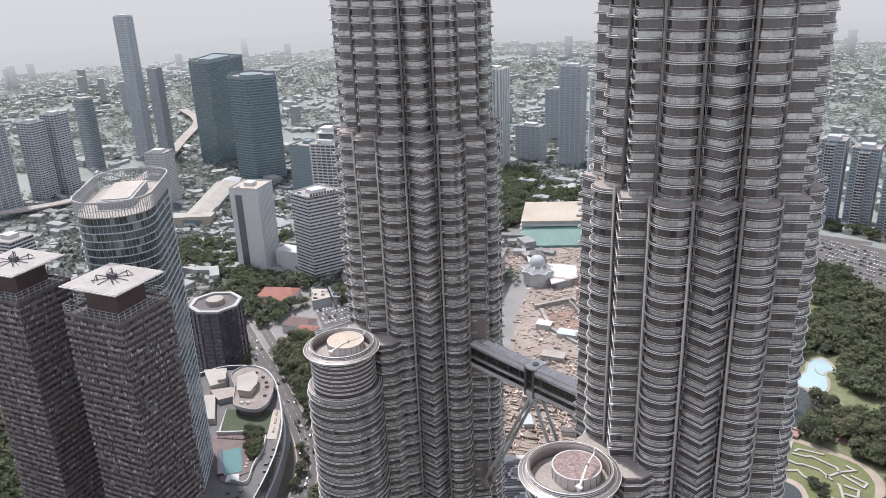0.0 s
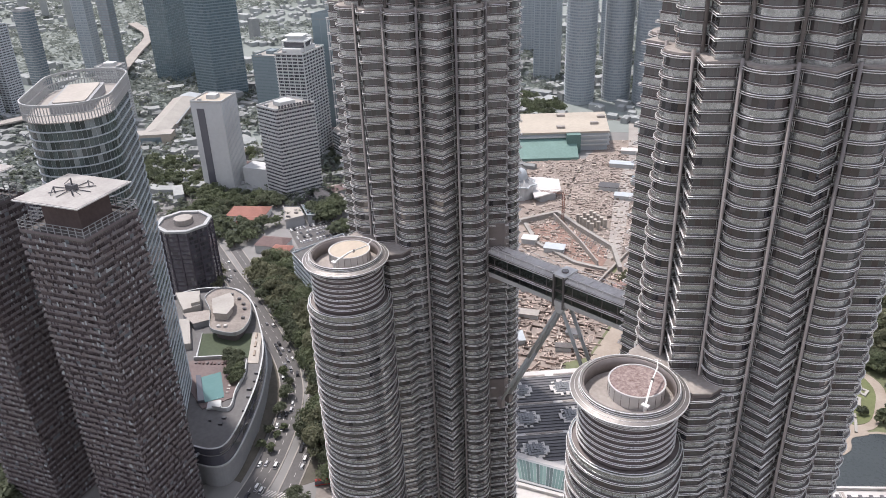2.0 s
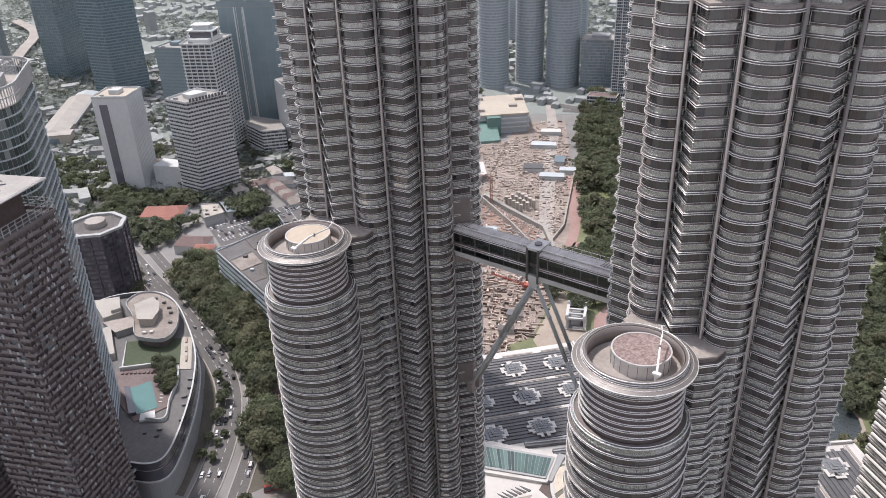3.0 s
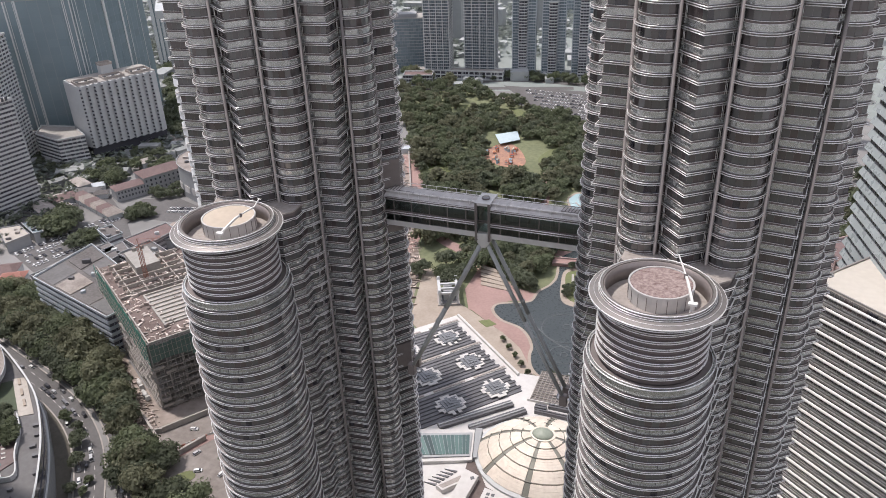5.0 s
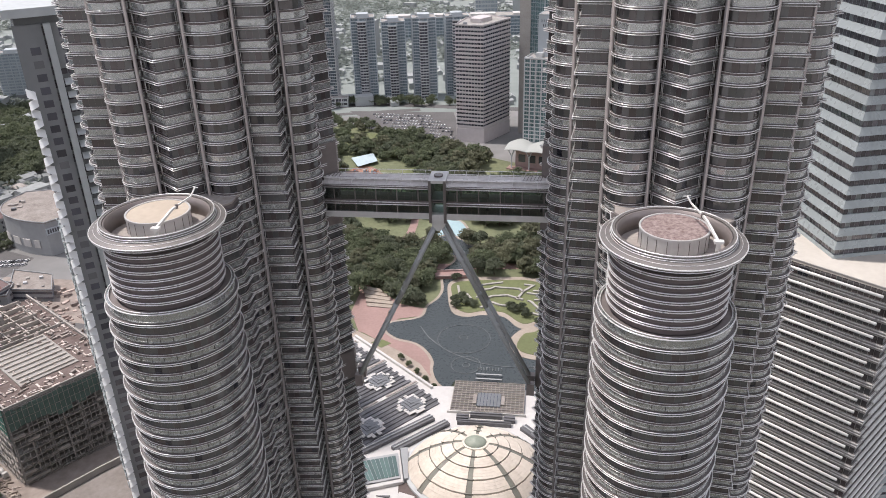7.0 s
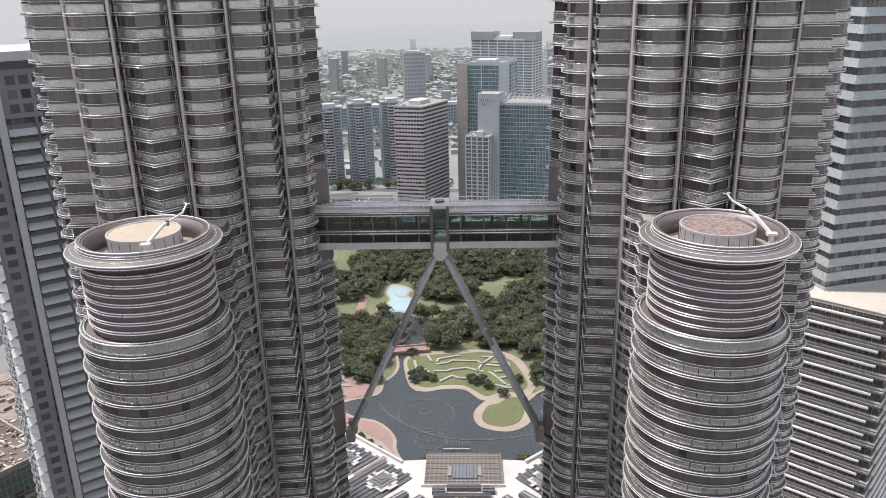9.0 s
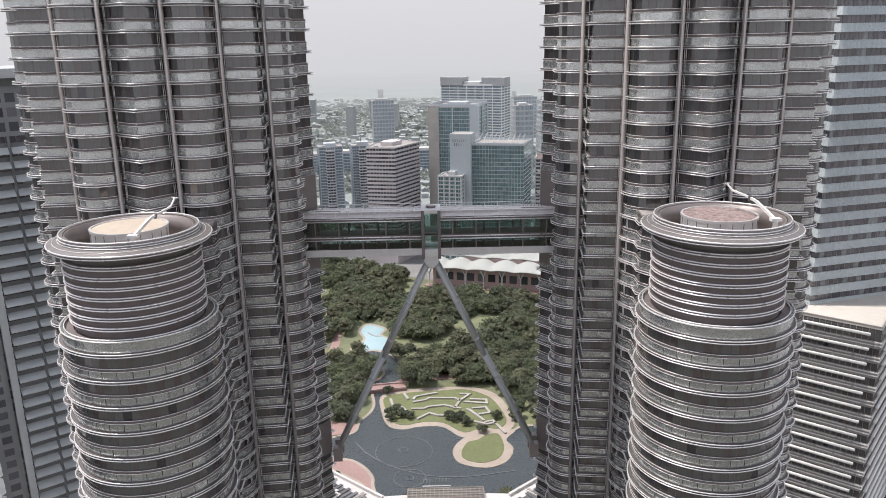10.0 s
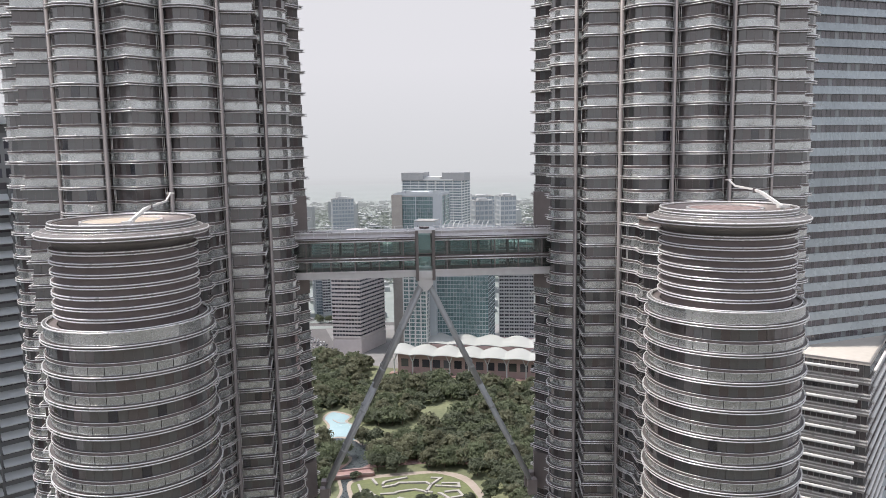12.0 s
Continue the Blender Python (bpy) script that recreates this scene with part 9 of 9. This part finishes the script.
plant_area(PARK, 620, 7.2, (0.75, 1.25), (0, 1, 2, 3, 4, 5, 1), single=lambda x, y: y < 345 and -140 < x < 80)
plant_area(anticlockwise([(-128, 262), (-150, 300), (-130, 345), (-66, 345), (-66, 330), (-50, 300), (-48, 262), (-60, 250), (-92, 270)]), 120, 4.6, (0.6, 1.0), (0, 1, 3, 2), single=lambda x, y: False)
plant_area(anticlockwise([(-16, 300), (-10, 345), (90, 345), (110, 220), (60, 240), (52, 290)]), 110, 4.6, (0.6, 1.0), (0, 1, 3, 2), single=lambda x, y: False)
plant_area(anticlockwise([(-190, 380), (-230, 470), (-250, 500), (-140, 590), (-20, 515), (60, 480), (150, 470), (150, 350), (-150, 350)]), 300, 5.0, (0.6, 1.0), (0, 1, 3, 2), single=lambda x, y: False)
# trees added behind the apartment towers to darken a pale ground patch
state = rnd.getstate()
plant_area(anticlockwise([(-470, -50), (-470, -150), (-280, -190), (-240, -135), (-262, -100), (-330, -80), (-400, -60)]), 170, 6.5, (0.9, 1.3), (0, 1, 3, 2), single=lambda x, y: False)
rnd.setstate(state)
# street trees
STREET = anticlockwise([(-372, 110), (-346, 122), (-292, 106), (-262, 98), (-228, 72), (-202, 62), (-178, 40), (-170, 16), (-204, 44), (-222, 56), (-250, 69), (-290, 83), (-335, 98)])
plant_area(STREET, 150, 5.6, (0.95, 1.45), (1, 3, 5, 0))
plant_area(anticlockwise([(-352, 128), (-344, 150), (-372, 148), (-386, 128), (-380, 118)]), 14, 7, (0.8, 1.2), (1, 3, 5))
plant_area(anticlockwise([(-348, 70), (-356, 56), (-420, 86), (-420, 102)]), 12, 7, (0.8, 1.1), (1, 3, 5))
plant_area(anticlockwise([(-500, 130), (-430, 150), (-480, 215), (-560, 175)]), 60, 8, (0.8, 1.2), (0, 1, 3), single=lambda x, y: False)
plant_area(anticlockwise([(-128, -62), (-112, -72), (-140, -20), (-152, -8)]), 9, 8, (0.9, 1.2), (1, 3))
plant_area(anticlockwise([(-168, 22), (-150, 34), (-134, 10), (-146, -2)]), 5, 7, (0.9, 1.2), (1, 3))
plant_area(anticlockwise([(-203, 46), (-192, 52), (-176, 40), (-170, 22), (-186, 20)]), 9, 5, (0.9, 1.25), (1, 3, 5))
plant_area(anticlockwise([(-153, 46), (-148, 56), (-142, 50), (-146, 42)]), 3, 4, (0.5, 0.7), (0, 4))
plant_area(anticlockwise([(-196, -6), (-220, 28), (-250, 46), (-246, 50), (-214, 34), (-190, 0)]), 9, 6, (0.5, 0.8), (0, 4))
plant_area(anticlockwise([(-440, 176), (-470, 200), (-520, 180), (-540, 120), (-430, 130)]), 34, 9, (0.7, 1.1), (0, 1, 3), single=lambda x, y: False)
plant_area(anticlockwise([(-640, 120), (-560, 160), (-600, 230), (-700, 190)]), 50, 10, (0.8, 1.2), (0, 1, 3), single=lambda x, y: False)
plant_area(anticlockwise([(-480, 300), (-450, 330), (-440, 350), (-640, 420), (-640, 250)]), 34, 12, (0.6, 1.0), (0, 1, 3), single=lambda x, y: False)
plant_area(anticlockwise([(-150, 330), (-190, 380), (-235, 480), (-300, 610), (-282, 620), (-215, 500), (-165, 390)]), 24, 7, (0.8, 1.2), (1, 3, 5), single=lambda x, y: False)
plant_area(anticlockwise([(-540, 640), (-470, 640), (-430, 600), (-500, 540)]), 34, 9, (0.8, 1.2), (0, 1, 3), single=lambda x, y: False)
plant_area(anticlockwise([(-330, 690), (-60, 705), (-60, 725), (-330, 712)]), 40, 9, (0.6, 0.9), (0, 1, 3), single=lambda x, y: False)
plant_area(anticlockwise([(60, 470), (190, 440), (215, 330), (150, 180), (230, 160), (300, 400), (200, 520)]), 60, 9, (0.8, 1.2), (0, 1, 3), single=lambda x, y: False)
for x, y in ((-260, 20), (-255, 23), (-251, 18), (-247, 14), (-243, 17), (-240, 11), (-256, 16), (-248, 21), (-243, 9)):
    tree(x, y, 22.9, 0, rnd.uniform(0.4, 0.6), rnd.uniform(0, 360))
for k in range(6):
    tree(-51.5 + k * 5.6, 187.5 - k * 6.6, 0.24, 4, 0.42, k * 60)
for x, y in ((-28, 254), (-24, 258), (-21, 252), (-17, 250), (7, 248), (10, 245), (14, 247), (17, 240), (25, 231), (34, 247), (-31, 283), (-27, 248)):
    tree(x, y, 0.5, 3, 0.5, x * 9)

plant_area(anticlockwise([(-260, 24), (-251, 27), (-230, 8), (-231, 2), (-243, 10)]), 12, 3.2, (0.35, 0.55), (0, 1, 4), z=22.8, single=lambda x, y: False)
plant_area(GROVE, 190, 7, (0.8, 1.25), (0, 1, 3), single=lambda x, y: False)
plant_area(anticlockwise([(-421, 210), (-404, 223), (-424, 246), (-446, 242), (-440, 215)]), 14, 5, (0.9, 1.3), (1, 3, 0), single=lambda x, y: False)
plant_area(anticlockwise([(-393, 196), (-380, 206), (-381, 222), (-398, 214)]), 8, 4.5, (0.6, 0.9), (1, 3, 0), single=lambda x, y: False)
plant_area(anticlockwise([(-378, 252), (-364, 268), (-376, 276), (-388, 264)]), 8, 5, (0.6, 0.95), (1, 3, 0), single=lambda x, y: False)
plant_area(anticlockwise([(-394, 300), (-378, 318), (-370, 308), (-386, 292)]), 7, 5, (0.6, 0.9), (1, 3, 0), single=lambda x, y: False)
plant_area(anticlockwise([(-475, 312), (-443, 302), (-440, 322), (-488, 344)]), 16, 6, (0.7, 1.1), (1, 3, 0), single=lambda x, y: False)
plant_area(anticlockwise([(-440, 335), (-410, 352), (-470, 400), (-480, 340)]), 18, 7, (0.7, 1.1), (1, 3, 0), single=lambda x, y: False)
for n in range(3):
    tagged(part("woodland", woodland[n].mesh("woodland"), LEAF[n], None), "dense green tree crowns farther off", "trees", kind="stuff")
tagged(part("woodland_trunks", woodland_trunks.mesh("woodland_trunks"), BARK, None), "grey-brown trunks of the farther trees", "tree trunks", kind="stuff")

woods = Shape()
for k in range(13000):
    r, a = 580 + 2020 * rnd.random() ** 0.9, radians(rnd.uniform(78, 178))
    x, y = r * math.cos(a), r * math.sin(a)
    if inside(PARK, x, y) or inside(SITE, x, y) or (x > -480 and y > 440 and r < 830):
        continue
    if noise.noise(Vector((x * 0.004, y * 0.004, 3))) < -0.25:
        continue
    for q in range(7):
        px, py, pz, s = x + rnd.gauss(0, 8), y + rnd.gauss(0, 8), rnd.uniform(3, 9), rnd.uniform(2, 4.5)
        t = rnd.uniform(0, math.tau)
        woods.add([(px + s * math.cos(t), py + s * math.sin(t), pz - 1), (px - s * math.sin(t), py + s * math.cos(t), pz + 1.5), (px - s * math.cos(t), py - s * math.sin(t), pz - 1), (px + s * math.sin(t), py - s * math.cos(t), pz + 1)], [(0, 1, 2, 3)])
town_trees = Shape()
for k in range(3600):
    r, a = 470 + 620 * rnd.random(), radians(rnd.uniform(108, 176))
    x, y = r * math.cos(a), r * math.sin(a)
    if inside(PARK, x, y) or inside(SITE, x, y) or (x > -480 and 430 < y < 760) or any(inside(o, x, y) for o in OPEN_AIR) or noise.noise(Vector((x * 0.011, y * 0.011, 7))) < -0.02:
        continue
    for q in range(9):
        px, py, pz, s = x + rnd.gauss(0, 3.4), y + rnd.gauss(0, 3.4), rnd.uniform(3, 9), rnd.uniform(1.2, 2.6)
        t = rnd.uniform(0, math.tau)
        town_trees.add([(px + s * math.cos(t), py + s * math.sin(t), pz - 0.6), (px - s * math.sin(t), py + s * math.cos(t), pz + 1.0), (px - s * math.cos(t), py - s * math.sin(t), pz - 0.6), (px + s * math.sin(t), py - s * math.cos(t), pz + 0.7)], [(0, 1, 2, 3)])
tagged(part("town_trees", town_trees.mesh("town_trees"), leaves("town_tree_leaf", (0.19, 0.215, 0.165)), None), "grey-green tree crowns between town roofs", "trees", kind="stuff")
# Haze is put into this leaf colour as pale grey.
tagged(part("far_woods", woods.mesh("far_woods"), leaves("hazy_far_leaf", (0.26, 0.29, 0.265)), None), "far woods between suburbs, leaf colour greyed for haze", "woods", kind="stuff")


# ---------------------------------------------------------------- vehicles
def car_meshes(l, w, h, cabin):
    s = Shape()
    s.prism([(-l / 2, -w / 2), (l / 2, -w / 2), (l / 2, w / 2), (-l / 2, w / 2)], 0.3, 0.85, [(-l / 2 + 0.05, -w / 2 + 0.08), (l / 2 - 0.15, -w / 2 + 0.08), (l / 2 - 0.15, w / 2 - 0.08), (-l / 2 + 0.05, w / 2 - 0.08)])
    x0, x1 = cabin
    top = [(x0 + 0.35, -w / 2 + 0.25), (x1 - 0.55, -w / 2 + 0.25), (x1 - 0.55, w / 2 - 0.25), (x0 + 0.35, w / 2 - 0.25)]
    body = s.prism(top, h - 0.08, h).mesh("body")
    glass = Shape().prism([(x0, -w / 2 + 0.12), (x1, -w / 2 + 0.12), (x1, w / 2 - 0.12), (x0, w / 2 - 0.12)], 0.85, h - 0.08, top).mesh("windows")
    wheel = Shape().rod((0, -0.1, 0), (0, 0.1, 0), 0.32, 10).mesh("wheel")
    return body, glass, wheel, l, w


PAINTS = [paint("car_" + n, c, 0.3, 0.1, amount=0.2) for n, c in (("white", (0.75, 0.75, 0.74)), ("silver", (0.5, 0.5, 0.51)), ("grey", (0.2, 0.2, 0.21)), ("black", (0.04, 0.04, 0.045)), ("red", (0.4, 0.05, 0.04)), ("blue", (0.08, 0.12, 0.25)))]
TYRE = paint("tyre_rubber", (0.03, 0.03, 0.03), 0.9)
SHAPES = {"car": car_meshes(4.3, 1.75, 1.45, (-2.0, 1.3)), "van": car_meshes(5.0, 1.9, 2.1, (-2.4, 1.9)), "bus": car_meshes(11.5, 2.5, 3.2, (-5.7, 5.4))}
BODIES = {}
COLOURS = ("white", "silver", "grey", "black", "red", "blue")


def vehicle(kind, x, y, z, turn, c, group):
    body, glass, wheel, l, w = SHAPES[kind]
    t = tagged(thing(kind, (x, y, z), turn), f"{COLOURS[c]} {kind} on the asphalt beside others", kind, group)
    if (kind, c) not in BODIES:
        m = body.copy()
        m.materials.clear()
        m.materials.append(PAINTS[c])
        BODIES[kind, c] = m
    part("body", BODIES[kind, c], None, t)
    part("glazing", glass, SMOKE_GLASS, t)
    if group == "street traffic":
        for sx in (-0.3, 0.3):
            for sy in (-0.5, 0.5):
                part("wheel", wheel, TYRE, t, at=(sx * l, sy * (w - 0.2), 0.32))


rnd = random.Random(90)
for line, offs, n in ((ROAD1, (-4.6, -1.2, 1.2, 4.6), 52), (ROAD2, (-2.2, 2.2), 16)):
    for k in range(n):
        i = rnd.randrange(8, len(line) - 14)
        off = rnd.choice(offs)
        lane = offset_line(line[i:i + 2], off)
        d = Vector(lane[1]) - Vector(lane[0])
        p = Vector(lane[0]).lerp(Vector(lane[1]), rnd.random())
        vehicle(rnd.choice(("car", "car", "car", "van")), p.x, p.y, 0.22, math.degrees(math.atan2(d.y, d.x)) + (180 if off < 0 else 0), rnd.choice((0, 0, 0, 1, 1, 2, 2, 3, 3)), "street traffic")
vehicle("bus", -150, 6, 0.22, 55, 4, "street traffic")
vehicle("bus", -196, 42, 0.22, 52, 0, "street traffic")
for x, y, a, c in ((-178, 64, 20, 0), (-166, 50, 70, 1), (-158, 40, 30, 0), (-150, 58, 10, 3), (-146, 42, 80, 0), (-138, 62, 20, 2), (-152, 24, 40, 0)):
    vehicle("car", x, y, 0.15, a, c, "street traffic")


def parked(corner, du, dv, rows, cols, turn, z=0.3):
    for r in range(rows):
        for c in range(cols):
            if rnd.random() < 0.85:
                p = Vector(corner) + Vector(du) * c + Vector(dv) * r
                vehicle("car", p.x, p.y, z, turn + rnd.uniform(-3, 3), rnd.choice((0, 0, 0, 0, 1, 1, 3, 2)), "parked cars")


parked((-172, 668), (3.2, -0.3), (7, -11), 8, 22, 84)
parked((-484, 232), (3.0, 0.4), (1, 9), 4, 12, 80, 0.2)
parked((-362, 282), (2.9, 0.8), (2, -6), 2, 7, 70, 0.1)
parked((-423, 181), (0.95, 2.85), (9, -3), 4, 15, -15, 0.18)
parked((-405, 232), (0.95, 2.85), (6, -2), 2, 11, -15, 0.18)
